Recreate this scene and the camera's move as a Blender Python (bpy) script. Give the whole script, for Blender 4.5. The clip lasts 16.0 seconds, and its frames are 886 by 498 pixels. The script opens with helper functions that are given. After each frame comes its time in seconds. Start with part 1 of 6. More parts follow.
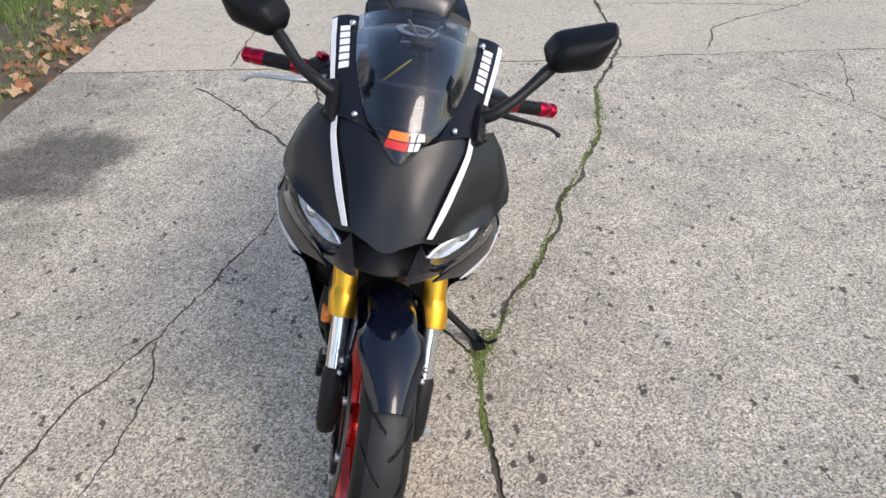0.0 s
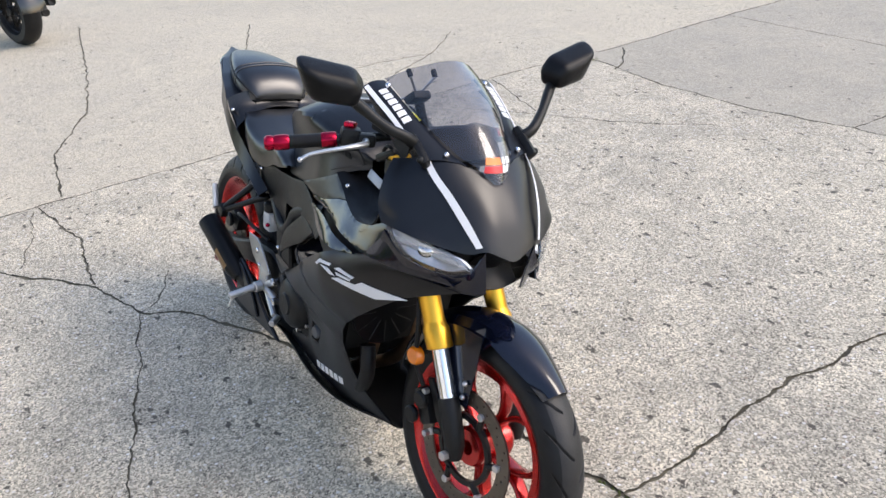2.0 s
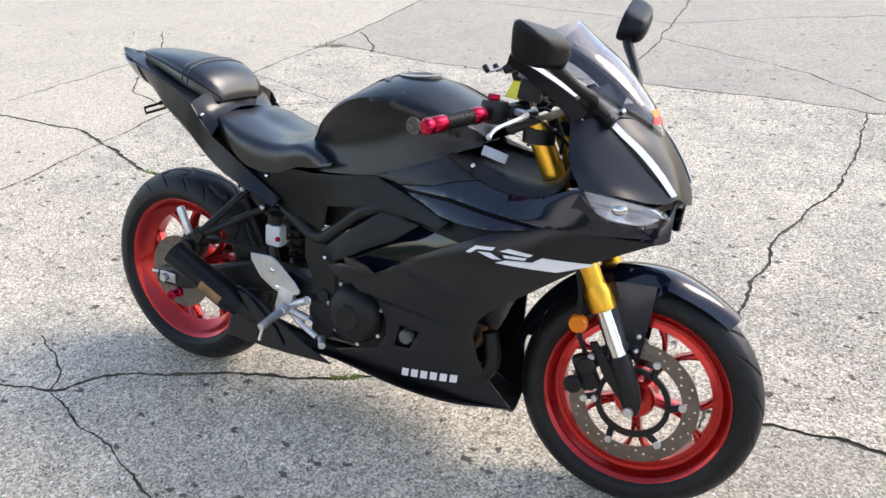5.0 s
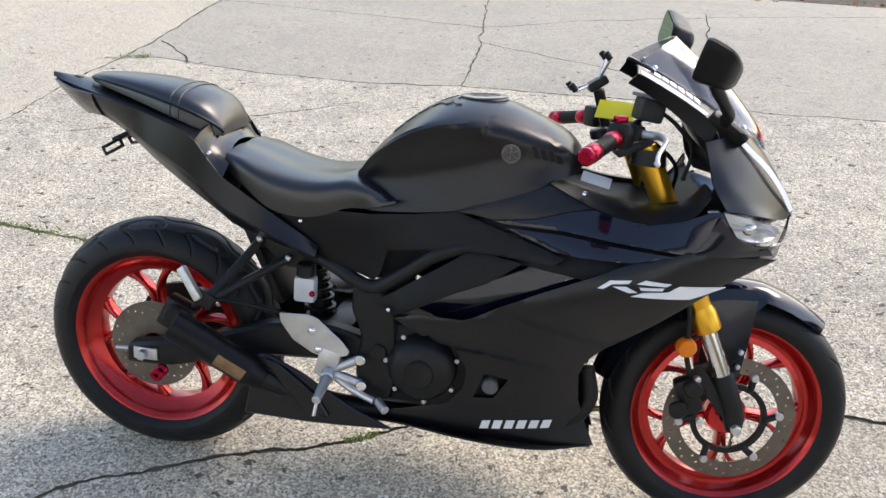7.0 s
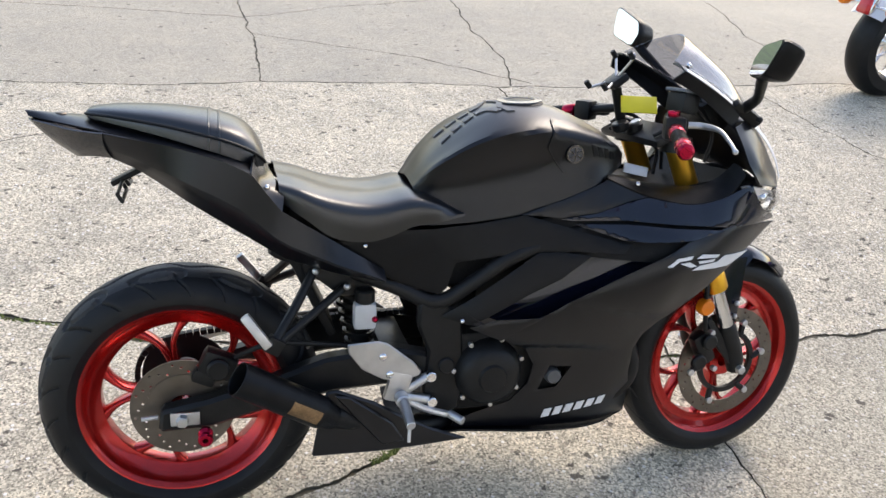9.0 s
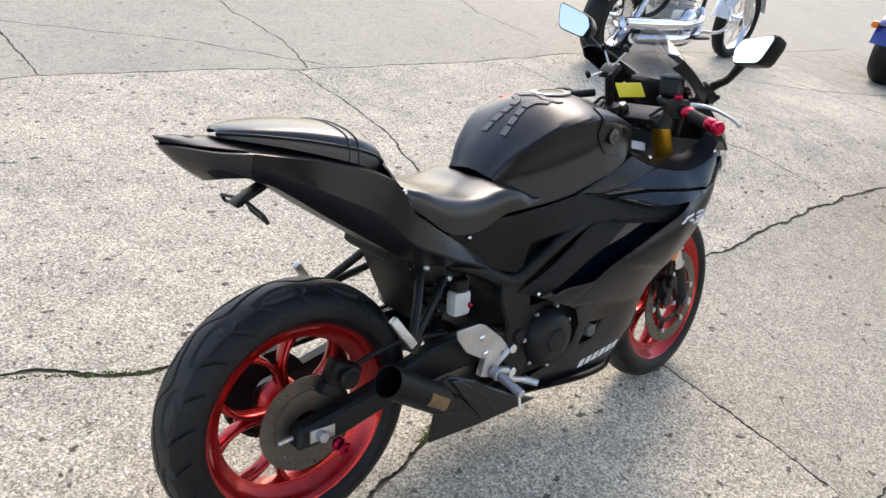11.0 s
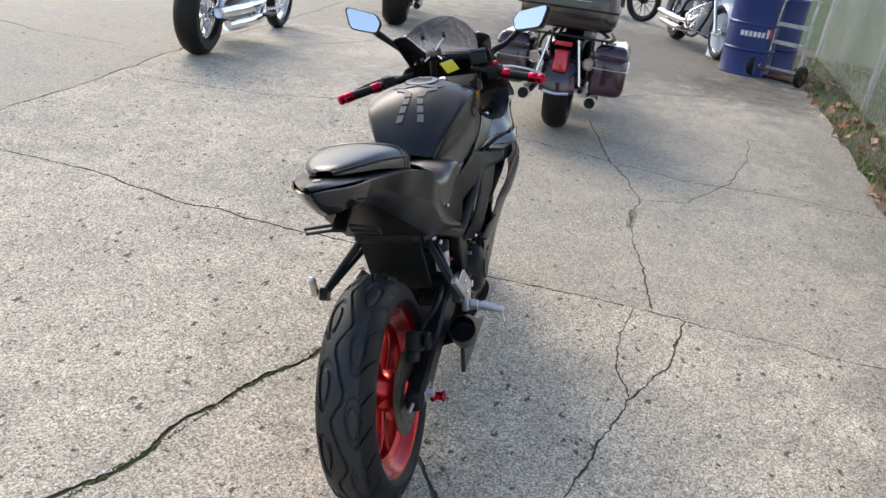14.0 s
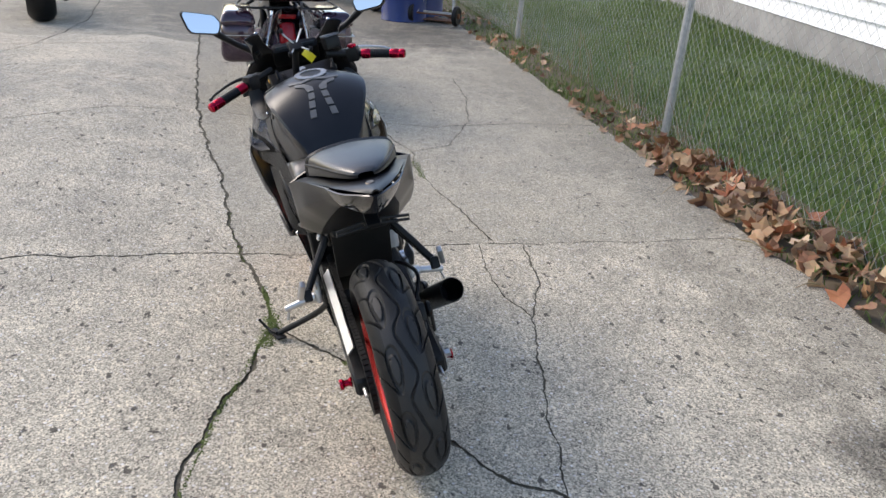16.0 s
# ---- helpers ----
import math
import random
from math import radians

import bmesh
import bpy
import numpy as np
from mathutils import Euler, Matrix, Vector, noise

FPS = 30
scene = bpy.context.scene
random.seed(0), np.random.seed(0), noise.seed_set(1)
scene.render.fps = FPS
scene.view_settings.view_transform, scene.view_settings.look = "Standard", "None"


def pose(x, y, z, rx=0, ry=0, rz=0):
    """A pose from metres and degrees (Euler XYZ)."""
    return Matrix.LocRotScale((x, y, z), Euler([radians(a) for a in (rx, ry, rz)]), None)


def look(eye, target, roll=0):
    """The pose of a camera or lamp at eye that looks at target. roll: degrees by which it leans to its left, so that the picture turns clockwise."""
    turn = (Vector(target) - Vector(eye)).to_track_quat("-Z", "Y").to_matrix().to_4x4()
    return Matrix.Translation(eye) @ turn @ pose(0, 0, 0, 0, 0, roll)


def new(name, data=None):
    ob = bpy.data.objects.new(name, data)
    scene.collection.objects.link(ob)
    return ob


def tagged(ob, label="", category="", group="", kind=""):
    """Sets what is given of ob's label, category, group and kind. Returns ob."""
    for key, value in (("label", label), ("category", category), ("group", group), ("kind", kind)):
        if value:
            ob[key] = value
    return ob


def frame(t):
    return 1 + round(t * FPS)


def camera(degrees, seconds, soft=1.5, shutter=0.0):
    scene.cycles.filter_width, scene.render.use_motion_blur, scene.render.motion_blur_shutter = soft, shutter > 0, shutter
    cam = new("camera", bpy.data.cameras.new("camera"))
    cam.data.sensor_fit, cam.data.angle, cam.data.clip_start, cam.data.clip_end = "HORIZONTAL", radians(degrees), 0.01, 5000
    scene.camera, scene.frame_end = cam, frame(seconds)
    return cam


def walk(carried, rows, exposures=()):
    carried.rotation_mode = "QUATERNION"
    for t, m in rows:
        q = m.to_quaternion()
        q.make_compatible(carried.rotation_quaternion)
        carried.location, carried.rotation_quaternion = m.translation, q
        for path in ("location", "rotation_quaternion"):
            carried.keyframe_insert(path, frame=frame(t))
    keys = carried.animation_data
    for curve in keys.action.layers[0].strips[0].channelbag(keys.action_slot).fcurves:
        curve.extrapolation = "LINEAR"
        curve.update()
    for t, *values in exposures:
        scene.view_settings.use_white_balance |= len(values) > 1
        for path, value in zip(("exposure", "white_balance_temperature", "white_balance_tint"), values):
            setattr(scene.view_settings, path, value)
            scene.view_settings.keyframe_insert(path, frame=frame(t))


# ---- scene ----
cam = camera(57.3, 16.0)
PATH = [
    (0, (2.637, 0.293, 1.523), (0.944, 0.242, 0.46), -1.6),
    (0.5, (2.696, 0.086, 1.54), (0.999, 0.288, 0.5), -4.9),
    (1, (2.663, -0.149, 1.536), (0.961, 0.202, 0.547), -7.4),
    (1.5, (2.606, -0.412, 1.551), (0.955, 0.191, 0.597), -6.2),
    (2, (2.592, -0.71, 1.551), (1.067, 0.193, 0.624), -4.8),
    (2.5, (2.51, -0.894, 1.542), (1.093, 0.175, 0.622), -4.5),
    (3, (2.321, -1.002, 1.532), (0.987, 0.158, 0.598), -4.6),
    (3.5, (2.199, -1.132, 1.532), (1.002, 0.163, 0.589), -3.4),
    (4, (2.067, -1.325, 1.541), (1.007, 0.087, 0.6), -2.5),
    (4.5, (1.938, -1.419, 1.535), (0.986, 0.056, 0.577), -1.7),
    (5, (1.721, -1.45, 1.532), (0.858, 0.064, 0.552), -2.1),
    (5.2, (1.635, -1.46, 1.531), (0.812, 0.073, 0.546), -2.0),
    (7.3, (0.786, -1.519, 1.501), (0.671, 0.229, 0.535), 4.0),
    (7.5, (0.706, -1.531, 1.499), (0.677, 0.223, 0.538), 4.7),
    (8, (0.466, -1.56, 1.509), (0.67, 0.181, 0.544), 5.4),
    (8.5, (0.293, -1.538, 1.503), (0.663, 0.176, 0.542), 6.1),
    (9, (0.097, -1.453, 1.509), (0.615, 0.221, 0.546), 6.7),
    (9.2, (0.025, -1.428, 1.509), (0.62, 0.222, 0.548), 7.5),
    (11.3, (-0.907, -1.093, 1.457), (0.429, 0.101, 0.568), 12.5),
    (11.5, (-0.98, -1.072, 1.45), (0.417, 0.058, 0.572), 12.9),
    (12, (-1.187, -1.028, 1.448), (0.301, -0.033, 0.556), 13.1),
    (12.5, (-1.312, -0.925, 1.435), (0.214, -0.01, 0.522), 11.1),
    (13, (-1.427, -0.72, 1.448), (0.185, 0.066, 0.562), 8.6),
    (13.5, (-1.555, -0.545, 1.449), (0.193, -0.018, 0.632), 8.2),
    (14, (-1.723, -0.349, 1.462), (0.092, -0.05, 0.677), 7.2),
    (14.5, (-1.785, -0.14, 1.45), (0.052, -0.024, 0.669), 5.8),
    (15, (-1.806, 0.105, 1.477), (0.037, 0.01, 0.706), 4.8),
    (15.5, (-1.845, 0.325, 1.48), (-0.028, -0.019, 0.717), 3.8),
    (16, (-1.853, 0.51, 1.48), (-0.099, -0.024, 0.682), 3.0),
]
walk(cam, [(t, look(eye, target, roll)) for t, eye, target, roll in PATH],
     [(0.0, 0.99, 7000, 14), (1.0, 1.13, 7000, 14), (3.0, 1.34, 7000, 14), (5.0, 1.53, 7000, 14), (8.0, 1.36, 7250, 13), (9.0, 1.36, 7250, 13), (12.0, 1.28, 7150, 13), (13.5, 1.14, 7100, 13), (16.0, 1.01, 6950, 13)])

# ---- world, sun ----
world = bpy.data.worlds.new("sky")
scene.world = world
world.use_nodes = True
SUN_AZ, SUN_EL = 46.0, 41.0   # degrees: from +x towards +y, above the horizon
wn = world.node_tree.nodes
sky = wn.new("ShaderNodeTexSky")
sky.sky_type = "NISHITA"
sky.sun_disc = False
sky.sun_elevation = radians(SUN_EL)
sky.sun_rotation = radians(90.0 - SUN_AZ)
sky.air_density, sky.dust_density, sky.ozone_density = 1.0, 1.3, 1.0
world.node_tree.links.new(sky.outputs[0], wn["Background"].inputs[0])
wn["Background"].inputs[1].default_value = 0.15
sun = new("sun", bpy.data.lights.new("sun", "SUN"))
sun.data.energy, sun.data.angle, sun.data.color = 0.74, radians(25.0), (1.0, 0.97, 0.92)
sd = Vector((math.cos(radians(SUN_EL)) * math.cos(radians(SUN_AZ)), math.cos(radians(SUN_EL)) * math.sin(radians(SUN_AZ)), math.sin(radians(SUN_EL))))
sun.matrix_world = look(sd * 30, (0, 0, 0))


# ---- materials ----
def mat(name, color, rough=0.5, metal=0.0, var=0.12, scale=30.0, bump=0.0, bscale=200.0, coat=0.0, spec=0.5, trans=0.0, rvar=0.1):
    """A painted, moulded or metal surface with colour and gloss that vary at two scales, and a fine relief."""
    m = bpy.data.materials.new(name)
    m.use_nodes = True
    nt = m.node_tree
    b = nt.nodes["Principled BSDF"]
    b.inputs["Metallic"].default_value = metal
    b.inputs["Coat Weight"].default_value = coat
    b.inputs["Coat Roughness"].default_value = 0.06
    b.inputs["Specular IOR Level"].default_value = spec
    b.inputs["Transmission Weight"].default_value = trans
    tc = nt.nodes.new("ShaderNodeTexCoord")
    n1 = nt.nodes.new("ShaderNodeTexNoise")
    n1.inputs["Scale"].default_value, n1.inputs["Detail"].default_value = scale, 5.0
    n2 = nt.nodes.new("ShaderNodeTexNoise")
    n2.inputs["Scale"].default_value, n2.inputs["Detail"].default_value = scale / 9.0, 3.0
    add = nt.nodes.new("ShaderNodeMath")
    add.operation = "ADD"
    for n in (n1, n2):
        nt.links.new(tc.outputs["Object"], n.inputs["Vector"])
    nt.links.new(n1.outputs["Fac"], add.inputs[0])
    nt.links.new(n2.outputs["Fac"], add.inputs[1])
    ramp = nt.nodes.new("ShaderNodeMapRange")
    ramp.inputs["From Min"].default_value, ramp.inputs["From Max"].default_value = 0.7, 1.3
    nt.links.new(add.outputs[0], ramp.inputs["Value"])
    mix = nt.nodes.new("ShaderNodeMix")
    mix.data_type = "RGBA"
    mix.inputs[6].default_value = (*[c * (1 - var) for c in color], 1)
    mix.inputs[7].default_value = (*[min(1, c * (1 + var)) for c in color], 1)
    nt.links.new(ramp.outputs[0], mix.inputs[0])
    nt.links.new(mix.outputs[2], b.inputs["Base Color"])
    rr = nt.nodes.new("ShaderNodeMapRange")
    rr.inputs["To Min"].default_value, rr.inputs["To Max"].default_value = max(0.02, rough * (1 - rvar)), min(1, rough * (1 + rvar))
    nt.links.new(n2.outputs["Fac"], rr.inputs["Value"])
    nt.links.new(rr.outputs[0], b.inputs["Roughness"])
    if bump:
        n3 = nt.nodes.new("ShaderNodeTexNoise")
        n3.inputs["Scale"].default_value, n3.inputs["Detail"].default_value = bscale, 3.0
        nt.links.new(tc.outputs["Object"], n3.inputs["Vector"])
        bp = nt.nodes.new("ShaderNodeBump")
        bp.inputs["Strength"].default_value, bp.inputs["Distance"].default_value = bump, 0.002
        nt.links.new(n3.outputs["Fac"], bp.inputs["Height"])
        nt.links.new(bp.outputs[0], b.inputs["Normal"])
    return m


MATTE = mat("matte_black_paint", (0.0038, 0.0043, 0.0062), 0.30, bump=0.04, bscale=900, var=0.25, spec=0.42)
MATTE2 = mat("textured_black_plastic", (0.005, 0.0052, 0.006), 0.36, bump=0.25, bscale=700, var=0.25, spec=0.2)
GLOSS = mat("gloss_black_paint", (0.0035, 0.005, 0.013), 0.08, coat=0.15, var=0.2)
LEATHER = mat("black_vinyl", (0.0045, 0.0048, 0.006), 0.30, bump=0.10, bscale=600, var=0.2, spec=0.8)
BLACK = mat("black_cast_metal", (0.010, 0.010, 0.010), 0.40, bump=0.3, bscale=300, var=0.3, spec=0.25)
DARKIN = mat("dark_machinery", (0.008, 0.008, 0.008), 0.55, bump=0.3, bscale=200, var=0.3, spec=0.2)
TREAD = mat("dusty_worn_tread", (0.018, 0.018, 0.0185), 0.52, bump=0.3, bscale=300, var=0.3, spec=0.4)
RUBBER = mat("tyre_rubber", (0.0085, 0.0085, 0.009), 0.46, bump=0.2, bscale=400, var=0.3, spec=0.25)
RED = mat("candy_red_rim_paint", (0.44, 0.012, 0.010), 0.26, metal=0.75, coat=0.5, var=0.15)
ANORED = mat("red_anodised_aluminium", (0.40, 0.008, 0.035), 0.27, metal=0.9, var=0.15)
GOLD = mat("gold_anodised_aluminium", (0.75, 0.40, 0.04), 0.3, metal=0.85, var=0.1)
CHROME = mat("chrome", (0.75, 0.75, 0.76), 0.12, metal=1.0, var=0.05)
ALU = mat("cast_aluminium", (0.55, 0.55, 0.55), 0.38, metal=0.9, bump=0.2, bscale=400, var=0.15)
STEEL = mat("brushed_disc_steel", (0.15, 0.13, 0.11), 0.42, metal=0.9, bump=0.2, bscale=500, var=0.2)
WHITE = mat("white_decal", (0.75, 0.75, 0.76), 0.4, var=0.04)
SILVERDECAL = mat("silver_decal", (0.45, 0.46, 0.48), 0.4, metal=0.3, var=0.08)
GREYDECAL = mat("grey_rubber_pad", (0.11, 0.11, 0.11), 0.5, var=0.15)
YELLOW = mat("yellow_plastic", (0.75, 0.62, 0.02), 0.45, var=0.06)
ORANGE = mat("amber_lens", (0.80, 0.20, 0.01), 0.2, coat=0.5, var=0.1)
ORSTICK = mat("orange_sticker", (0.80, 0.19, 0.02), 0.4, var=0.06)
REDSTICK = mat("red_sticker", (0.62, 0.03, 0.03), 0.4, var=0.06)
REDLENS = mat("red_lens", (0.60, 0.012, 0.016), 0.15, coat=0.5, var=0.15)
PALELENS = mat("pale_pink_lens", (0.62, 0.46, 0.42), 0.15, coat=0.5, var=0.15)
SMOKE = mat("smoked_lens", (0.016, 0.015, 0.016), 0.12, coat=0.3, var=0.2, spec=0.5)
REFLECTOR = mat("bright_reflector", (0.80, 0.80, 0.82), 0.24, metal=0.6, var=0.06, bump=0.3, bscale=120)
BRONZE = mat("bronze_plate", (0.26, 0.16, 0.08), 0.4, metal=0.6, var=0.35, scale=200)
RESERVOIR = mat("translucent_white_plastic", (0.55, 0.55, 0.54), 0.4, var=0.1)
LCD = mat("dark_display_glass", (0.05, 0.06, 0.07), 0.08, coat=0.5, var=0.1)
EXPIPE = mat("heat_stained_steel", (0.17, 0.105, 0.065), 0.42, metal=0.8, var=0.35)


def glass_mat(name, color, rough=0.02, gloss=0.75):
    m = bpy.data.materials.new(name)
    m.use_nodes = True
    nt = m.node_tree
    out = nt.nodes["Material Output"]
    tr = nt.nodes.new("ShaderNodeBsdfTransparent")
    tr.inputs[0].default_value = (*color, 1)
    gl = nt.nodes.new("ShaderNodeBsdfGlossy")
    gl.inputs["Roughness"].default_value = rough
    lw = nt.nodes.new("ShaderNodeLayerWeight")
    pw = nt.nodes.new("ShaderNodeMath")
    pw.operation, pw.inputs[1].default_value = "POWER", 3.0
    nt.links.new(lw.outputs["Facing"], pw.inputs[0])
    fr = nt.nodes.new("ShaderNodeMath")
    fr.operation, fr.inputs[1].default_value, fr.inputs[2].default_value = "MULTIPLY_ADD", gloss, 0.05
    nt.links.new(pw.outputs[0], fr.inputs[0])
    mx = nt.nodes.new("ShaderNodeMixShader")
    nt.links.new(fr.outputs[0], mx.inputs[0])
    nt.links.new(tr.outputs[0], mx.inputs[1])
    nt.links.new(gl.outputs[0], mx.inputs[2])
    nt.links.new(mx.outputs[0], out.inputs[0])
    return m


SCREEN = glass_mat("tinted_screen", (0.72, 0.73, 0.77), 0.06)
LENS = glass_mat("clear_lens", (0.98, 0.98, 0.98), gloss=0.3)
MIRROR = mat("mirror_glass", (0.85, 0.88, 0.9), 0.02, metal=1.0, var=0.0)


def concrete_mat(name, base, dark, light, speck, pits, seed, grain=1.0, dark_patches=()):
    """Worn concrete: large stained areas, mottling, exposed pebbles and pits, and set dark patches."""
    m = bpy.data.materials.new(name)
    m.use_nodes = True
    nt = m.node_tree
    b = nt.nodes["Principled BSDF"]
    b.inputs["Specular IOR Level"].default_value = 0.35
    tc = nt.nodes.new("ShaderNodeTexCoord")
    mp = nt.nodes.new("ShaderNodeMapping")
    mp.inputs["Location"].default_value = (seed, seed * 1.7, 0)
    nt.links.new(tc.outputs["Object"], mp.inputs["Vector"])

    def tex(kind, scale, detail=6.0, rough=0.6):
        n = nt.nodes.new("ShaderNodeTexNoise" if kind == "n" else "ShaderNodeTexVoronoi")
        n.inputs["Scale"].default_value = scale
        if kind == "n":
            n.inputs["Detail"].default_value, n.inputs["Roughness"].default_value = detail, rough
        nt.links.new(mp.outputs[0], n.inputs["Vector"])
        return n

    def rng(sock, a, c, lo=0.0, hi=1.0):
        r = nt.nodes.new("ShaderNodeMapRange")
        r.inputs["From Min"].default_value, r.inputs["From Max"].default_value = a, c
        r.inputs["To Min"].default_value, r.inputs["To Max"].default_value = lo, hi
        nt.links.new(sock, r.inputs["Value"])
        return r.outputs[0]

    def mixc(fac, a, c):
        x = nt.nodes.new("ShaderNodeMix")
        x.data_type = "RGBA"
        nt.links.new(fac, x.inputs[0])
        for k, v in ((6, a), (7, c)):
            if isinstance(v, tuple):
                x.inputs[k].default_value = (*v, 1)
            else:
                nt.links.new(v, x.inputs[k])
        return x.outputs[2]

    def times(sock, k):
        x = nt.nodes.new("ShaderNodeMix")
        x.data_type, x.blend_type = "RGBA", "MULTIPLY"
        x.inputs[0].default_value = 1.0
        nt.links.new(sock, x.inputs[6])
        nt.links.new(k, x.inputs[7])
        return x.outputs[2]

    big = tex("n", 0.7, 5)
    mid = tex("n", 4.0, 8, 0.7)
    fine = tex("n", 60.0, 6, 0.75)
    blot = tex("n", 17.0, 4, 0.6)
    c = mixc(rng(big.outputs["Fac"], 0.32, 0.68), dark, base)
    c = mixc(rng(mid.outputs["Fac"], 0.42, 0.72, 0.0, 0.75), c, light)
    c = mixc(rng(blot.outputs["Fac"], 0.55, 0.75, 0.0, 0.30), c, (0.26, 0.225, 0.18))
    # grains: each its own lightness
    gr = tex("v", 200.0)
    gh = nt.nodes.new("ShaderNodeSeparateColor")
    nt.links.new(gr.outputs["Color"], gh.inputs[0])
    c = times(c, rng(gh.outputs[0], 0.0, 1.0, 1.0 - 0.60 * grain, 1.0 + 0.50 * grain))
    dg = nt.nodes.new("ShaderNodeMath")
    dg.operation = "MULTIPLY"
    nt.links.new(rng(gh.outputs[1], 0.88, 0.93, 0.0, grain), dg.inputs[0])
    nt.links.new(rng(blot.outputs["Fac"], 0.40, 0.60, 0.25, 1.0), dg.inputs[1])
    c = mixc(dg.outputs[0], c, (0.10, 0.085, 0.07))
    # pebbles
    peb = tex("v", 70.0)
    hue = nt.nodes.new("ShaderNodeSeparateColor")
    nt.links.new(peb.outputs["Color"], hue.inputs[0])
    ps = rng(peb.outputs["Distance"], 0.30, 0.40, 1.0, 0.0)
    pm = nt.nodes.new("ShaderNodeMath")
    pm.operation = "MULTIPLY"
    nt.links.new(ps, pm.inputs[0])
    nt.links.new(rng(hue.outputs[0], 0.72, 0.78, 0.0, speck), pm.inputs[1])
    stone = mixc(hue.outputs[1], (0.30, 0.22, 0.16), (0.85, 0.83, 0.79))
    c = mixc(pm.outputs[0], c, stone)
    dk = nt.nodes.new("ShaderNodeMath")
    dk.operation = "MULTIPLY"
    nt.links.new(rng(fine.outputs["Fac"], 0.55, 0.66, 0.0, 0.85 * grain), dk.inputs[0])
    nt.links.new(rng(mid.outputs["Fac"], 0.3, 0.6, 0.4, 1.0), dk.inputs[1])
    c = mixc(dk.outputs[0], c, (0.13, 0.115, 0.10))
    for sx, sy, rx, ry, k in dark_patches:
        # soft ragged patches: oil and damp, darker bands, a drum's painted shadow
        ms = nt.nodes.new("ShaderNodeMapping")
        ms.vector_type = "TEXTURE"
        ms.inputs["Location"].default_value = (sx, sy, 0)
        ms.inputs["Scale"].default_value = (rx, ry, 5.0)
        nt.links.new(tc.outputs["Object"], ms.inputs["Vector"])
        ln = nt.nodes.new("ShaderNodeVectorMath")
        ln.operation = "LENGTH"
        nt.links.new(ms.outputs[0], ln.inputs[0])
        ad = nt.nodes.new("ShaderNodeMath")
        ad.operation = "MULTIPLY_ADD"
        ad.inputs[1].default_value = 1.3
        nt.links.new(mid.outputs["Fac"], ad.inputs[0])
        nt.links.new(ln.outputs["Value"], ad.inputs[2])
        c = times(c, rng(ad.outputs[0], 1.2, 1.75, k, 1.0))
    # pits: thin, drawn-out hollows, coloured darker than the slab
    mp2 = nt.nodes.new("ShaderNodeMapping")
    mp2.inputs["Scale"].default_value = (17.0, 25.0, 14.0)
    mp2.inputs["Rotation"].default_value = (0, 0, 0.5 + seed)
    nt.links.new(tc.outputs["Object"], mp2.inputs["Vector"])
    wob = nt.nodes.new("ShaderNodeTexNoise")
    wob.inputs["Scale"].default_value = 40.0
    nt.links.new(tc.outputs["Object"], wob.inputs["Vector"])
    va = nt.nodes.new("ShaderNodeVectorMath")
    va.operation = "ADD"
    nt.links.new(mp2.outputs[0], va.inputs[0])
    nt.links.new(wob.outputs["Color"], va.inputs[1])
    pv = nt.nodes.new("ShaderNodeTexVoronoi")
    pv.inputs["Scale"].default_value = 1.0
    nt.links.new(va.outputs[0], pv.inputs["Vector"])
    hs = nt.nodes.new("ShaderNodeSeparateColor")
    nt.links.new(pv.outputs["Color"], hs.inputs[0])
    size = rng(hs.outputs[0], 1.0 - pits, 1.0, 0.02, 0.31)
    sub = nt.nodes.new("ShaderNodeMath")
    sub.operation = "SUBTRACT"
    nt.links.new(size, sub.inputs[0])
    nt.links.new(pv.outputs["Distance"], sub.inputs[1])
    pit = rng(sub.outputs[0], 0.0, 0.035)
    pf = nt.nodes.new("ShaderNodeMath")
    pf.operation = "MULTIPLY"
    pf.inputs[1].default_value = 0.85
    nt.links.new(pit, pf.inputs[0])
    c = mixc(pf.outputs[0], c, (0.055, 0.046, 0.037))
    nt.links.new(c, b.inputs["Base Color"])
    nt.links.new(rng(mid.outputs["Fac"], 0.3, 0.7, 0.7, 0.95), b.inputs["Roughness"])
    h1 = nt.nodes.new("ShaderNodeMath")
    h1.operation = "MULTIPLY_ADD"
    h1.inputs[1].default_value = 0.6
    nt.links.new(fine.outputs["Fac"], h1.inputs[0])
    nt.links.new(pm.outputs[0], h1.inputs[2])
    h2 = nt.nodes.new("ShaderNodeMath")
    h2.operation = "SUBTRACT"
    nt.links.new(h1.outputs[0], h2.inputs[0])
    nt.links.new(pit, h2.inputs[1])
    bp = nt.nodes.new("ShaderNodeBump")
    bp.inputs["Strength"].default_value, bp.inputs["Distance"].default_value = 0.5, 0.004
    nt.links.new(h2.outputs[0], bp.inputs["Height"])
    nt.links.new(bp.outputs[0], b.inputs["Normal"])
    return m


CONC_A = concrete_mat("pebbly_concrete", (0.545, 0.480, 0.362), (0.385, 0.345, 0.272), (0.745, 0.660, 0.505), 0.9, 0.58, 1.3, 1.0, [(-0.53, -1.48, 0.44, 0.36, 0.42), (-0.5, -2.1, 5.0, 0.9, 0.72)])
CONC_B = concrete_mat("smooth_grey_concrete", (0.440, 0.394, 0.308), (0.370, 0.334, 0.266), (0.510, 0.454, 0.352), 0.3, 0.12, 5.1, 0.6)
CONC_C = concrete_mat("pale_concrete", (0.571, 0.502, 0.377), (0.479, 0.423, 0.326), (0.643, 0.567, 0.423), 0.45, 0.18, 9.7, 0.75)
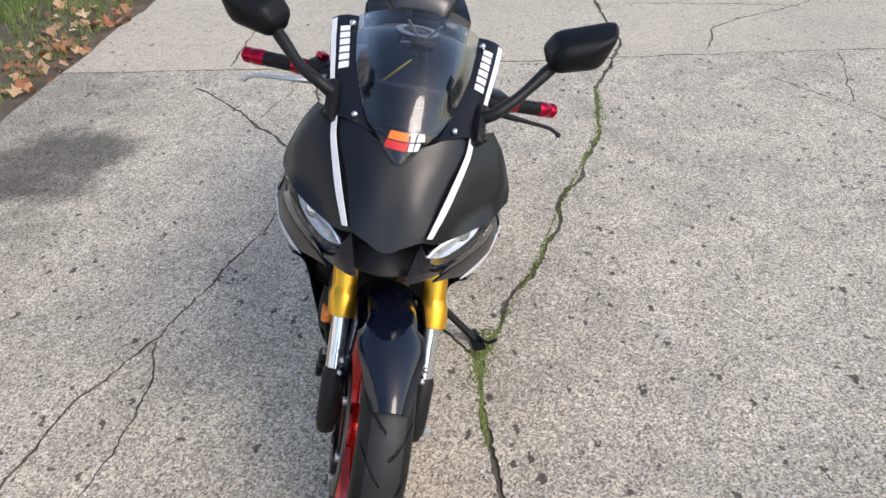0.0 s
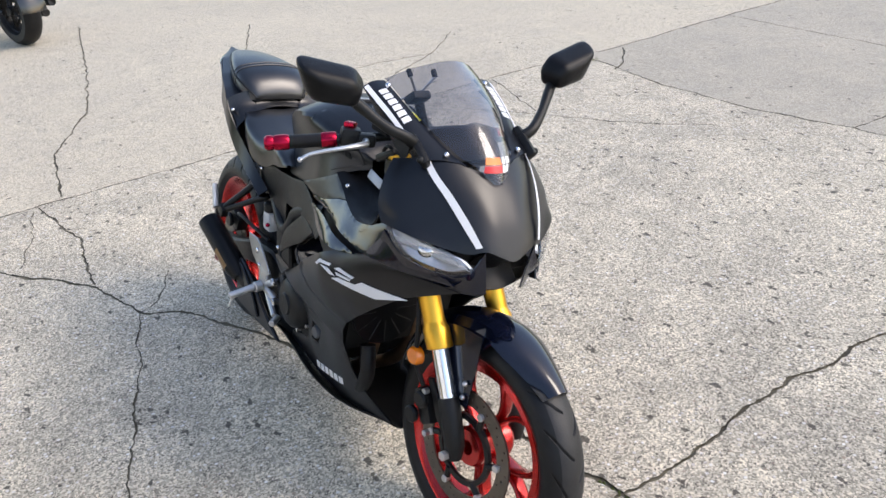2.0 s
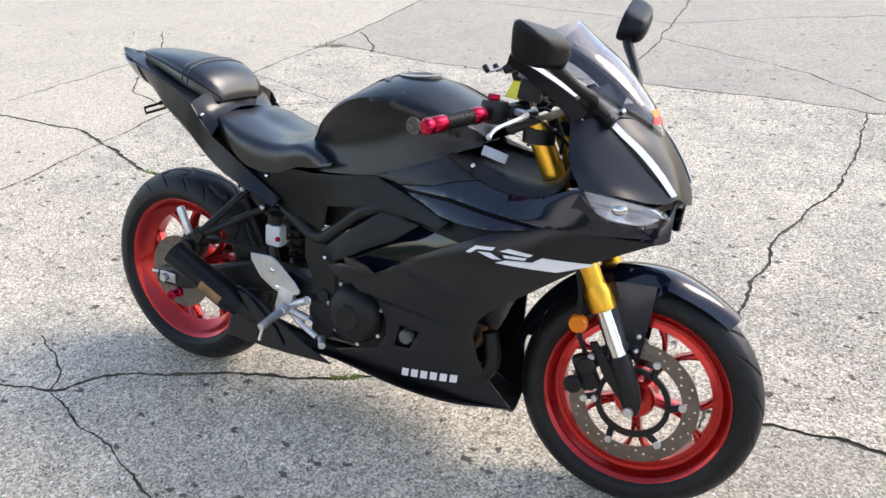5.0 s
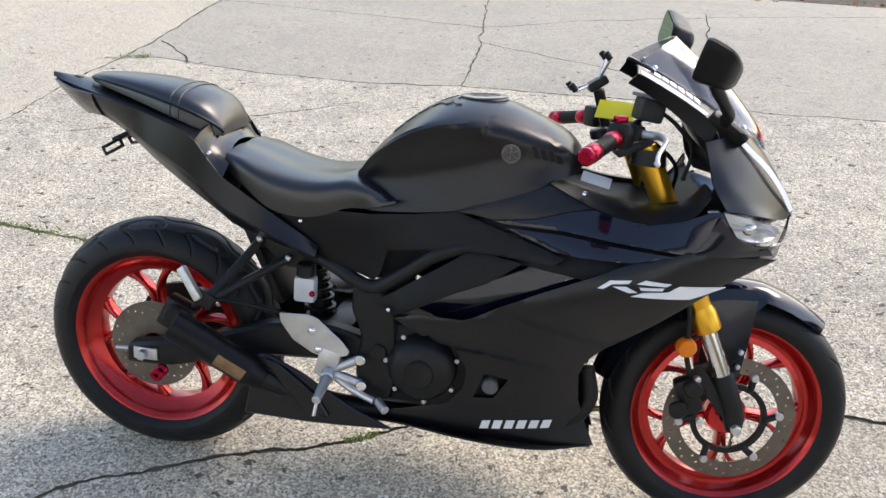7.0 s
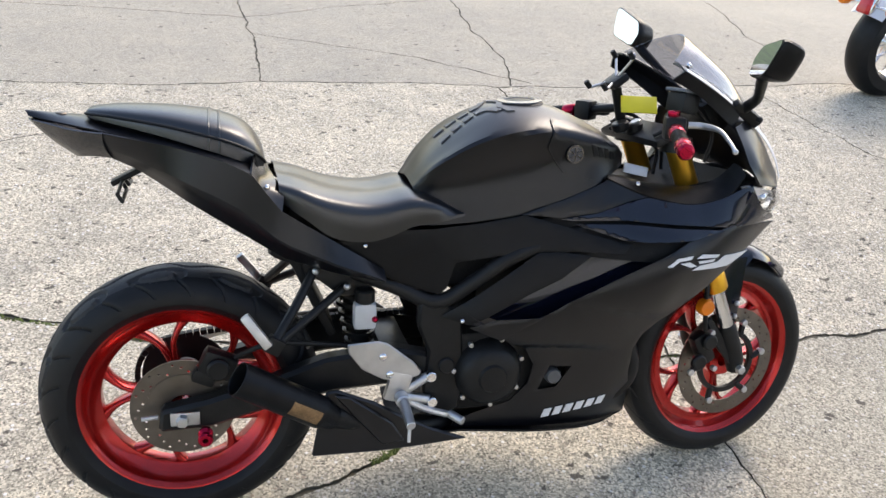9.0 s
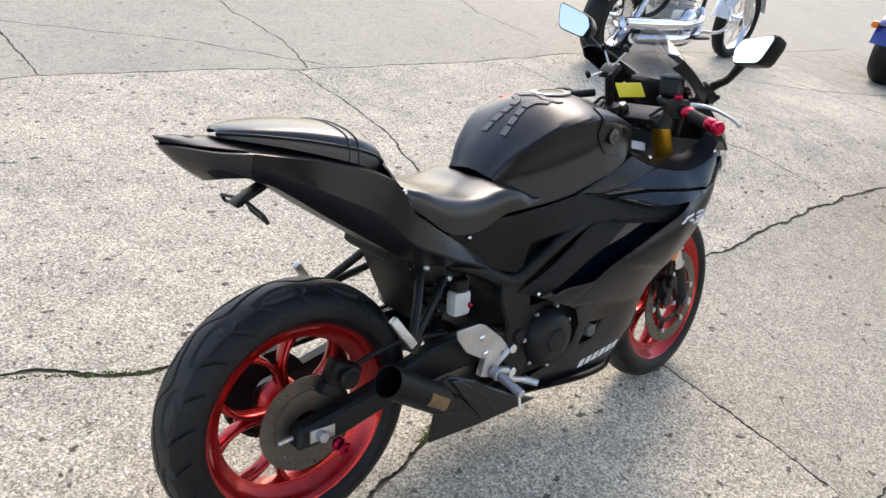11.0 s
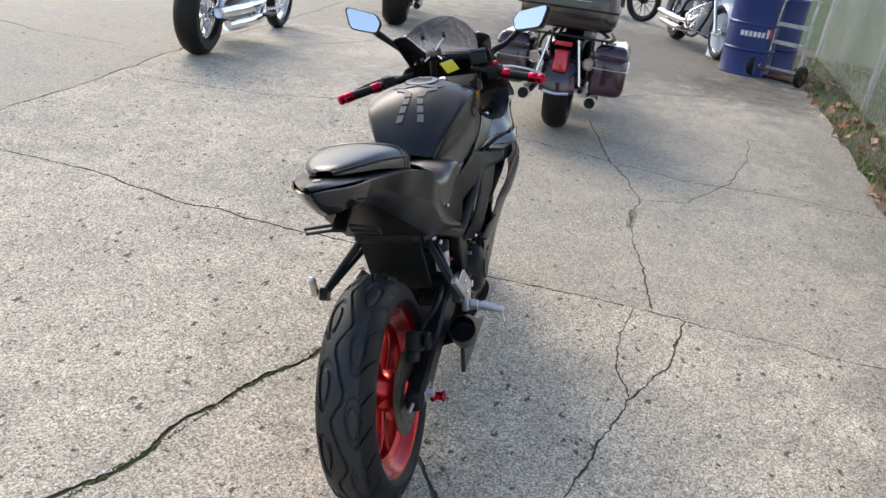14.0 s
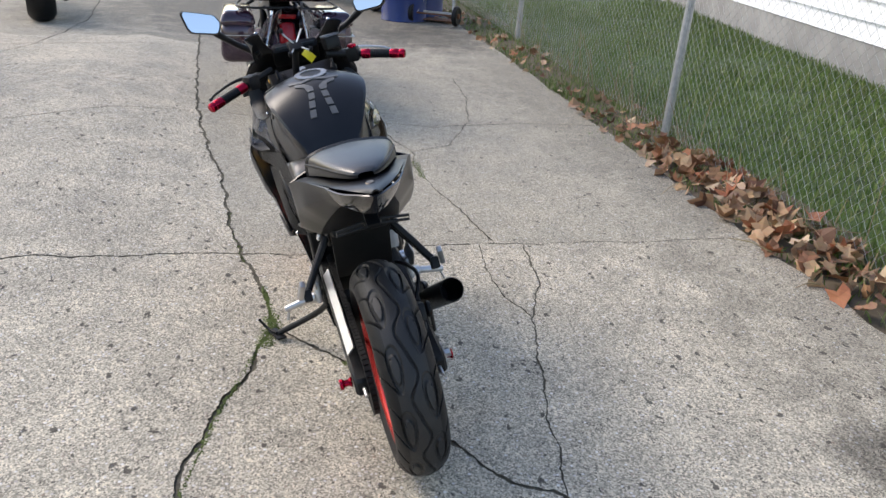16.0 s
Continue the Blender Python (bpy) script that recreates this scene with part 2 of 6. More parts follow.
# the patch at (7.2, -2.0) paints the blue drum's shadow into the concrete
CONC_D = concrete_mat("grey_worn_concrete", (0.415, 0.372, 0.285), (0.345, 0.312, 0.245), (0.53, 0.47, 0.36), 0.6, 0.24, 3.4, 0.9, [(7.2, -2.0, 1.0, 0.8, 0.6), (9.2, -0.6, 3.2, 3.0, 0.52), (3.0, -2.4, 5.0, 0.8, 0.75)])
SOIL = mat("crack_soil", (0.115, 0.10, 0.07), 0.95, var=0.5, scale=40, bump=0.8, bscale=120)
EARTH = mat("garden_earth", (0.11, 0.085, 0.055), 0.95, var=0.5, scale=12, bump=0.8, bscale=60)
MOSS = mat("moss", (0.13, 0.16, 0.045), 0.95, var=0.5, scale=60, bump=0.8, bscale=200)
GRASSG = mat("lawn_ground", (0.05, 0.08, 0.02), 0.95, var=0.5, scale=8, bump=0.6, bscale=60)


# ---- mesh helpers ----
def V3(p):
    return Vector(p)


def smooth_line(pts, n):
    """n points evenly along a Catmull-Rom curve through pts."""
    p = np.array(pts, float)
    if len(p) > 2:
        q = np.vstack([2 * p[0] - p[1], p, 2 * p[-1] - p[-2]])
        out = []
        for i in range(1, len(q) - 2):
            for k in range(12):
                t = k / 12
                a, b, c, d = q[i - 1], q[i], q[i + 1], q[i + 2]
                out.append(0.5 * (2 * b + (c - a) * t + (2 * a - 5 * b + 4 * c - d) * t * t + (3 * b - a - 3 * c + d) * t ** 3))
        p = np.array(out + [q[-2]])
    s = np.concatenate([[0], np.cumsum(np.linalg.norm(np.diff(p, axis=0), axis=1))])
    u = np.linspace(0, s[-1], n)
    return np.stack([np.interp(u, s, p[:, k]) for k in range(p.shape[1])], 1)


def straight_line(pts, n):
    p = np.array(pts, float)
    s = np.concatenate([[0], np.cumsum(np.linalg.norm(np.diff(p, axis=0), axis=1))])
    u = np.linspace(0, s[-1], n)
    return np.stack([np.interp(u, s, p[:, k]) for k in range(p.shape[1])], 1)


def grid(rows, wrap_u=False, wrap_v=False, cap=False):
    """A mesh over rows of points, all of one length."""
    bm = bmesh.new()
    vs = [[bm.verts.new(p) for p in row] for row in rows]
    nu, nv = len(vs), len(vs[0])
    for i in range(nu if wrap_u else nu - 1):
        for j in range(nv if wrap_v else nv - 1):
            try:
                bm.faces.new((vs[i][j], vs[(i + 1) % nu][j], vs[(i + 1) % nu][(j + 1) % nv], vs[i][(j + 1) % nv]))
            except ValueError:
                pass
    if cap and wrap_v:
        bm.faces.new(vs[0][::-1])
        bm.faces.new(vs[-1])
    bmesh.ops.recalc_face_normals(bm, faces=bm.faces)
    return bm


def loft(sections, n, m, wrap=False, cap=False):
    """A smooth skin through sections, each a short list of points."""
    secs = [smooth_line(s + [s[0]] if wrap else s, n + 1 if wrap else n) for s in sections]
    if wrap:
        secs = [s[:-1] for s in secs]
    rows = np.stack([smooth_line([s[j] for s in secs], m) for j in range(len(secs[0]))], 1)
    return grid(rows, False, wrap, cap)


def thicken(bm, t):
    """Gives an open skin a second face t behind it, and a rim."""
    bmesh.ops.recalc_face_normals(bm, faces=bm.faces)
    return shell(bm, t)


def shell(bm, t):
    bm.normal_update()
    bm.verts.index_update()
    rim = [(e.verts[0], e.verts[1], e.link_faces[0]) for e in bm.edges if e.is_boundary]
    faces = [[v.index for v in f.verts] for f in bm.faces]
    vs = list(bm.verts)
    back = [bm.verts.new(v.co - v.normal * t) for v in vs]
    for f in faces:
        bm.faces.new([back[i] for i in reversed(f)])
    for a, b, f in rim:
        order = [v.index for v in f.verts]
        i, j = a.index, b.index
        k = order.index(i)
        if order[(k + 1) % len(order)] != j:
            i, j = j, i
        bm.faces.new((vs[j], vs[i], back[i], back[j]))
    bm.normal_update()
    return bm


def strip(a, b, n=16, m=5, bulge=(0, 0, 0), t=0.004, smooth=True):
    """A panel between two edge lines, swollen by bulge in its middle, t thick."""
    f = smooth_line if smooth else straight_line
    A, B = f(a, n), f(b, n)
    rows = []
    for k in range(m):
        v = k / (m - 1)
        rows.append(A * (1 - v) + B * v + np.array(bulge) * math.sin(math.pi * v))
    bm = grid(rows)
    return thicken(bm, t) if t else bm


def tube(path, r, n=12, smooth=True, m=0, cap=True):
    """A round bar along a path; r is one radius or one for each point."""
    k = m or max(2, (len(path) - 1) * 5 + 1)
    rr = np.array(r if hasattr(r, "__len__") else [r] * len(path), float)
    P = smooth_line(path, k) if smooth and len(path) > 2 else (straight_line(path, k) if m else np.array(path, float))
    R = np.interp(np.linspace(0, 1, len(P)), np.linspace(0, 1, len(rr)), rr)
    rows, up = [], None
    for i in range(len(P)):
        d = Vector(P[min(i + 1, len(P) - 1)] - P[max(i - 1, 0)]).normalized()
        if up is None:
            up = d.orthogonal().normalized()
        up = (up - d * up.dot(d)).normalized()
        side = d.cross(up)
        rows.append([Vector(P[i]) + (up * math.cos(a) + side * math.sin(a)) * R[i] for a in [2 * math.pi * j / n for j in range(n)]])
    return grid(rows, False, True, cap)


def rod(a, b, r, n=14, r2=None, bevel=0.0):
    """A straight round piece from a to b, with eased ends."""
    a, b = Vector(a), Vector(b)
    e = min(bevel or 0.15 * r, (b - a).length * 0.3)
    d = (b - a).normalized()
    r2 = r if r2 is None else r2
    return tube([a, a + d * e, b - d * e, b], [r - e, r, r2, r2 - e], n, smooth=False)


def lathe(profile, n=48, centre=(0, 0, 0), closed=False, axis="y"):
    """Turns (radius, offset) pairs round an axis through centre."""
    c = Vector(centre)
    rows = []
    for i in range(n):
        a = 2 * math.pi * i / n
        co, si = math.cos(a), math.sin(a)
        if axis == "y":
            rows.append([c + Vector((r * co, o, r * si)) for r, o in profile])
        elif axis == "z":
            rows.append([c + Vector((r * co, r * si, o)) for r, o in profile])
        else:
            rows.append([c + Vector((o, r * co, r * si)) for r, o in profile])
    return grid(rows, True, closed)


def block(size, at=(0, 0, 0), turn=(0, 0, 0), bevel=0.004, seg=2, taper=None):
    """A box with rounded edges; taper shrinks its top in x and y."""
    bm = bmesh.new()
    bmesh.ops.create_cube(bm, size=1.0)
    for v in bm.verts:
        if taper and v.co.z > 0:
            v.co.x *= taper[0]
            v.co.y *= taper[1]
        v.co = Vector((v.co.x * size[0], v.co.y * size[1], v.co.z * size[2]))
    if bevel:
        bmesh.ops.bevel(bm, geom=bm.edges[:], offset=min(bevel, min(size) * 0.45), segments=seg, affect="EDGES", profile=0.6)
    bm.transform(pose(*at, *turn))
    return bm


def ball(at, r, squash=(1, 1, 1), seg=14):
    bm = bmesh.new()
    bmesh.ops.create_uvsphere(bm, u_segments=seg, v_segments=seg // 2 + 2, radius=r)
    bm.transform(Matrix.Translation(at) @ Matrix.Diagonal((*squash, 1)))
    return bm


def join(*bms):
    """One bmesh of several pieces of one part."""
    out = bms[0]
    for b in bms[1:]:
        me = bpy.data.meshes.new("tmp")
        b.to_mesh(me)
        b.free()
        out.from_mesh(me)
        bpy.data.meshes.remove(me)
    return out


def prism(outline, depth, axis="y", at=0.0, bevel=0.002):
    """A flat plate with the outline (u, v), depth thick, standing across the axis at the given offset."""
    bm = bmesh.new()
    if axis == "y":
        vs = [bm.verts.new((u, at, v)) for u, v in outline]
        d = Vector((0, depth, 0))
    elif axis == "x":
        vs = [bm.verts.new((at, u, v)) for u, v in outline]
        d = Vector((depth, 0, 0))
    else:
        vs = [bm.verts.new((u, v, at)) for u, v in outline]
        d = Vector((0, 0, depth))
    f = bm.faces.new(vs)
    r = bmesh.ops.extrude_face_region(bm, geom=[f])
    bmesh.ops.translate(bm, vec=d, verts=[e for e in r["geom"] if isinstance(e, bmesh.types.BMVert)])
    bmesh.ops.recalc_face_normals(bm, faces=bm.faces)
    if bevel:
        bmesh.ops.bevel(bm, geom=bm.edges[:], offset=bevel, segments=1, affect="EDGES")
    return bm


def finish(ob, bm, material, angle=35):
    me = ob.data
    bm.to_mesh(me)
    bm.free()
    me.materials.append(material)
    me.shade_smooth()
    me.set_sharp_from_angle(angle=radians(angle))
    return ob


def part(name, bm, material, parent, label="", angle=35):
    """Links a bmesh as one mesh object under a thing or a part."""
    ob = new(name, bpy.data.meshes.new(name))
    finish(ob, bm, material, angle)
    ob.parent = parent
    if label:
        ob["label"] = label
    return ob


def thing(name, m, label, category, group=""):
    ob = new(name)
    ob.empty_display_size = 0.1
    ob.matrix_world = m
    return tagged(ob, label, category, group)


def solid(name, bm, material, label, category, group="", kind="", m=None, angle=35):
    ob = new(name, bpy.data.meshes.new(name))
    finish(ob, bm, material, angle)
    if m is not None:
        ob.matrix_world = m
    return tagged(ob, label, category, group, kind)


def cut_panel(outline, holes=(), step=0.03):
    """Triangles over an outline in the plane, with holes left open: points and faces."""
    from mathutils.geometry import delaunay_2d_cdt
    pts, edges, faces = [], [], []

    def ring(o):
        if sum(a[0] * b[1] - b[0] * a[1] for a, b in zip(o, list(o[1:]) + [o[0]])) < 0:
            o = list(o)[::-1]
        k = len(pts)
        dense = []
        for a, b in zip(o, list(o[1:]) + [o[0]]):
            n = max(1, int(math.dist(a, b) / step))
            dense += [(a[0] + (b[0] - a[0]) * i / n, a[1] + (b[1] - a[1]) * i / n) for i in range(n)]
        pts.extend(dense)
        faces.append(list(range(k, k + len(dense))))

    ring(list(outline))
    for h in holes:
        ring(list(h))
    xs, zs = [p[0] for p in outline], [p[1] for p in outline]

    def inside(p, o):
        c = False
        for (x1, y1), (x2, y2) in zip(o, list(o[1:]) + [o[0]]):
            if (y1 > p[1]) != (y2 > p[1]) and p[0] < (x2 - x1) * (p[1] - y1) / (y2 - y1) + x1:
                c = not c
        return c

    for i, x in enumerate(np.arange(min(xs), max(xs), step)):
        for z in np.arange(min(zs) + (i % 2) * step / 2, max(zs), step):
            if inside((x, z), outline) and not any(inside((x, z), h) for h in holes):
                pts.append((float(x), float(z)))
    vs, _, fs, _, _, of = delaunay_2d_cdt([Vector(p) for p in pts], [], faces, 0, 1e-5)
    keep = [f for f, o in zip(fs, of) if 0 in o and not any(h in o for h in range(1, 1 + len(holes)))]
    return vs, keep


def plate_spline(points):
    """A smooth surface value(x, z) through (x, z, value) points."""
    p = np.array(points, float)
    n = len(p)

    def phi(r2):
        return np.where(r2 > 1e-12, 0.5 * r2 * np.log(np.maximum(r2, 1e-12)), 0.0)

    K = phi(((p[:, None, :2] - p[None, :, :2]) ** 2).sum(2)) + np.eye(n) * 2e-4
    P = np.hstack([np.ones((n, 1)), p[:, :2]])
    A = np.block([[K, P], [P.T, np.zeros((3, 3))]])
    w = np.linalg.solve(A, np.concatenate([p[:, 2], np.zeros(3)]))

    def f(x, z):
        r2 = (p[:, 0] - x) ** 2 + (p[:, 1] - z) ** 2
        return float(phi(r2) @ w[:n] + w[n] + w[n + 1] * x + w[n + 2] * z)
    return f


# ---- ground ----
def crack_quads(line, width, rnd):
    """Ragged quads along a crack line."""
    p = np.array(line, float)
    L = np.linalg.norm(np.diff(p, axis=0), axis=1).sum()
    n = max(4, int(L / 0.013))
    q = straight_line(p, n)
    out = []
    off, w0 = 0.0, 0.6
    for i in range(n):
        d = q[min(i + 1, n - 1)] - q[max(i - 1, 0)]
        d = d / (np.linalg.norm(d) + 1e-9)
        nrm = np.array([-d[1], d[0]])
        off = 0.80 * off + rnd.uniform(-0.0042, 0.0042)
        w0 += 0.35 * (rnd.choice((0.25, 0.4, 0.6, 0.8, 1.0, 1.6)) - w0)
        w = 1.30 * width * w0 * rnd.uniform(0.7, 1.3) * (0.25 if i in (0, n - 1) else 1.0)
        c = q[i] + nrm * (off + 0.03 * noise.noise((q[i][0] * 5, q[i][1] * 5, 2.0)) * math.sin(math.pi * i / (n - 1)))
        out.append((c + nrm * w / 2, c - nrm * w / 2))
    return out


CRACKS = []


def crack(width, *line):
    CRACKS.append((width, line))


crack(0.015, (7.4, 0.54), (5.8, 0.57), (4.0, 0.58), (3.0, 0.52), (2.3, 0.45), (1.83, 0.45), (1.49, 0.41), (1.09, 0.34), (0.82, 0.34))
crack(0.017, (0.82, 0.34), (0.69, 0.39), (0.52, 0.44), (0.36, 0.52), (0.1, 0.63), (-0.16, 0.69), (-0.4, 0.79), (-0.83, 0.93), (-1.29, 0.97), (-1.71, 1.11), (-2.0, 1.22), (-2.44, 1.21), (-2.96, 1.2))
crack(0.012, (0.82, 0.34), (0.65, 0.2), (0.46, 0.08), (0.21, -0.03), (-0.05, -0.14), (-0.2, -0.23), (-0.28, -0.35), (-0.45, -0.4), (-0.6, -0.45), (-0.97, -0.71), (-1.42, -1.1))
crack(0.0065, (-0.28, -0.36), (0.07, -0.45), (0.31, -0.52), (0.49, -0.59), (0.7, -0.64), (0.87, -0.73), (0.98, -0.79), (1.2, -0.83), (1.4, -0.87))
crack(0.005, (0.7, -0.64), (0.91, -0.6), (1.14, -0.6), (1.43, -0.66))
crack(0.006, (-0.56, -0.17), (-0.34, -0.29), (-0.28, -0.36))
crack(0.007, (4.77, -0.32), (3.72, -0.5), (3.17, -0.65), (2.9, -0.68), (2.43, -0.64), (1.89, -0.7), (1.45, -0.74))
crack(0.007, (3.95, 0.4), (3.77, -0.13), (3.61, -0.59), (3.46, -1.03), (3.5, -1.59), (3.38, -2.21))
crack(0.005, (2.9, -0.68), (3.02, -0.98), (3.56, -1.27), (4.24, -1.48), (5.01, -1.59))
crack(0.008, (5.8, -0.48), (6.32, -0.88), (6.7, -1.6), (6.81, -2.47))
crack(0.010, (-1.67, -2.0), (-1.7, -0.53), (-1.72, 0.22), (-1.82, 1.83), (-1.85, 2.7), (-1.79, 3.34), (-1.87, 4.78), (-1.9, 6.3))
crack(0.009, (-1.68, -0.51), (-1.4, -0.46), (-1.11, -0.42), (-0.63, -0.46))
crack(0.005, (-1.65, -0.54), (-1.3, -0.6), (-1.0, -0.68))
crack(0.011, (-6.48, 0.6), (-4.42, 0.27), (-3.25, 0.04), (-2.46, -0.3), (-1.74, -0.39))
crack(0.009, (-7.12, -1.2), (-4.25, -1.15), (-2.7, -1.0), (-1.74, -1.01))
crack(0.010, (-5.05, 1.89), (-4.1, 1.5), (-3.56, 1.19), (-2.96, 1.2))
crack(0.007, (-3.24, 3.0), (-2.75, 2.51), (-2.47, 2.04), (-2.28, 1.82), (-1.86, 1.68))
crack(0.007, (-2.87, 1.39), (-2.8, 2.12), (-2.72, 2.5))
crack(0.006, (-1.45, 1.89), (-1.14, 2.09), (-0.48, 2.46), (-0.19, 2.73))
crack(0.006, (-1.83, 2.4), (-1.39, 2.27), (-1.08, 2.19))
crack(0.010, (-1.76, 3.54), (-1.48, 3.3), (-1.38, 3.1))
crack(0.010, (0.15, 6.3), (0.2, 5.6), (0.28, 4.6), (0.33, 3.85), (0.32, 3.17))

crack(0.010, (1.69, 2.95), (1.69, 2.45), (1.66, 2.05), (1.51, 1.48), (1.48, 1.1), (1.47, 0.9), (1.5, 0.48), (1.46, 0.21), (1.45, -0.13), (1.45, -0.38), (1.44, -0.62))
crack(0.006, (1.44, -0.62), (1.4, -0.87), (1.36, -1.18), (1.32, -1.41), (1.3, -1.9))
crack(0.010, (-1.85, 3.07), (-1.61, 3.18), (-0.92, 3.06), (-0.19, 3.07), (0.32, 3.16), (1.1, 3.1), (1.78, 2.97), (2.75, 2.89), (3.5, 2.86), (4.86, 2.93), (6.2, 3.01), (9.17, 3.25))
crack(0.007, (-1.85, 4.8), (-0.51, 4.7), (0.26, 4.62), (0.97, 4.95), (1.94, 5.27), (4.37, 6.03))
crack(0.007, (0.3, 4.2), (1.33, 3.6), (1.92, 3.01))
crack(0.009, (2.0, 5.46), (1.88, 4.25), (1.9, 3.54), (1.78, 2.98))
crack(0.008, (4.58, 5.61), (4.01, 3.99), (4.03, 3.3))
crack(0.006, (3.3, 2.8), (3.3, 2.18), (3.35, 1.75), (3.84, 0.66))
crack(0.011, (5.12, 2.33), (6.05, 1.95), (6.9, 1.8), (8.0, 1.7), (9.7, 1.75))
crack(0.008, (5.98, 2.9), (6.04, 2.39), (6.1, 1.95), (6.15, 1.35), (6.3, 0.85))
crack(0.006, (7.59, 3.05), (8.09, 1.74))

EDGE_R = [(-17, -1.6), (-8, -1.75), (-4, -1.85), (-1.75, -1.93), (0.42, -1.98), (1.4, -2.05), (2.2, -2.12), (3.1, -2.19), (5.1, -2.38), (7.0, -2.52), (8.6, -2.62), (12, -2.8), (18, -3.0)]
SLABS = []


def ease(a, b, v):
    t = min(1.0, max(0.0, (v - a) / (b - a)))
    return t * t * (3 - 2 * t)


def rise(x, y):
    """Height of the drive: flat under the motorcycle, humped towards the far corner."""
    return float(np.interp(x, [0.4, 3.9, 5, 8, 10], [0, .165, .15, .06, .04])) * ease(.2, 1.3, y) * (1 - .7 * ease(4.5, 6.5, y))


def build_ground():
    from mathutils.geometry import delaunay_2d_cdt
    rnd = random.Random(4)
    edge = straight_line(EDGE_R, 160)
    edge[:, 1] += np.array([rnd.uniform(-0.02, 0.02) for _ in edge])
    edge_l = [(18, 6.6), (12, 6.5), (5.4, 6.38), (0, 6.42), (-8, 6.4), (-17, 6.4)]
    outer = [tuple(p) for p in edge] + edge_l
    pts, faces = [Vector(p) for p in outer], [list(range(len(outer)))]
    for w, line in CRACKS:
        q = crack_quads(line, w, rnd)
        k = len(pts)
        for a, b in q:
            pts += [Vector(a), Vector(b)]
        for i in range(len(q) - 1):
            q4 = [k + 2 * i + 1, k + 2 * i + 3, k + 2 * i + 2, k + 2 * i]
            ar = sum(pts[q4[j]].x * pts[q4[(j + 1) % 4]].y - pts[q4[(j + 1) % 4]].x * pts[q4[j]].y for j in range(4))
            if ar > 1e-7:
                faces.append(q4)
    pts += [Vector((0.35 * i + 0.17 * (j % 2), 0.35 * j)) for i in range(0, 33) for j in range(0, 18)]
    vs, _, fs, _, _, of = delaunay_2d_cdt(pts, [], faces, 0, 1e-6)
    keep = [f for f, o in zip(fs, of) if o == [0]]
    floor = [f for f, o in zip(fs, of) if len(o) > 1]
    bm = bmesh.new()
    bv = [bm.verts.new((v.x, v.y, rise(v.x, v.y))) for v in vs]
    for f in keep:
        fc = bm.faces.new([bv[i] for i in f])
        c = fc.calc_center_median()
        jx = -1.7 - 0.045 * max(0, c.y)
        front_slab = c.x > 1.45 and c.y < float(np.interp(c.x, [1.49, 1.83, 2.3, 3.0, 4.0, 7.4], [.41, .45, .45, .52, .58, .54]))
        fc.material_index = 2 if c.x < jx else 4 if front_slab or (c.x > 6.7 and c.y < 3.0) else (1 if c.y > 3.1 - 0.06 * ease(0.5, 2.5, c.x) * 3.5 or c.x > 6.7 else 0)
    bmesh.ops.recalc_face_normals(bm, faces=bm.faces)
    if sum(f.normal.z for f in bm.faces) < 0:
        bmesh.ops.reverse_faces(bm, faces=bm.faces)
    rim = [e for e in bm.edges if e.is_boundary]
    mi = {e: e.link_faces[0].material_index for e in rim}
    r = bmesh.ops.extrude_edge_only(bm, edges=rim)
    low = [e for e in r["geom"] if isinstance(e, bmesh.types.BMVert)]
    for e in r["geom"]:
        if isinstance(e, bmesh.types.BMFace):
            e.material_index = 3
    for v in low:
        v.co.z -= 0.03
    bmesh.ops.delete(bm, geom=[v for v in bm.verts if not v.link_faces], context="VERTS")
    ob = new("pavement", bpy.data.meshes.new("pavement"))
    bm.to_mesh(ob.data)
    bm.free()
    for m in (CONC_A, CONC_B, CONC_C, SOIL, CONC_D):
        ob.data.materials.append(m)
    tagged(ob, "cracked weathered concrete driveway with exposed pebbles and joints", "driveway", kind="structure")
    bm = bmesh.new()
    bv = [bm.verts.new((v.x, v.y, rise(v.x, v.y) - 0.007 + 0.004 * noise.noise((v.x * 9, v.y * 9, 0)))) for v in vs]
    for f in floor:
        bm.faces.new([bv[i] for i in f])
    bmesh.ops.delete(bm, geom=[v for v in bm.verts if not v.link_faces], context="VERTS")
    solid("crack_soil", bm, SOIL, "dark soil packed in the cracks of the concrete", "soil", kind="stuff")
    # the wide earth and lawn sheet under and round the drive
    bm = bmesh.new()
    n = 60
    rows = []
    for i in range(n + 1):
        u = (i / n * 2 - 1)
        x = 4 + 12 * u + 288 * u ** 5
        row = []
        for j in range(n + 1):
            v = (j / n * 2 - 1)
            y = 1 + 11 * v + 289 * v ** 5
            row.append((x, y, -0.035))
        rows.append(row)
    solid("ground", grid(rows), GRASSG, "lawn and bare earth round the concrete drive", "ground", kind="structure")


build_ground()

# ---- the black sport motorcycle ----
LEAN = 11.6
BIKE = Matrix.Translation((0, 0.008, 0.055)) @ pose(0, 0, 0, -LEAN) @ Matrix.Translation((0, 0, -0.055))
bike = thing("motorcycle", BIKE, "matte black sport motorcycle with red wheels leaning on its stand", "motorcycle")
STEER = 6.0
_axis = Vector((-0.423, 0, 0.906))
_head = Vector((1.045, 0, 0.88))
TURNED = Matrix.Translation(_head) @ Matrix.Rotation(radians(STEER), 4, _axis) @ Matrix.Translation(-_head)


WHEEL_SHIFT = Vector((.012, .030, 0))


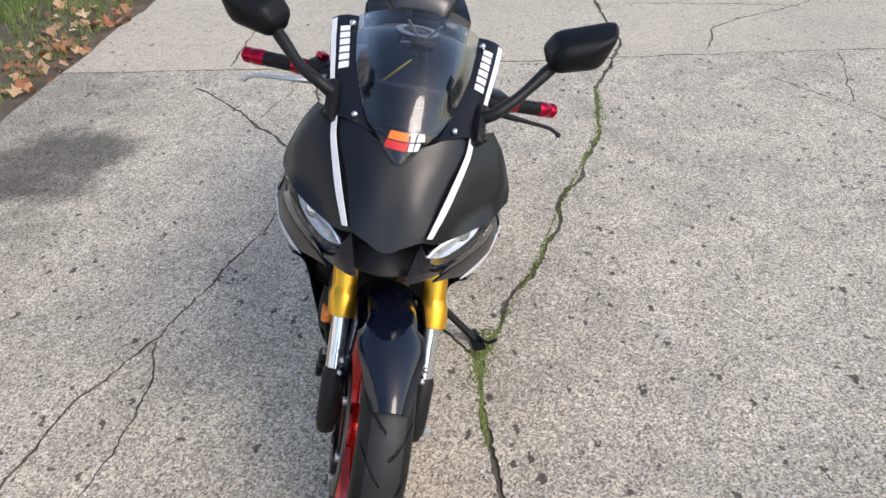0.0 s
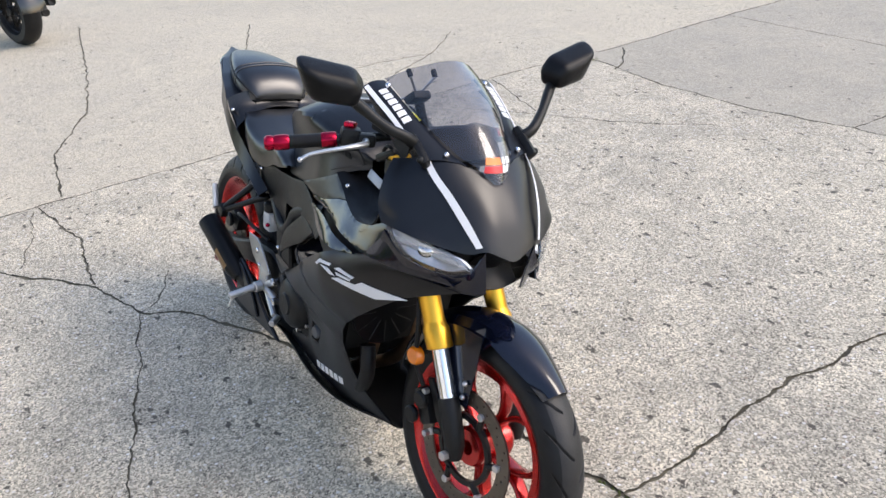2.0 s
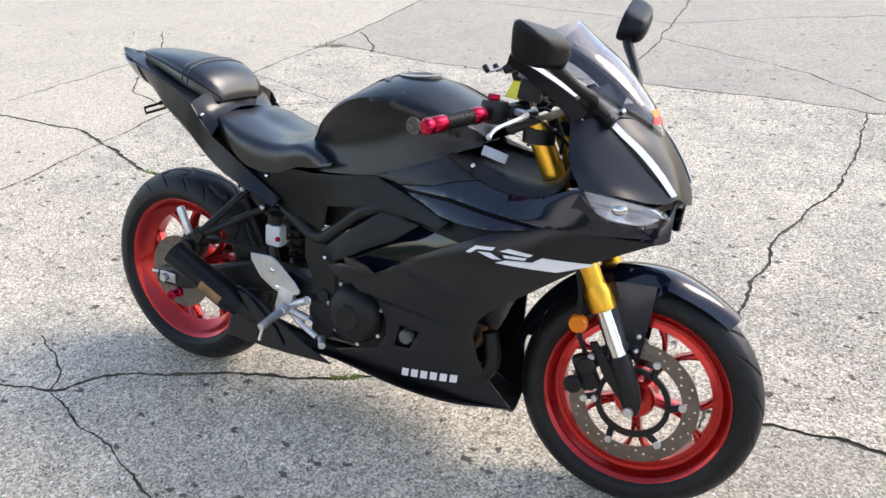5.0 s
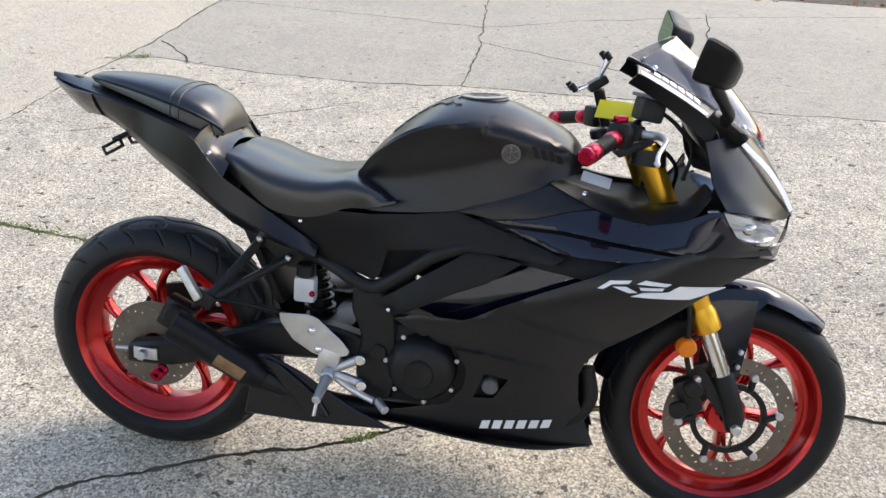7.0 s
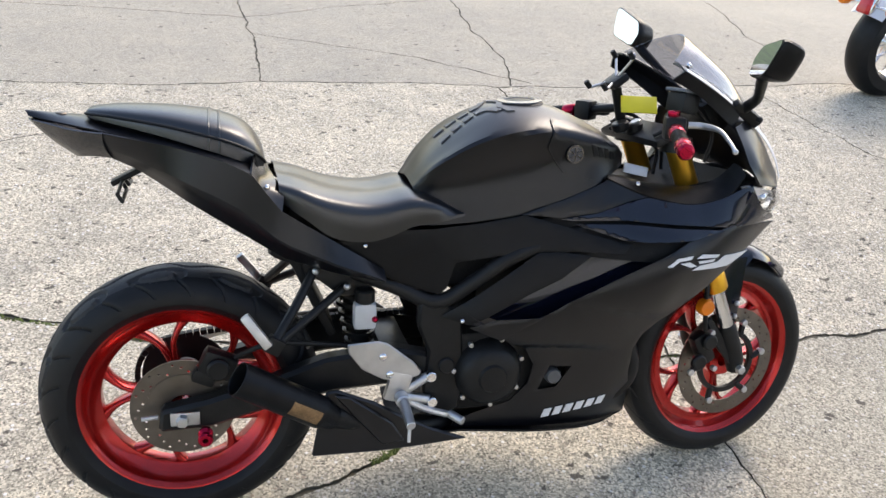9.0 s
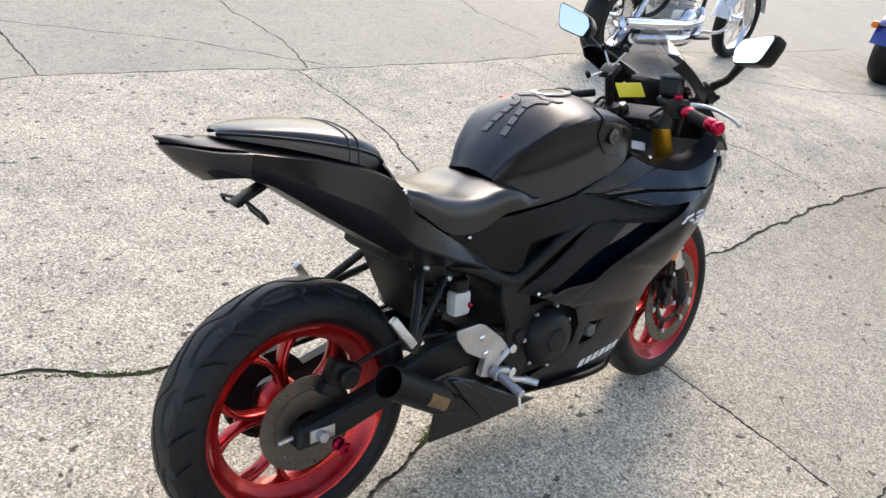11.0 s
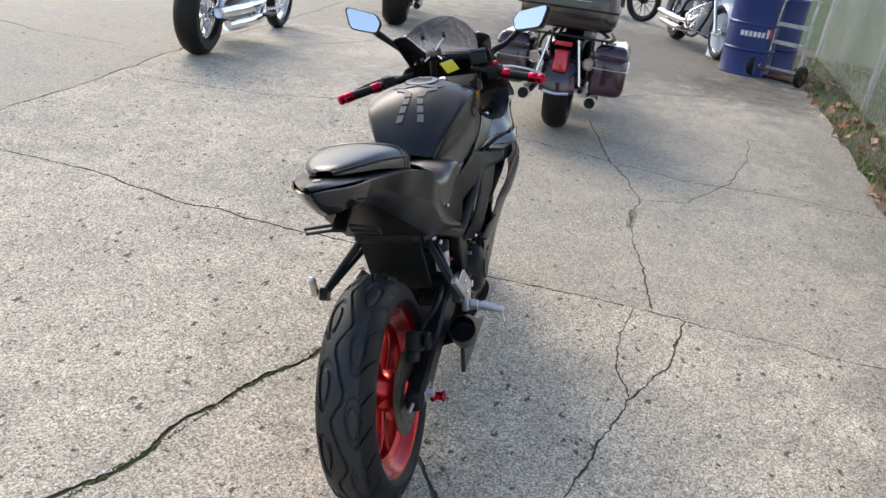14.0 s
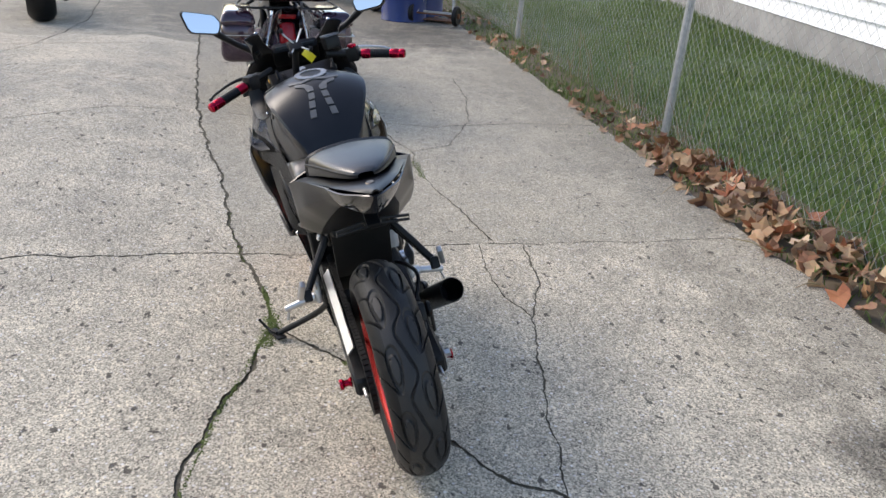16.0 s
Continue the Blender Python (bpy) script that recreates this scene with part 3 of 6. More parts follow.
def front(name, bm, material, label="", parent=None, angle=35):
    """A part that turns with the handlebar; the fork runs out sideways towards the wheel."""
    bm.transform(TURNED)
    for v in bm.verts:
        v.co += WHEEL_SHIFT * (1 - ease(.46, .80, v.co.z))
    return part(name, bm, material, parent or bike, label, angle)


def both(s, pts):
    """Mirrors right-hand points (x, width, z) to side s (-1 right, 1 left)."""
    return [(x, s * y, z) for x, y, z in pts]


RIM_R = 0.221


def tyre(R, half, groove, n=540, m=92):
    """A tyre with a round tread and cut grooves; groove(u, v) is the depth at arc u and side offset v."""
    rim = RIM_R
    prof = []
    for j in range(m + 1):
        a = math.pi * (j / m - 0.5) * 1.05
        prof.append((R - half * 0.86 + half * 0.86 * math.cos(a), half * math.sin(a)))
    prof = [(rim - 0.005, -half * 0.78), (rim + 0.003, -half * 0.90)] + prof + [(rim + 0.003, half * 0.90), (rim - 0.005, half * 0.78)]
    rows = []
    for i in range(n):
        a = 2 * math.pi * i / n
        row = []
        for r, o in prof:
            d = groove(a * R, o) if r > rim + 0.012 else 0.0
            row.append(((r - d) * math.cos(a), o, (r - d) * math.sin(a)))
        rows.append(row)
    bm = grid(rows, True, False)
    for f in bm.faces:
        f.material_index = 1 if abs(f.calc_center_median().y) < 0.62 * half else 0
    return bm


def cut(d, depth, soft=0.0012):
    """Depth of a groove whose edge lies at signed distance d = 0."""
    return depth * max(0.0, min(1.0, 0.5 - d / soft))


def front_groove(u, v):
    L = 1.79 / 18
    d = 1.0
    for s, o in ((1, 0.0), (-1, L / 2)):
        w = s * v
        if 0.004 < w < 0.048:
            c = (u - o) % L
            d = min(d, abs(c - (0.012 + 26 * w * w + w * 0.45)) - 0.0042 * math.sin(math.pi * (w - 0.004) / 0.044) ** 0.5)
    return cut(d, 0.005)


def rear_groove(u, v):
    L = 1.885 / 11
    ph = (u % L) / L
    zig = 0.013 * math.sin(2 * math.pi * ph) + 0.003 * math.sin(4 * math.pi * ph)
    d = abs(v - zig) - 0.0030
    for s, o in ((1, 0.70), (-1, 0.20)):
        c = ((ph - o + 0.5) % 1.0 - 0.5) * L
        w = s * v - 0.034
        e = math.hypot(c / 0.050, w / (0.012 * (1.1 - 6 * c)))
        d = min(d, abs(e - 1.0) * 0.012 - 0.0028)
        if 0.040 < s * v < 0.069:
            k = (c + 1.7 * (s * v - 0.05)) % (L / 2)
            d = min(d, abs(k - L / 4) - 0.0030)
    return cut(d, 0.006)


def wheel(name, R, half, centre, groove, hub_r, spoke_w, turned, rotate):
    """Rim with five pairs of spokes, hub and tyre."""
    f = front if turned else part

    def put(nm, bm, mtl, parent, label="", angle=35):
        bm.transform(Matrix.Translation(centre) @ Matrix.Rotation(radians(rotate), 4, "Y"))
        if turned:
            bm.transform(Matrix.Translation(WHEEL_SHIFT) @ TURNED)
        return part(nm, bm, mtl, parent, label, angle)

    ri = RIM_R - 0.004
    w = half * 0.82
    prof = [(ri + 0.004, -w), (ri + 0.006, -w + 0.004), (ri - 0.006, -w + 0.010), (ri - 0.014, -w + 0.026), (ri - 0.030, -0.016), (ri - 0.032, 0.0), (ri - 0.030, 0.016), (ri - 0.014, w - 0.026), (ri - 0.006, w - 0.010), (ri + 0.006, w - 0.004), (ri + 0.004, w),
            (ri - 0.004, w - 0.002), (ri - 0.012, w - 0.014), (ri - 0.024, w - 0.03), (ri - 0.044, 0.018), (ri - 0.046, 0), (ri - 0.044, -0.018), (ri - 0.024, -w + 0.03), (ri - 0.012, -w + 0.014), (ri - 0.004, -w + 0.002)]
    rim = put(name, lathe(prof, 96, closed=True), RED, bike, "candy red cast alloy wheel", 50)
    hub = lathe([(0.018, -0.055), (hub_r, -0.055), (hub_r + 0.006, -0.045), (hub_r + 0.004, -0.02), (hub_r - 0.006, 0), (hub_r + 0.004, 0.02), (hub_r + 0.006, 0.045), (hub_r, 0.055), (0.018, 0.055)], 40, closed=True)
    put("hub", hub, RED, rim)
    for k in range(5):
        # a forked spoke: one stem from the hub, two curved arms to the rim
        a = radians(72 * k)
        fork_r = ri * .50
        pieces = []
        for side_of in (-1, 1):
            a1 = radians(72 * k + side_of * 19)
            rs = (hub_r - .006, fork_r, (fork_r + ri - .034) / 2, ri - .030)
            an = (a + side_of * .05, a + side_of * .085, a * .45 + a1 * .55, a1)
            P = smooth_line([(r * math.cos(q), 0.0, r * math.sin(q)) for r, q in zip(rs, an)], 11)
            rows = []
            for i in range(11):
                d = Vector(P[min(i + 1, 10)] - P[max(i - 1, 0)]).normalized()
                side = d.cross(Vector((0, 1, 0)))
                t = i / 10
                hw = spoke_w * (1.15 - .45 * math.sin(math.pi * min(1, t * 1.1)) + .55 * max(0, t - .8) / .2)
                hd = .023 - .008 * t
                rows.append([Vector(P[i]) + side * (hw * cx) + Vector((0, hd * cy, 0)) for cx, cy in ((1, .5), (.75, .9), (.3, 1), (-.3, 1), (-.75, .9), (-1, .5), (-1, -.5), (-.75, -.9), (-.3, -1), (.3, -1), (.75, -.9), (1, -.5))])
            pieces.append(grid(rows, False, True))
        put("spoke", join(*pieces), RED, rim, "", 50)
    ty = put("tyre", tyre(R, half, groove), RUBBER, rim, "worn black road tyre with cut tread", 25)
    ty.data.materials.append(TREAD)
    return rim, put


FA = (1.352, 0.0, 0.285)
RA = (0.0, 0.0, 0.300)
fw, fput = wheel("front_wheel", 0.284, 0.053, FA, front_groove, 0.042, 0.0072, True, 10)
rw, rput = wheel("rear_wheel", 0.300, 0.071, RA, rear_groove, 0.050, 0.0085, False, 39)


def disc(put, parent, r_in, r_out, y, holes, label):
    """A drilled brake disc, each hole open."""
    n = holes * 2
    bm = bmesh.new()
    vs, fs = cut_panel([(r_out * math.cos(2 * math.pi * i / 72), r_out * math.sin(2 * math.pi * i / 72)) for i in range(72)],
                       [[(r_in * math.cos(2 * math.pi * i / 48), r_in * math.sin(2 * math.pi * i / 48)) for i in range(48)]]
                       + [[((r_in + (r_out - r_in) * (0.25, 0.5, 0.75)[k % 3]) * math.cos(2 * math.pi * k / holes) + 0.0032 * math.cos(a), (r_in + (r_out - r_in) * (0.25, 0.5, 0.75)[k % 3]) * math.sin(2 * math.pi * k / holes) + 0.0032 * math.sin(a)) for a in [math.pi / 3 * q for q in range(6)]] for k in range(holes)], 0.02)
    bv = [bm.verts.new((v.x, y, v.y)) for v in vs]
    for f in fs:
        bm.faces.new([bv[i] for i in f])
    bmesh.ops.delete(bm, geom=[v for v in bm.verts if not v.link_faces], context="VERTS")
    return put("brake_disc", thicken(bm, 0.0045), STEEL, parent, label)


fd = disc(fput, fw, 0.112, 0.149, -0.066, 48, "drilled steel front brake disc")
rd = disc(rput, rw, 0.075, 0.110, -0.078, 36, "drilled steel rear brake disc")
fput("disc_carrier", lathe([(0.074, -0.068), (0.087, -0.068), (0.087, -0.058), (0.074, -0.058)], 40, closed=True), BLACK, fw)
for k in range(6):
    a = radians(60 * k + 12)
    arm = rod((0.08 * math.cos(a), -0.064, 0.08 * math.sin(a)), (0.116 * math.cos(a + 0.12), -0.064, 0.116 * math.sin(a + 0.12)), 0.008)
    fput("carrier_arm", arm, BLACK, fw)
    fput("disc_bobbin", rod((0.113 * math.cos(a + 0.12), -0.074, 0.113 * math.sin(a + 0.12)), (0.113 * math.cos(a + 0.12), -0.058, 0.113 * math.sin(a + 0.12)), 0.009), ALU, fw)
rput("disc_carrier", lathe([(0.03, -0.080), (0.078, -0.080), (0.078, -0.074), (0.03, -0.074)], 40, closed=True), STEEL, rw)

# ---- side bodywork: one smooth skin that the panels are cut from ----
SKIN = plate_spline([(0.594, 0.214, .135), (0.834, 0.246, .153), (0.978, 0.24, .122), (1.076, 0.175, .045), (1.04, 0.30, .125), (1.009, 0.412, .168), (1.02, 0.45, .178), (1.076, 0.50, .19),
                     (0.871, 0.439, .185), (0.677, 0.467, .182), (0.778, 0.518, .198), (0.90, 0.59, .222), (1.046, 0.665, .245), (1.167, 0.70, .225), (1.30, 0.70, .16), (1.384, 0.69, .10), (1.2, 0.60, .19),
                     (0.617, 0.51, .175), (0.59, 0.503, .158), (0.75, 0.66, .172), (0.86, 0.65, .195), (0.975, 0.803, .155), (0.713, 0.738, .152), (0.378, 0.67, .13), (0.885, 0.80, .155),
                     (1.25, 0.80, .195), (1.2, 0.83, .188), (1.1, 0.80, .178), (1.0, 0.72, .205), (1.12, 0.735, .21), (0.45, 0.60, .125), (0.55, 0.56, .13), (0.8, 0.34, .168), (0.9, 0.35, .165), (0.7, 0.3, .148), (0.25, 0.62, .11)])


def fair_relief(x, z):
    """The lower fairing steps in below a ledge that fades out towards the front."""
    ze = float(np.interp(x, [.60, .70, .85, .95], [.452, .447, .436, .425]))
    low = .018 * ease(0.0, .010, ze - z) * (1 - ease(.82, 1.0, x))
    zs = float(np.interp(x, [.75, .95, 1.08], [.40, .36, .33]))
    return -low + .007 * ease(0.0, .012, z - (zs + .16)) * ease(.78, .9, x) * (1 - ease(1.02, 1.1, x))


def skin_panel(name, s, outline, material, lift=0.0, holes=(), t=0.004, label="", step=0.012, parent=None, relief=None):
    vs, fs = cut_panel(outline, holes, step)
    bm = bmesh.new()
    bv = [bm.verts.new((v.x, s * (SKIN(v.x, v.y) + lift + (relief(v.x, v.y) if relief else 0.0)), v.y)) for v in vs]
    for f in fs:
        bm.faces.new([bv[i] for i in f])
    bmesh.ops.delete(bm, geom=[v for v in bm.verts if not v.link_faces], context="VERTS")
    bmesh.ops.recalc_face_normals(bm, faces=bm.faces)
    if sum(f.normal.y * s for f in bm.faces) < 0:
        bmesh.ops.reverse_faces(bm, faces=bm.faces)
    if t > .003:
        # edges roll inwards
        for v in [v for v in bm.verts if v.is_boundary]:
            v.co.y -= s * .0012
    return part(name, shell(bm, t), material, parent or bike, label, 40)


FAIRING = [(.600, .520), (.677, .470), (.778, .522), (.90, .60), (1.046, .678), (1.10, .70), (1.20, .722), (1.384, .695), (1.33, .672), (1.27, .645), (1.2, .595), (1.12, .535), (1.055, .485), (1.025, .45), (1.012, .41), (1.02, .34), (1.05, .25), (1.076, .178), (.95, .192), (.80, .203), (.594, .214), (.60, .235), (.66, .255), (.73, .28), (.765, .33), (.77, .38), (.745, .425), (.70, .45)]
HOLE = [(.79, .31), (.835, .315), (.865, .37), (.81, .375)]
COWL = [(.80, .728), (.88, .742), (.95, .765), (1.001, .776), (1.065, .766), (1.118, .767), (1.182, .785), (1.238, .810), (1.252, .788), (1.277, .755), (1.31, .733), (1.36, .72), (1.372, .706), (1.25, .712), (1.164, .718), (1.046, .724), (.94, .729), (.824, .725)]
SHOULDER = [(.714, .737), (.80, .768), (.886, .803), (.911, .815), (.957, .792), (.998, .778), (.95, .767), (.88, .744), (.80, .731)]
STRIPE = [(.824, .721), (.94, .724), (1.046, .719), (1.164, .714), (1.082, .696), (.977, .690), (.928, .692)]
FACET = [(.605, .490), (.655, .512), (.76, .516), (.674, .462)]
COVER = [(.30, .675), (.378, .690), (.45, .702), (.525, .703), (.62, .716), (.72, .736), (.80, .715), (.88, .695), (.95, .680), (.93, .660), (.84, .660), (.75, .658), (.65, .645), (.575, .628), (.56, .57), (.545, .553), (.47, .575), (.41, .605)]
INTAKE = [(.548, .503), (.65, .583), (.752, .656), (.80, .658), (.868, .652), (.80, .60), (.73, .565), (.64, .512), (.605, .492)]
for s in (-1, 1):
    fair = skin_panel("side_fairing", s, FAIRING, MATTE, 0.0, [HOLE], label="matte black side fairing panel", step=.012, relief=fair_relief)
    skin_panel("upper_cowl_panel", s, COWL, GLOSS, 0.0, label="gloss black upper cowl panel")
    skin_panel("cowl_backing", s, [(.70, .70), (.80, .735), (.95, .755), (1.1, .75), (1.2, .765), (1.30, .725), (1.2, .665), (1.0, .64), (.85, .645)], DARKIN, -.022)
    skin_panel("shoulder_panel", s, SHOULDER, MATTE, 0.001, label="matte black panel between tank and cowl")
    skin_panel("fairing_facet", s, FACET, MATTE, 0.010)
    skin_panel("cowl_strip", s, STRIPE, GLOSS, 0.012, label="gloss black strip above the fairing")
    skin_panel("frame_cover", s, COVER, MATTE2, 0.0, label="textured black frame cover")
    skin_panel("intake_panel", s, INTAKE, MATTE2, -0.002)
    skin_panel("inner_duct", s, [(.60, .49), (.74, .575), (.86, .655), (.95, .70), (1.08, .70), (1.08, .60), (.90, .52), (.70, .44)], GLOSS, -0.045)

part("frame_core", prism([(.31, .605), (.33, .668), (.60, .70), (.80, .735), (.93, .79), (1.02, .765), (1.16, .755), (1.22, .715), (1.0, .695), (.90, .66), (.80, .64), (.66, .60), (.60, .555), (.45, .565)], .20, at=-.10, bevel=.01), DARKIN, bike, "dark airbox and frame behind the panels")

# ---- fuel tank ----
TANK = [  # x, top, crease half-width, crease z, waist half-width, waist z, bottom half-width, bottom z
    (.488, .790, .078, .775, .080, .74, .088, .705),
    (.530, .845, .105, .828, .097, .77, .110, .706),
    (.600, .908, .138, .882, .114, .79, .124, .714),
    (.670, .948, .155, .908, .128, .81, .136, .725),
    (.740, .960, .160, .914, .139, .83, .146, .741),
    (.810, .952, .153, .906, .146, .85, .153, .772),
    (.880, .926, .140, .890, .141, .85, .150, .800),
    (.935, .898, .118, .872, .118, .85, .122, .825),
    (.965, .868, .090, .852, .090, .845, .092, .835),
]


def tank_section(x, zt, yc, zc, yw, zw, yb, zb):
    h = [(x, -yb, zb), (x, -yw * .99, zw), (x, -(yc * .55 + yw * .45), zc * .55 + zw * .45), (x, -yc * .99, zc - .006), (x, -yc, zc), (x, -yc * .975, zc + .007), (x, -yc * .72, zc + (zt - zc) * .55), (x, -yc * .35, zt - (zt - zc) * .10), (x, 0, zt)]
    return h + [(a, -b, c) for a, b, c in h[-2::-1]]


part("fuel_tank", loft([tank_section(*r) for r in TANK], 60, 44), MATTE, bike, "matte black sculpted fuel tank", 24)

# ---- seats ----
SEAT = [(.203, .122, .808, .042), (.25, .138, .798, .062), (.31, .143, .778, .084), (.377, .141, .766, .084), (.43, .138, .768, .077), (.48, .138, .778, .066), (.53, .141, .769, .050), (.588, .145, .742, .006)]  # x, half-width, top, depth
part("rider_seat", loft([[(x, -w, z - d), (x, -w * 1.01, z - d * .45), (x, -w * .96, z - d * .18), (x, -w * .80, z - .006), (x, -w * .4, z - .001), (x, 0, z - .003), (x, w * .4, z - .001), (x, w * .80, z - .006), (x, w * .96, z - d * .18), (x, w * 1.01, z - d * .45), (x, w, z - d)] for x, w, z, d in SEAT], 40, 30), LEATHER, bike, "black vinyl rider seat", 40)
PIL = [(-.157, .018, .927, .010), (-.147, .034, .932, .017), (-.10, .062, .936, .028), (-.013, .092, .934, .044), (.06, .110, .926, .056), (.10, .114, .918, .060), (.136, .108, .904, .060), (.160, .096, .884, .050), (.174, .084, .862, .032), (.180, .078, .846, .018), (.179, .074, .832, .005)]
SEC = [(1.0, 1.0), (1.0, .72), (.975, .48), (.90, .22), (.68, .05), (.36, -.04), (0, -.08)]
SEC = [(-a, b) for a, b in SEC] + [(a, b) for a, b in SEC[-2::-1]]
pil = part("pillion_seat", loft([[(x, w * a, z - d * b) for a, b in SEC] for x, w, z, d in PIL], 40, 34), LEATHER, bike, "black vinyl pillion seat", 26)
for s in (-1, 1):
    part("seat_piping", tube([(x, s * w * .985, z - d * .52) for x, w, z, d in PIL[:-1]], .0034, 8), RUBBER, pil)
for x, w, z, d in ((.072, .1115, .9236, .057), (.092, .1135, .9200, .059)):
    part("seat_seam", tube([(x, w * a * 1.004, z - d * b + .001) for a, b in SEC], .0022, 8), LEATHER, pil)
# ---- tail ----
UP = [(-.262, .010, .915), (-.205, .045, .909), (-.150, .074, .903), (0, .122, .878), (.10, .147, .853), (.150, .160, .832), (.183, .157, .785), (.205, .150, .755), (.30, .140, .692), (.418, .130, .614)]
LOW = [(-.250, .010, .902), (-.205, .034, .890), (-.165, .048, .872), (-.062, .066, .824), (.047, .092, .752), (.217, .110, .645), (.32, .118, .612), (.42, .127, .592)]


def tail_side(s):
    """One side of the tail: a nearly upright face above a crease, and a face that folds in under it."""
    A = straight_line(both(s, [(-.128, .084, .898)] + UP[3:]), 44)
    B = straight_line(both(s, [(-.118, .056, .848)] + LOW[3:]), 44)
    rows = []
    fade = np.clip(np.linspace(0, 44, 44) / 12, 0, 1)[:, None]
    for v in (0, .03, .2, .4, .58, .62, .8, 1):
        out = .012 * min(1, v / .6) if v < .6 else .012 * (1 - v) / .4
        wide = s * (out + (A[:, 1] * s - B[:, 1] * s).mean() * (v if v < .6 else .6 * (1 - v) / .4) * .8)
        rows.append(A * (1 - v) + B * v + fade * np.array([0, wide, 0]))
    return thicken(grid(rows), .004)


for s in (-1, 1):
    tp = part("tail_panel", tail_side(s), MATTE, bike, "matte black tail fairing", 22)
    part("trim_screw", ball((.178, s * .152, .803), .006), CHROME, tp)
top_r = straight_line([(x, -y, z) for x, y, z in UP[:6]], 28)
LENS_TOP = [(-.120, -.0885, .896), (-.176, -.066, .899), (-.224, -.036, .906), (-.262, 0, .911), (-.224, .036, .906), (-.176, .066, .899), (-.120, .0885, .896)]
LENS_LOW = [(-.108, -.0635, .846), (-.142, -.046, .846), (-.168, -.026, .842), (-.180, 0, .838), (-.168, .026, .842), (-.142, .046, .846), (-.108, .0635, .846)]
deck = [[np.array([p[0] - .006 * (1 - abs(c)), p[1] * c, p[2] + .010 * (1 - c * c)]) for c in np.linspace(1, -1, 25)] for p in top_r]
tail_top = part("tail_top", thicken(grid(deck), .004), MATTE, bike)
part("seat_lock", lathe([(.0001, .004), (.009, .004), (.011, .002), (.011, -.004)], 20, (-.205, 0, .917), axis="z"), STEEL, tail_top, "small round metal seat lock")
low_r = smooth_line([(x, -y, z) for x, y, z in LOW[:6]], 24)
part("undertail", thicken(grid([[np.array([p[0], p[1] * c, p[2] - .006 * (1 - c * c)]) for c in np.linspace(1, -1, 9)] for p in low_r]), .004), MATTE2, bike)
trim = part("seat_surround", strip([(.150, -.160, .833), (.156, -.115, .852), (.166, -.06, .862), (.168, 0, .864), (.166, .06, .862), (.156, .115, .852), (.150, .160, .833)], [(.208, -.150, .753), (.212, -.12, .785), (.196, -.06, .806), (.190, 0, .812), (.196, .06, .806), (.212, .12, .785), (.208, .150, .753)], 36, 8, (-.010, 0, -.008)), mat("satin_grey_plastic", (0.006, 0.006, 0.007), 0.20, bump=0.05, spec=0.5), bike, "satin grey trim between the seats", 20)
part("tail_light", strip(LENS_TOP, LENS_LOW, 33, 8, (-.005, 0, -.002)), SMOKE, bike, "smoked grey tail light lens")

# ---- nose, screen ----
NOSE = [
    [(1.318, 0, .922), (1.302, .05, .932), (1.271, .095, .948), (1.245, .125, .945), (1.215, .150, .938), (1.190, .165, .932)],
    [(1.352, 0, .882), (1.342, .05, .889), (1.312, .098, .897), (1.275, .142, .895), (1.230, .178, .892), (1.200, .188, .895)],
    [(1.385, 0, .835), (1.378, .045, .842), (1.352, .09, .846), (1.312, .138, .845), (1.250, .192, .852), (1.212, .203, .857)],
    [(1.408, 0, .790), (1.402, .04, .800), (1.386, .075, .808), (1.350, .118, .810), (1.285, .180, .822), (1.228, .210, .832)],
    [(1.420, 0, .765), (1.412, .035, .778), (1.402, .063, .788), (1.380, .098, .780), (1.315, .172, .800), (1.242, .210, .813)],
]
rows = [[(x, -y - .06 * max(0, y - .10), z) for x, y, z in r[::-1]] + [(x, y + .12 * max(0, y - .10), z) for x, y, z in r[1:]] for r in NOSE]
part("nose_cowl", thicken(loft(rows, 45, 25), .005), MATTE, bike, "matte black nose cowl with centre ridge", 40)
for s in (-1, 1):
    part("screen_arm", strip(both(s, [(1.298, .052, .935), (1.265, .074, .953), (1.175, .104, 1.004), (1.105, .115, 1.040), (1.045, .119, 1.063)]), both(s, [(1.262, .126, .944), (1.215, .143, .962), (1.145, .158, 1.000), (1.095, .166, 1.026), (1.045, .172, 1.050)]), 24, 7, (0, s * .003, .005)), MATTE, bike, "matte black screen side panel")
    part("screen_arm_skirt", strip(both(s, [(1.215, .143, .961), (1.145, .158, .999), (1.095, .166, 1.025), (1.045, .172, 1.049)]), both(s, [(1.20, .150, .925), (1.13, .155, .975), (1.08, .155, 1.005), (1.03, .150, 1.028)]), 14, 4), MATTE2, bike)
    part("inner_cowl", strip(both(s, [(.905, .152, .812), (.957, .160, .790), (1.001, .172, .775), (1.065, .188, .764), (1.118, .195, .765), (1.182, .199, .784), (1.215, .20, .83)]), both(s, [(.925, .085, .812), (.98, .095, .800), (1.03, .105, .790), (1.09, .115, .785), (1.14, .13, .79), (1.18, .145, .81), (1.205, .165, .85)]), 22, 6, (0, 0, .006)), MATTE2, bike, "matte black inner cowl tray")
    part("inner_wall", strip(both(s, [(.98, .093, .80), (1.09, .113, .785), (1.18, .143, .81)]), both(s, [(1.0, .085, .70), (1.10, .10, .69), (1.20, .12, .72)]), 10, 4), DARKIN, bike)
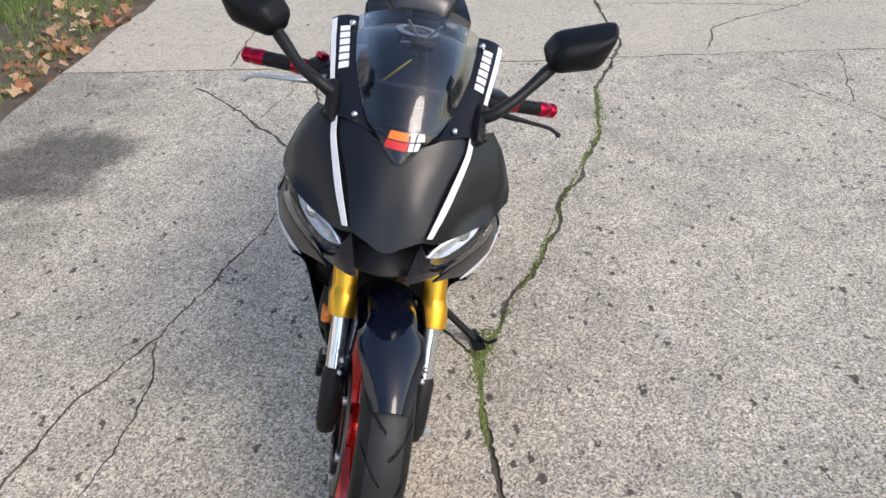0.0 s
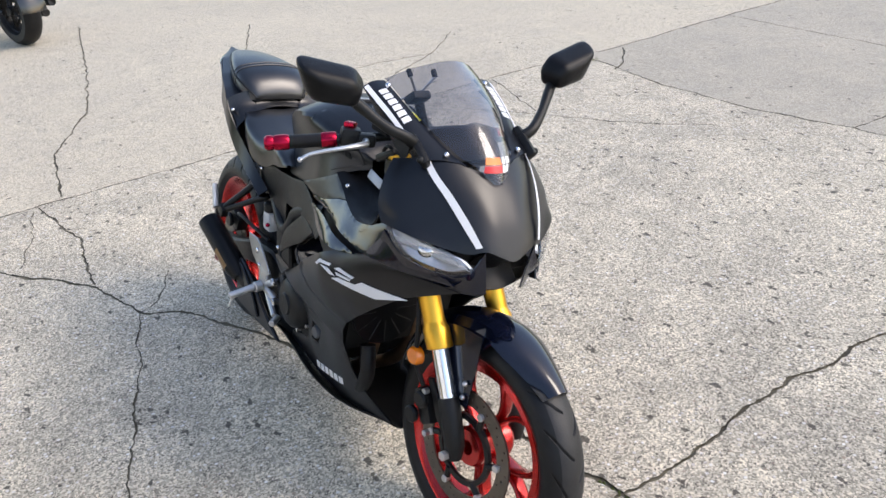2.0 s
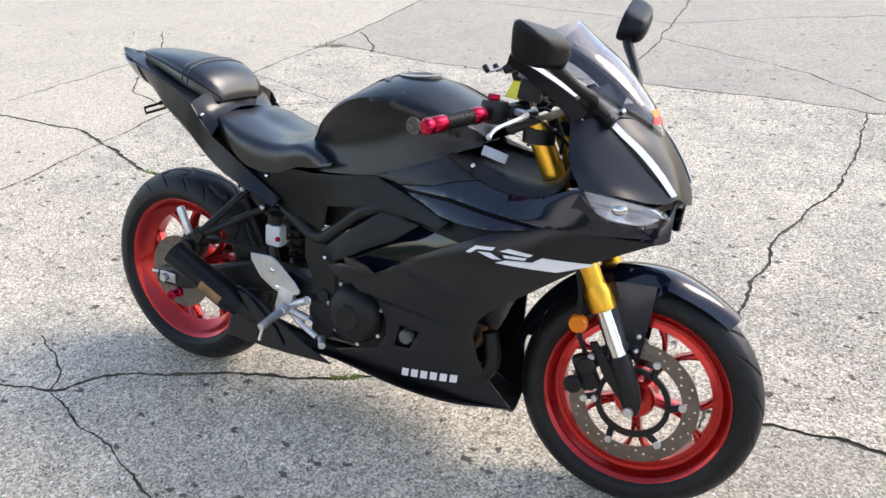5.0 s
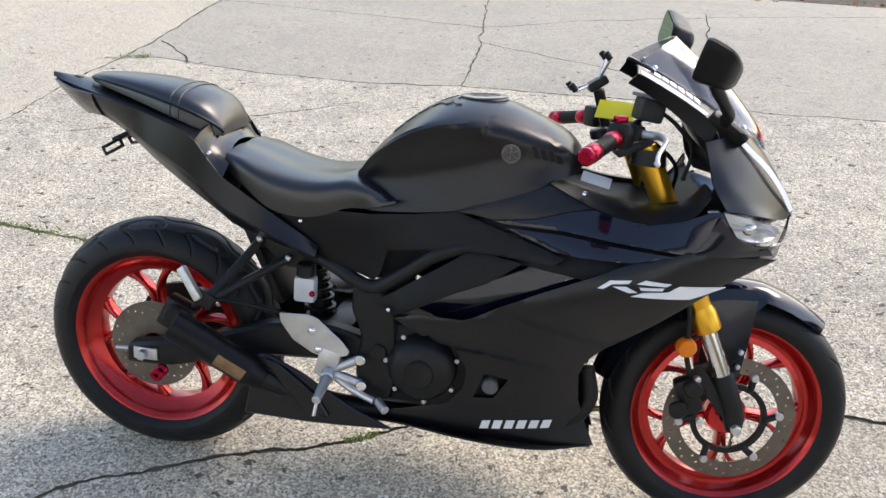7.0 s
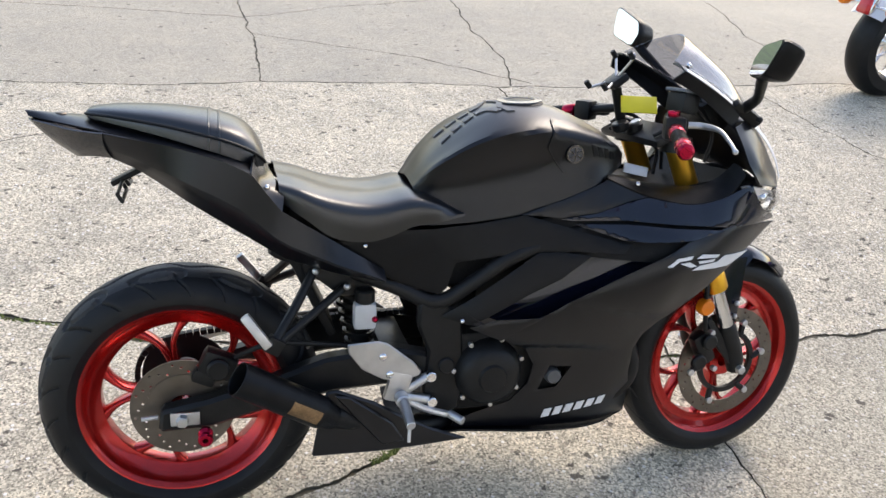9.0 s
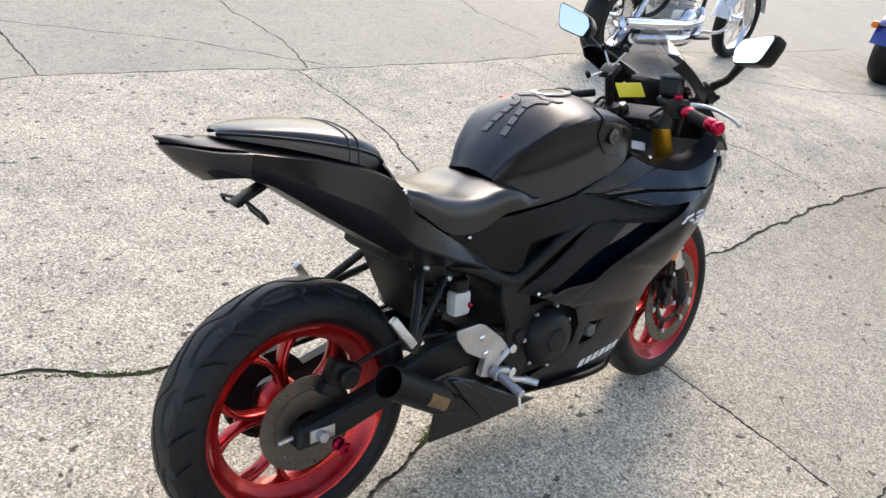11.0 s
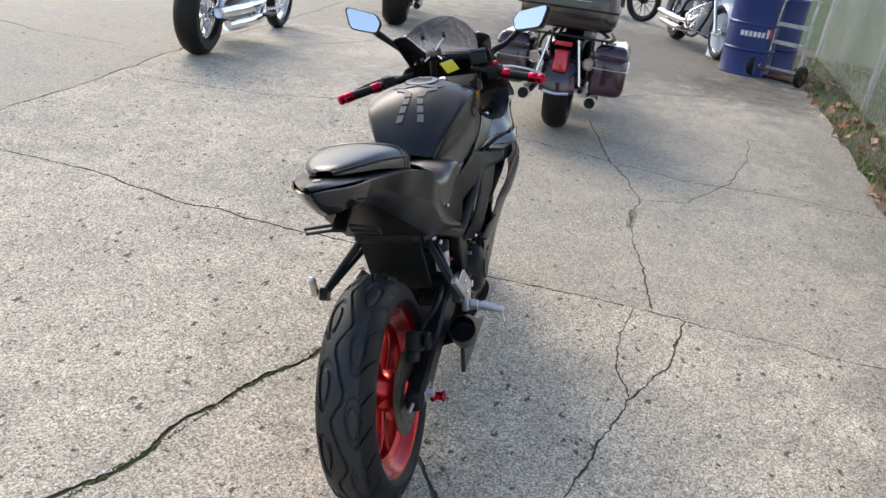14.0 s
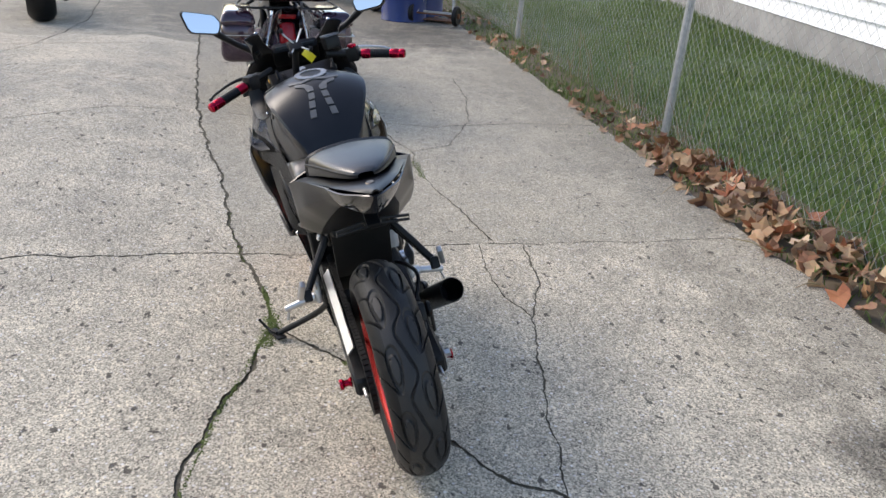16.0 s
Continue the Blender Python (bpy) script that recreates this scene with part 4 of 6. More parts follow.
part("cockpit_floor", strip([(.93, -.10, .800), (1.05, -.115, .778), (1.15, -.13, .785), (1.21, -.16, .83)], [(.93, .10, .800), (1.05, .115, .778), (1.15, .13, .785), (1.21, .16, .83)], 14, 5, (0, 0, -.012)), DARKIN, bike)
for k, (p0, p1) in enumerate((((1.03, -.10, .90), (1.16, -.04, .80)), ((1.02, .09, .90), (1.15, .05, .79)), ((1.06, -.11, .95), (1.17, -.10, .84)), ((1.00, .05, .89), (1.10, .0, .79)))):
    q0, q1 = Vector(p0), Vector(p1)
    part("control_cable", tube([q0, q0 + Vector((.05, .01 * (k - 1), .02)), (q0 + q1) / 2 + Vector((.06, 0, .015)), q1], .0045, 8), RUBBER, bike)
part("warning_label", block((.062, .003, .022), (.998, -.098, .822), (-18, 12, 0), .001), SILVERDECAL, bike, "silver label on the inner cowl")
part("nose_stay", block((.07, .20, .09), (1.305, 0, .752), (0, 0, 0), .01), DARKIN, bike)
SCR = [[(1.338, -.012, .905), (1.341, -.006, .906), (1.343, 0, .906), (1.341, .006, .906), (1.338, .012, .905)],
       [(1.306, -.048, .940), (1.319, -.025, .942), (1.323, 0, .943), (1.319, .025, .942), (1.306, .048, .940)],
       [(1.268, -.074, .960), (1.290, -.040, .972), (1.298, 0, .976), (1.290, .040, .972), (1.268, .074, .960)],
       [(1.178, -.105, 1.009), (1.222, -.060, 1.030), (1.240, 0, 1.035), (1.222, .060, 1.030), (1.178, .105, 1.009)],
       [(1.105, -.116, 1.044), (1.150, -.066, 1.076), (1.170, 0, 1.085), (1.150, .066, 1.076), (1.105, .116, 1.044)],
       [(1.048, -.120, 1.067), (1.095, -.072, 1.100), (1.125, 0, 1.119), (1.095, .072, 1.100), (1.048, .120, 1.067)]]
ws = part("windscreen", thicken(loft(SCR, 25, 25), .003), SCREEN, bike, "tinted clear plastic windscreen", 60)
ws.visible_shadow = True
for s in (-1, 1):
    hu = both(s, [(1.244, .207, .810), (1.300, .182, .798), (1.345, .145, .784), (1.383, .102, .768), (1.397, .085, .752)])
    hl = both(s, [(1.250, .205, .796), (1.275, .191, .758), (1.312, .163, .737), (1.362, .120, .728), (1.391, .090, .738)])
    head = part("headlight", strip([(x - .014, y * .94, z - .003) for x, y, z in hu], [(x - .014, y * .94, z + .003) for x, y, z in hl], 16, 6, (-.024, 0, 0)), REFLECTOR, bike, "clear headlight with chrome reflector")
    part("bulb_shade", ball((1.300, s * .135, .765), .024, (1, 1, .8)), CHROME, head)
    part("headlight_fin", strip(both(s, [(1.225, .175, .79), (1.33, .10, .765)]), both(s, [(1.255, .19, .778), (1.37, .105, .752)]), 6, 2, t=.004, smooth=False), SILVERDECAL, head)
    part("headlight_lens", strip(hu, hl, 16, 5, (.006, s * .004, 0), .003), LENS, head)
    part("chin_panel", strip(both(s, [(1.236, .206, .794), (1.275, .190, .757), (1.312, .163, .736), (1.362, .120, .727), (1.391, .089, .737), (1.402, .063, .786)]), both(s, [(1.20, .20, .718), (1.27, .175, .705), (1.33, .125, .690), (1.365, .085, .684), (1.385, .06, .684), (1.397, .045, .690)]), 24, 5), GLOSS, bike)
part("mouth", strip([(1.395, -.05, .782), (1.405, 0, .762), (1.395, .05, .782)], [(1.365, -.06, .690), (1.38, 0, .688), (1.365, .06, .690)], 14, 5, (-.04, 0, 0)), MATTE2, bike, "black air intake under the nose")

# ---- fork, fender, handlebar ----
def fork_x(z):
    return 1.362 - 0.47 * (z - 0.29)


for s in (-1, 1):
    y = s * .095
    f = lambda z, dy=0.0: (fork_x(z), y + dy, z)
    leg = front("fork_leg", rod(f(.55), f(.90), .026, 20), GOLD, "gold anodised fork tube")
    d = (Vector(f(.56)) - Vector(f(.50))).normalized()
    front("fork_collar", tube([Vector(f(.505)), Vector(f(.507)), Vector(f(.545)), Vector(f(.552)), Vector(f(.56))], [.028, .0315, .0315, .028, .026], 22, smooth=False), GOLD, parent=leg)
    front("stanchion", rod(f(.38), f(.52), .0205, 20), CHROME, "bright chrome fork stanchion", parent=leg)
    front("fork_lower", tube([f(.405), f(.395), f(.33), (FA[0], y, .300), (FA[0] + .004, y, .272)], [.022, .0255, .024, .024, .018], 18, smooth=False), BLACK, "black cast fork bottom", parent=leg)
    front("axle_nut", rod((FA[0], y + s * .020, FA[2]), (FA[0], y + s * .036, FA[2]), .012, 6), ALU, parent=leg)
cal = front("brake_caliper", block((.044, .036, .088), (1.242, -.095, .348), (0, -28, 0), .012), BLACK, "black front brake caliper")
for dz in (-.026, .026):
    front("caliper_piston", rod((1.232 + dz * .5, -.112, .345 + dz), (1.232 + dz * .5, -.128, .345 + dz), .021, 18, bevel=.004), BLACK, parent=cal)
    front("caliper_bolt", rod((1.262 - dz * .4, -.108, .345 + dz * 1.9), (1.262 - dz * .4, -.122, .345 + dz * 1.9), .008, 6), ALU, parent=cal)
front("caliper_bracket", prism([(1.240, .422), (1.256, .428), (1.322, .345), (1.352, .300), (1.335, .290), (1.285, .345)], .010, at=-.105), BLACK)
front("brake_hose", tube([(1.235, -.11, .40), (1.215, -.125, .46), (1.21, -.12, .55), (1.19, -.10, .64)], .006, 8), RUBBER)
sig = front("reflector", lathe([(.0, -.012), (.018, -.012), (.022, -.006), (.022, .008), (.016, .012), (0, .012)], 24, (1.213, -.125, .470)), ORANGE, "round amber side reflector")
front("reflector_stay", rod((1.213, -.113, .470), (1.25, -.10, .50), .006), BLACK)


def fender():
    rows = []
    for i in range(34):
        t = i / 33
        a = radians(50 + 118 * t)
        R = .318 - .012 * math.cos(t * 6.0) * (t < .3)
        w = .066 * min(1, .55 + 2.2 * t) * (1 - .25 * max(0, t - .75) / .25)
        row = []
        for j in range(13):
            v = j / 6 - 1
            rr = R - .030 * abs(v) ** 2.6
            if .28 < t < .62:
                rr -= .025 * max(0, abs(v) - .7) / .3
            row.append((FA[0] + rr * math.cos(a), w * v, FA[2] + rr * math.sin(a)))
        rows.append(row)
    return thicken(grid(rows), .003)


fen = front("front_fender", fender(), GLOSS, "gloss black front fender")
for s in (-1, 1):
    front("fender_stay", strip(both(s, [(1.215, .068, .545), (1.29, .070, .57), (1.37, .068, .575)]), both(s, [(1.315, .080, .40), (1.338, .080, .395), (1.352, .078, .39)]), 8, 6, (0, s * .004, 0)), GLOSS, parent=fen)
    for k in (0, 1):
        front("fender_bolt", ball((1.345 - .002 * k, s * .086, .455 - .035 * k), .0065), ALU, parent=fen)

front("lower_triple_clamp", block((.07, .25, .035), (fork_x(.70) - .02, 0, .70), (0, -25, 0), .01), BLACK)
yoke = front("top_triple_clamp", join(block((.075, .24, .02), (fork_x(.895) - .025, 0, .893), (0, -25, 0), .008), rod((fork_x(.89) - .04, 0, .885), (fork_x(.89) - .047, 0, .912), .02, 20)), BLACK, "black top clamp with ignition lock")
front("steering_nut", rod((fork_x(.89) - .036, 0, .90), (fork_x(.89) - .045, 0, .918), .014, 6), ALU, parent=yoke)
front("ignition_lock", rod((fork_x(.90) - .075, 0, .895), (fork_x(.90) - .082, 0, .915), .021, 20), BLACK, parent=yoke)
part("dash_body", block((.045, .17, .085), (1.195, 0, .945), (0, -38, 0), .015), MATTE2, bike, "black instrument binnacle")
part("dash_display", block((.004, .14, .06), (1.172, 0, .960), (0, -38, 0), .002), LCD, bike, "grey digital dash display")
for s in (-1, 1):
    a, b = Vector((1.045, s * .12, .935)), Vector((.926, s * .345, .897))
    d = (b - a).normalized()
    bar = front("handlebar", join(rod(a - d * .02, b, .011), lathe([(.026, -.016), (.036, -.016), (.036, .016), (.026, .016)], 24, tuple(Vector((fork_x(.875), s * .095, .875))), closed=True, axis="z")), BLACK, "black clip-on handlebar")
    g0 = a + d * .105
    L = (b - g0).length
    front("grip", tube([g0 + d * .03, g0 + d * (L - .045)], [.0148, .0148], 18, smooth=False), RUBBER, "black ribbed rubber grip", parent=bar)
    for k in range(9):
        q = g0 + d * (.034 + .0078 * k)
        front("grip_rib", tube([q, q + d * .003], [.0158, .0158], 16, smooth=False), RUBBER, parent=bar)
    front("grip_collar", tube([g0, g0 + d * .004, g0 + d * .028, g0 + d * .034], [.0155, .0175, .0175, .015], 20, smooth=False), ANORED, "red anodised grip collar", parent=bar)
    front("bar_end", tube([b - d * .05, b - d * .046, b - d * .020, b - d * .016, b - d * .012, b - d * .002, b + d * .004], [.015, .0172, .0172, .015, .0168, .0168, .012], 20, smooth=False), ANORED, "red anodised bar end", parent=bar)
    sw = a + d * .075
    front("switch_box", block((.045, .045, .05), tuple(sw), (0, 0, math.degrees(math.atan2(d.y, d.x))), .01), BLACK, parent=bar)
    piv = a + d * .06 + Vector((.035, 0, .002))
    lev = [piv, piv + Vector((.028, s * .02, 0)), piv + Vector((.032, s * .07, -.004)), piv + Vector((.008, s * .135, -.020)), piv + Vector((.002, s * .16, -.034))]
    front("lever", join(tube(lev, [.008, .007, .0048, .0042, .0042], 10), ball(tuple(lev[-1]), .0062)), ALU if s < 0 else BLACK, "folding control lever", parent=bar)
    front("lever_clamp", block((.04, .03, .03), tuple(a + d * .05 + Vector((.02, 0, 0))), (0, 0, math.degrees(math.atan2(d.y, d.x))), .008), BLACK, parent=bar)
    if s < 0:
        front("kill_switch", block((.02, .024, .014), tuple(sw + Vector((-.004, .0, .03))), (0, 0, -60), .004), ANORED, parent=bar)
res = front("brake_reservoir", block((.05, .055, .045), (1.068, -.128, .972), (0, 8, 10), .008), BLACK, "black brake fluid reservoir")
front("reservoir_cap", block((.052, .057, .008), (1.065, -.128, .998), (0, 8, 10), .004), mat("grey_cap_plastic", (0.12, 0.13, 0.15), 0.4), parent=res)
front("key_tag", block((.082, .003, .045), (1.02, -.032, .958), (-38, 0, -24), .002), YELLOW, "bright yellow plastic key tag")
ph = front("phone_cradle", join(rod((1.02, .03, .90), (.985, .015, .995), .012), block((.045, .05, .02), (.98, .012, 1.008), (0, -35, 0), .006)), BLACK, "black spring phone cradle with rubber ends")
for dy in (-.045, .045):
    for dz in (-.03, .04):
        p0, p1 = Vector((.98, .01, 1.012)), Vector((.96 + dz * .9, .008 + dy * .8, 1.02 + dz))
        front("cradle_arm", rod(p0, p1, .003, 8), ALU, parent=ph)
        front("cradle_tip", rod(p1, p1 + Vector((-.012, 0, .014)), .0065, 10), RUBBER, parent=ph)

# ---- mirrors ----
MIRRORS = {-1: ((1.146, -.298, 1.086), (-.30, -.945, .12), (1, -.28, -.33)), 1: ((1.142, .297, 1.114), (-.10, .95, .26), (1, .12, -.26))}
for s in (-1, 1):
    base = Vector((1.232, s * .136, .958))
    c0, ux, fwd = (Vector(v) for v in MIRRORS[s])
    ux.normalize()
    nrm = (fwd - ux * fwd.dot(ux)).normalized()
    uy = nrm.cross(ux)
    if uy.z < 0:
        uy = -uy
    out = [(-.066, -.024), (-.071, .004), (-.066, .014), (-.050, .032), (-.038, .037), (.060, .043), (.074, .042), (.079, .035), (.076, .024), (.054, -.022), (.042, -.034), (.030, -.037), (-.052, -.036), (-.062, -.032)]
    out = [tuple(p) for p in straight_line([(a * .93, b * .93) for a, b in out + [out[0]]], 49)[:-1]]
    inn = c0 - ux * .050 - uy * .026 + nrm * .022
    stem = part("mirror", join(block((.062, .020, .030), tuple(base + Vector((.012, 0, -.006))), (s * -30, 34, 0), .009), block((.034, .026, .026), tuple(base + Vector((-.022, s * .004, .014))), (s * -30, 34, 0), .010),
                               tube([base + Vector((-.010, s * .006, .012)), base + Vector((-.008, s * .030, .028)), base * .45 + inn * .55 + Vector((.010, 0, -.004)), inn, inn + ux * .02 + uy * .012], [.013, .0115, .0105, .0125, .012], 14)), BLACK, bike, "black rear-view mirror on a stalk")

    def ringat(k, off, du=0.0, dv=0.0):
        return [tuple(c0 + ux * (a * k + du) + uy * (b * k + dv) + nrm * off) for a, b in out]
    msh = loft([ringat(.95, -.006), ringat(1.0, 0), ringat(1.0, .008), ringat(.93, .030), ringat(.80, .046, -.004), ringat(.45, .056, -.010), ringat(.06, .058, -.012)], 48, 16, wrap=True, cap=True)
    part("mirror_shell", msh, MATTE2, stem, "", 40)
    g = bmesh.new()
    g.faces.new([g.verts.new(p) for p in ringat(.90, -.0075)])
    bmesh.ops.recalc_face_normals(g, faces=g.faces)
    part("mirror_glass", g, MIRROR, stem, "mirror glass reflecting the sky")
    for dx, dz in ((.030, -.012), (-.018, .018)):
        part("mirror_bolt", ball(tuple(base + Vector((dx, s * .012, dz))), .008), BLACK, stem)

# ---- engine, frame, swingarm ----
eng = part("engine", join(block((.30, .26, .20), (.72, 0, .36), (0, 0, 0), .03), block((.16, .20, .22), (.80, 0, .52), (0, 18, 0), .02)), DARKIN, bike, "black parallel twin engine")
part("clutch_cover", lathe([(0, -.178), (.03, -.178), (.034, -.172), (.058, -.168), (.070, -.158), (.078, -.14), (.082, -.12), (.082, -.09), (0, -.09)], 40, (.668, 0, .362)), BLACK, eng, "black round clutch cover")
for k in range(7):
    a = radians(360 / 7 * k + 20)
    part("cover_bolt", rod((.668 + .083 * math.cos(a), -.128, .362 + .083 * math.sin(a)), (.668 + .083 * math.cos(a), -.142, .362 + .083 * math.sin(a)), .006, 6), ALU, eng)
part("oil_filler_cap", lathe([(0, -.155), (.016, -.155), (.019, -.15), (.019, -.13), (0, -.13)], 20, (.825, 0, .345)), mat("grey_filler_plastic", (0.09, 0.09, 0.09), 0.5), eng)
part("radiator", block((.035, .30, .26), (1.0, 0, .50), (0, 14, 0), .008), DARKIN, bike, "black radiator behind the front wheel")
for s in (-1, 1):
    part("header_pipe", tube([(.90, s * .05, .55), (.975, s * .06, .49), (.985, s * .062, .39), (.92, s * .05, .28), (.80, s * .03, .195)], .019, 12), EXPIPE, bike, "heat-stained exhaust header pipe")
part("coolant_hose", tube([(1.03, -.105, .40), (1.045, -.11, .33), (1.01, -.105, .27), (.95, -.08, .25)], .020, 12), RUBBER, bike, "black rubber coolant hose")
fan = part("radiator_fan", lathe([(.0, .0), (.028, .0), (.030, -.012), (.088, -.012), (.092, .0), (.092, .02), (.0, .02)], 32, (1.012, -.06, .49), axis="x"), MATTE2, bike)
for k in range(12):
    a = 2 * math.pi * k / 12
    part("fan_rib", rod((1.03, -.06 + .03 * math.cos(a), .49 + .03 * math.sin(a)), (1.03, -.06 + .088 * math.cos(a), .49 + .088 * math.sin(a)), .003, 6), BLACK, fan)
part("belly_pan", strip([(1.07, -.05, .178), (.95, -.125, .190), (.80, -.150, .202), (.60, -.135, .213), (.47, -.125, .202)], [(1.07, .05, .178), (.95, .125, .190), (.80, .150, .202), (.60, .135, .213), (.47, .125, .202)], 24, 9, (0, 0, -.03)), MATTE2, bike)
for s in (-1, 1):
    part("frame_tube", tube([(.36, s * .085, .60), (.45, s * .11, .57), (.54, s * .125, .535), (.62, s * .14, .585), (.70, s * .155, .645), (.86, s * .15, .70)], .017, 12), BLACK, bike, "black tubular steel frame rail")
    part("frame_plate", prism([(.50, .545), (.545, .55), (.60, .50), (.605, .43), (.615, .33), (.60, .27), (.53, .255), (.515, .33), (.525, .42), (.50, .48)], s * .03, at=s * .105, bevel=.006), BLACK, bike)
    part("pivot_bolt", rod((.568, s * .13, .385), (.568, s * .142, .385), .019, 20), BLACK, bike)
    part("subframe_rail", tube([(.52, s * .09, .60), (.36, s * .085, .63), (.20, s * .08, .68)], .013, 10), BLACK, bike)
part("inner_mudguard", block((.02, .17, .277), (.26, 0, .575), (0, -25.6, 0), .01), DARKIN, bike, "black inner mudguard behind the shock absorber")
part("battery_box", block((.20, .17, .15), (.30, 0, .665), (0, 24, 0), .02), DARKIN, bike)
arm_r = [(.58, .40), (.45, .43), (.30, .415), (.16, .365), (.05, .335), (-.045, .318), (-.05, .268), (.06, .272), (.16, .300), (.32, .335), (.48, .345), (.58, .355)]
swing = part("swingarm", join(prism(arm_r, .045, at=-.128, bevel=.008), prism(arm_r, .045, at=.083, bevel=.008), block((.07, .20, .08), (.46, 0, .38), (0, 0, 0), .015)), BLACK, bike, "black box-section swingarm")
part("axle_bolt", rod((0, -.150, .300), (0, -.126, .300), .013, 6), ALU, swing)
part("axle_plate", block((.06, .006, .03), (.005, -.131, .300), (0, 0, 0), .003), ALU, swing)
for s in (-1, 1):
    part("axle_adjuster", rod((-.05, s * .105, .295), (-.085, s * .105, .292), .005, 8), ALU, swing)
    part("spool", lathe([(.006, 0), (.013, 0), (.016, .004), (.010, .010), (.010, .022), (.016, .028), (.015, .036), (.006, .036)], 18, (.045, s * .128 - (.036 if s < 0 else 0), .262)), ANORED, swing, "red anodised paddock stand spool")
rc = part("rear_caliper", join(block((.075, .042, .055), (.075, -.092, .405), (0, 25, 0), .012), block((.05, .03, .03), (.045, -.09, .375), (0, 25, 0), .008)), BLACK, bike, "black rear brake caliper")
part("caliper_piston", rod((.075, -.118, .405), (.075, -.132, .405), .024, 18, bevel=.004), BLACK, rc)
part("rear_brake_hose", tube([(.11, -.10, .42), (.18, -.13, .46), (.28, -.12, .45), (.36, -.10, .43)], .006, 8), RUBBER, bike)
part("chain_guard", strip([(.40, .105, .445), (.20, .105, .425), (.02, .105, .385)], [(.40, .125, .425), (.20, .125, .405), (.02, .125, .365)], 12, 3), ALU, bike, "bright alloy chain guard")
part("sprocket", lathe([(.04, .088), (.098, .088), (.098, .094), (.04, .094)], 44, (0, 0, .30), closed=True), DARKIN, bike)
loop = smooth_line([(.52, .088, .43), (.30, .088, .424), (.03, .088, .402), (-.075, .088, .372), (-.108, .088, .300), (-.075, .088, .228), (.03, .088, .198), (.30, .088, .29), (.52, .088, .36)], 90)
bmc = None
for k in range(89):
    p, q = Vector(loop[k]), Vector(loop[k + 1])
    lk = block(((q - p).length * .85, .016, .012), tuple((p + q) / 2), (0, -math.degrees(math.atan2(q.z - p.z, q.x - p.x)), 0), 0)
    bmc = lk if bmc is None else join(bmc, lk)
part("chain", bmc, DARKIN, bike, "dark greasy drive chain")
sh = part("rear_shock", rod((.40, 0, .36), (.36, 0, .58), .022), BLACK, bike)
for k in range(7):
    part("spring_coil", lathe([(.030, -.004), (.038, -.004), (.038, .004), (.030, .004)], 20, (.395 - .005 * k, 0, .40 + .024 * k), closed=True, axis="z"), BLACK, sh)
fr = part("rear_fluid_reservoir", block((.05, .035, .06), (.385, -.105, .505), (0, 0, 0), .01), RESERVOIR, bike, "white translucent rear brake reservoir")
part("reservoir_cap", rod((.385, -.105, .535), (.385, -.105, .565), .022, 18), BLACK, fr)
part("reservoir_bolt", ball((.405, -.123, .50), .007), ANORED, fr)

# ---- exhaust ----
e0, e1 = Vector((.288, -.175, .312)), Vector((.112, -.208, .424))
ed = (e1 - e0).normalized()
sx = ed.cross(Vector((0, 0, 1))).normalized()
sz = sx.cross(ed)
EL = (e1 - e0).length
rows = [[e0 + ed * q + (sx * math.cos(2 * math.pi * k / 32) + sz * math.sin(2 * math.pi * k / 32)) * r for k in range(32)]
        for q, r in ((-.03, .025), (0, .033), (.008, .0358), (.012, .036), (EL - .004, .036), (EL - .001, .0355), (EL, .0342), (EL - .001, .0328), (EL - .006, .032), (EL - .07, .031), (EL - .14, .031), (EL - .141, .001))]
ex = part("silencer", grid(rows, False, True), MATTE2, bike, "short matte black open-ended silencer")
rows = []
for k in range(9):
    a = radians(-30 + 6 * k)
    rr = (-sx if sx.y > 0 else sx) * math.cos(a) + sz * math.sin(a)
    rows.append([e0 + ed * q + rr * .0370 for q in (.018, .042, .066, .090)])
part("silencer_badge", thicken(grid(rows), .0015), BRONZE, ex, "bronze maker plate on the silencer")
part("link_pipe", tube([(.80, -.02, .185), (.62, -.06, .20), (.45, -.12, .235), (.30, -.168, .305)], .026, 14), BLACK, bike, "black exhaust link pipe")
exc = part("exhaust_cover", join(prism([(.265, .204), (.282, .30), (.296, .358), (.318, .360), (.40, .325), (.46, .288), (.53, .25), (.617, .214), (.50, .206), (.41, .202)], -.012, at=-.160, bevel=.004), prism([(.312, .352), (.345, .346), (.44, .275), (.47, .228), (.42, .222), (.36, .292)], -.008, at=-.172, bevel=.003)), MATTE, bike, "folded matte black exhaust cover")

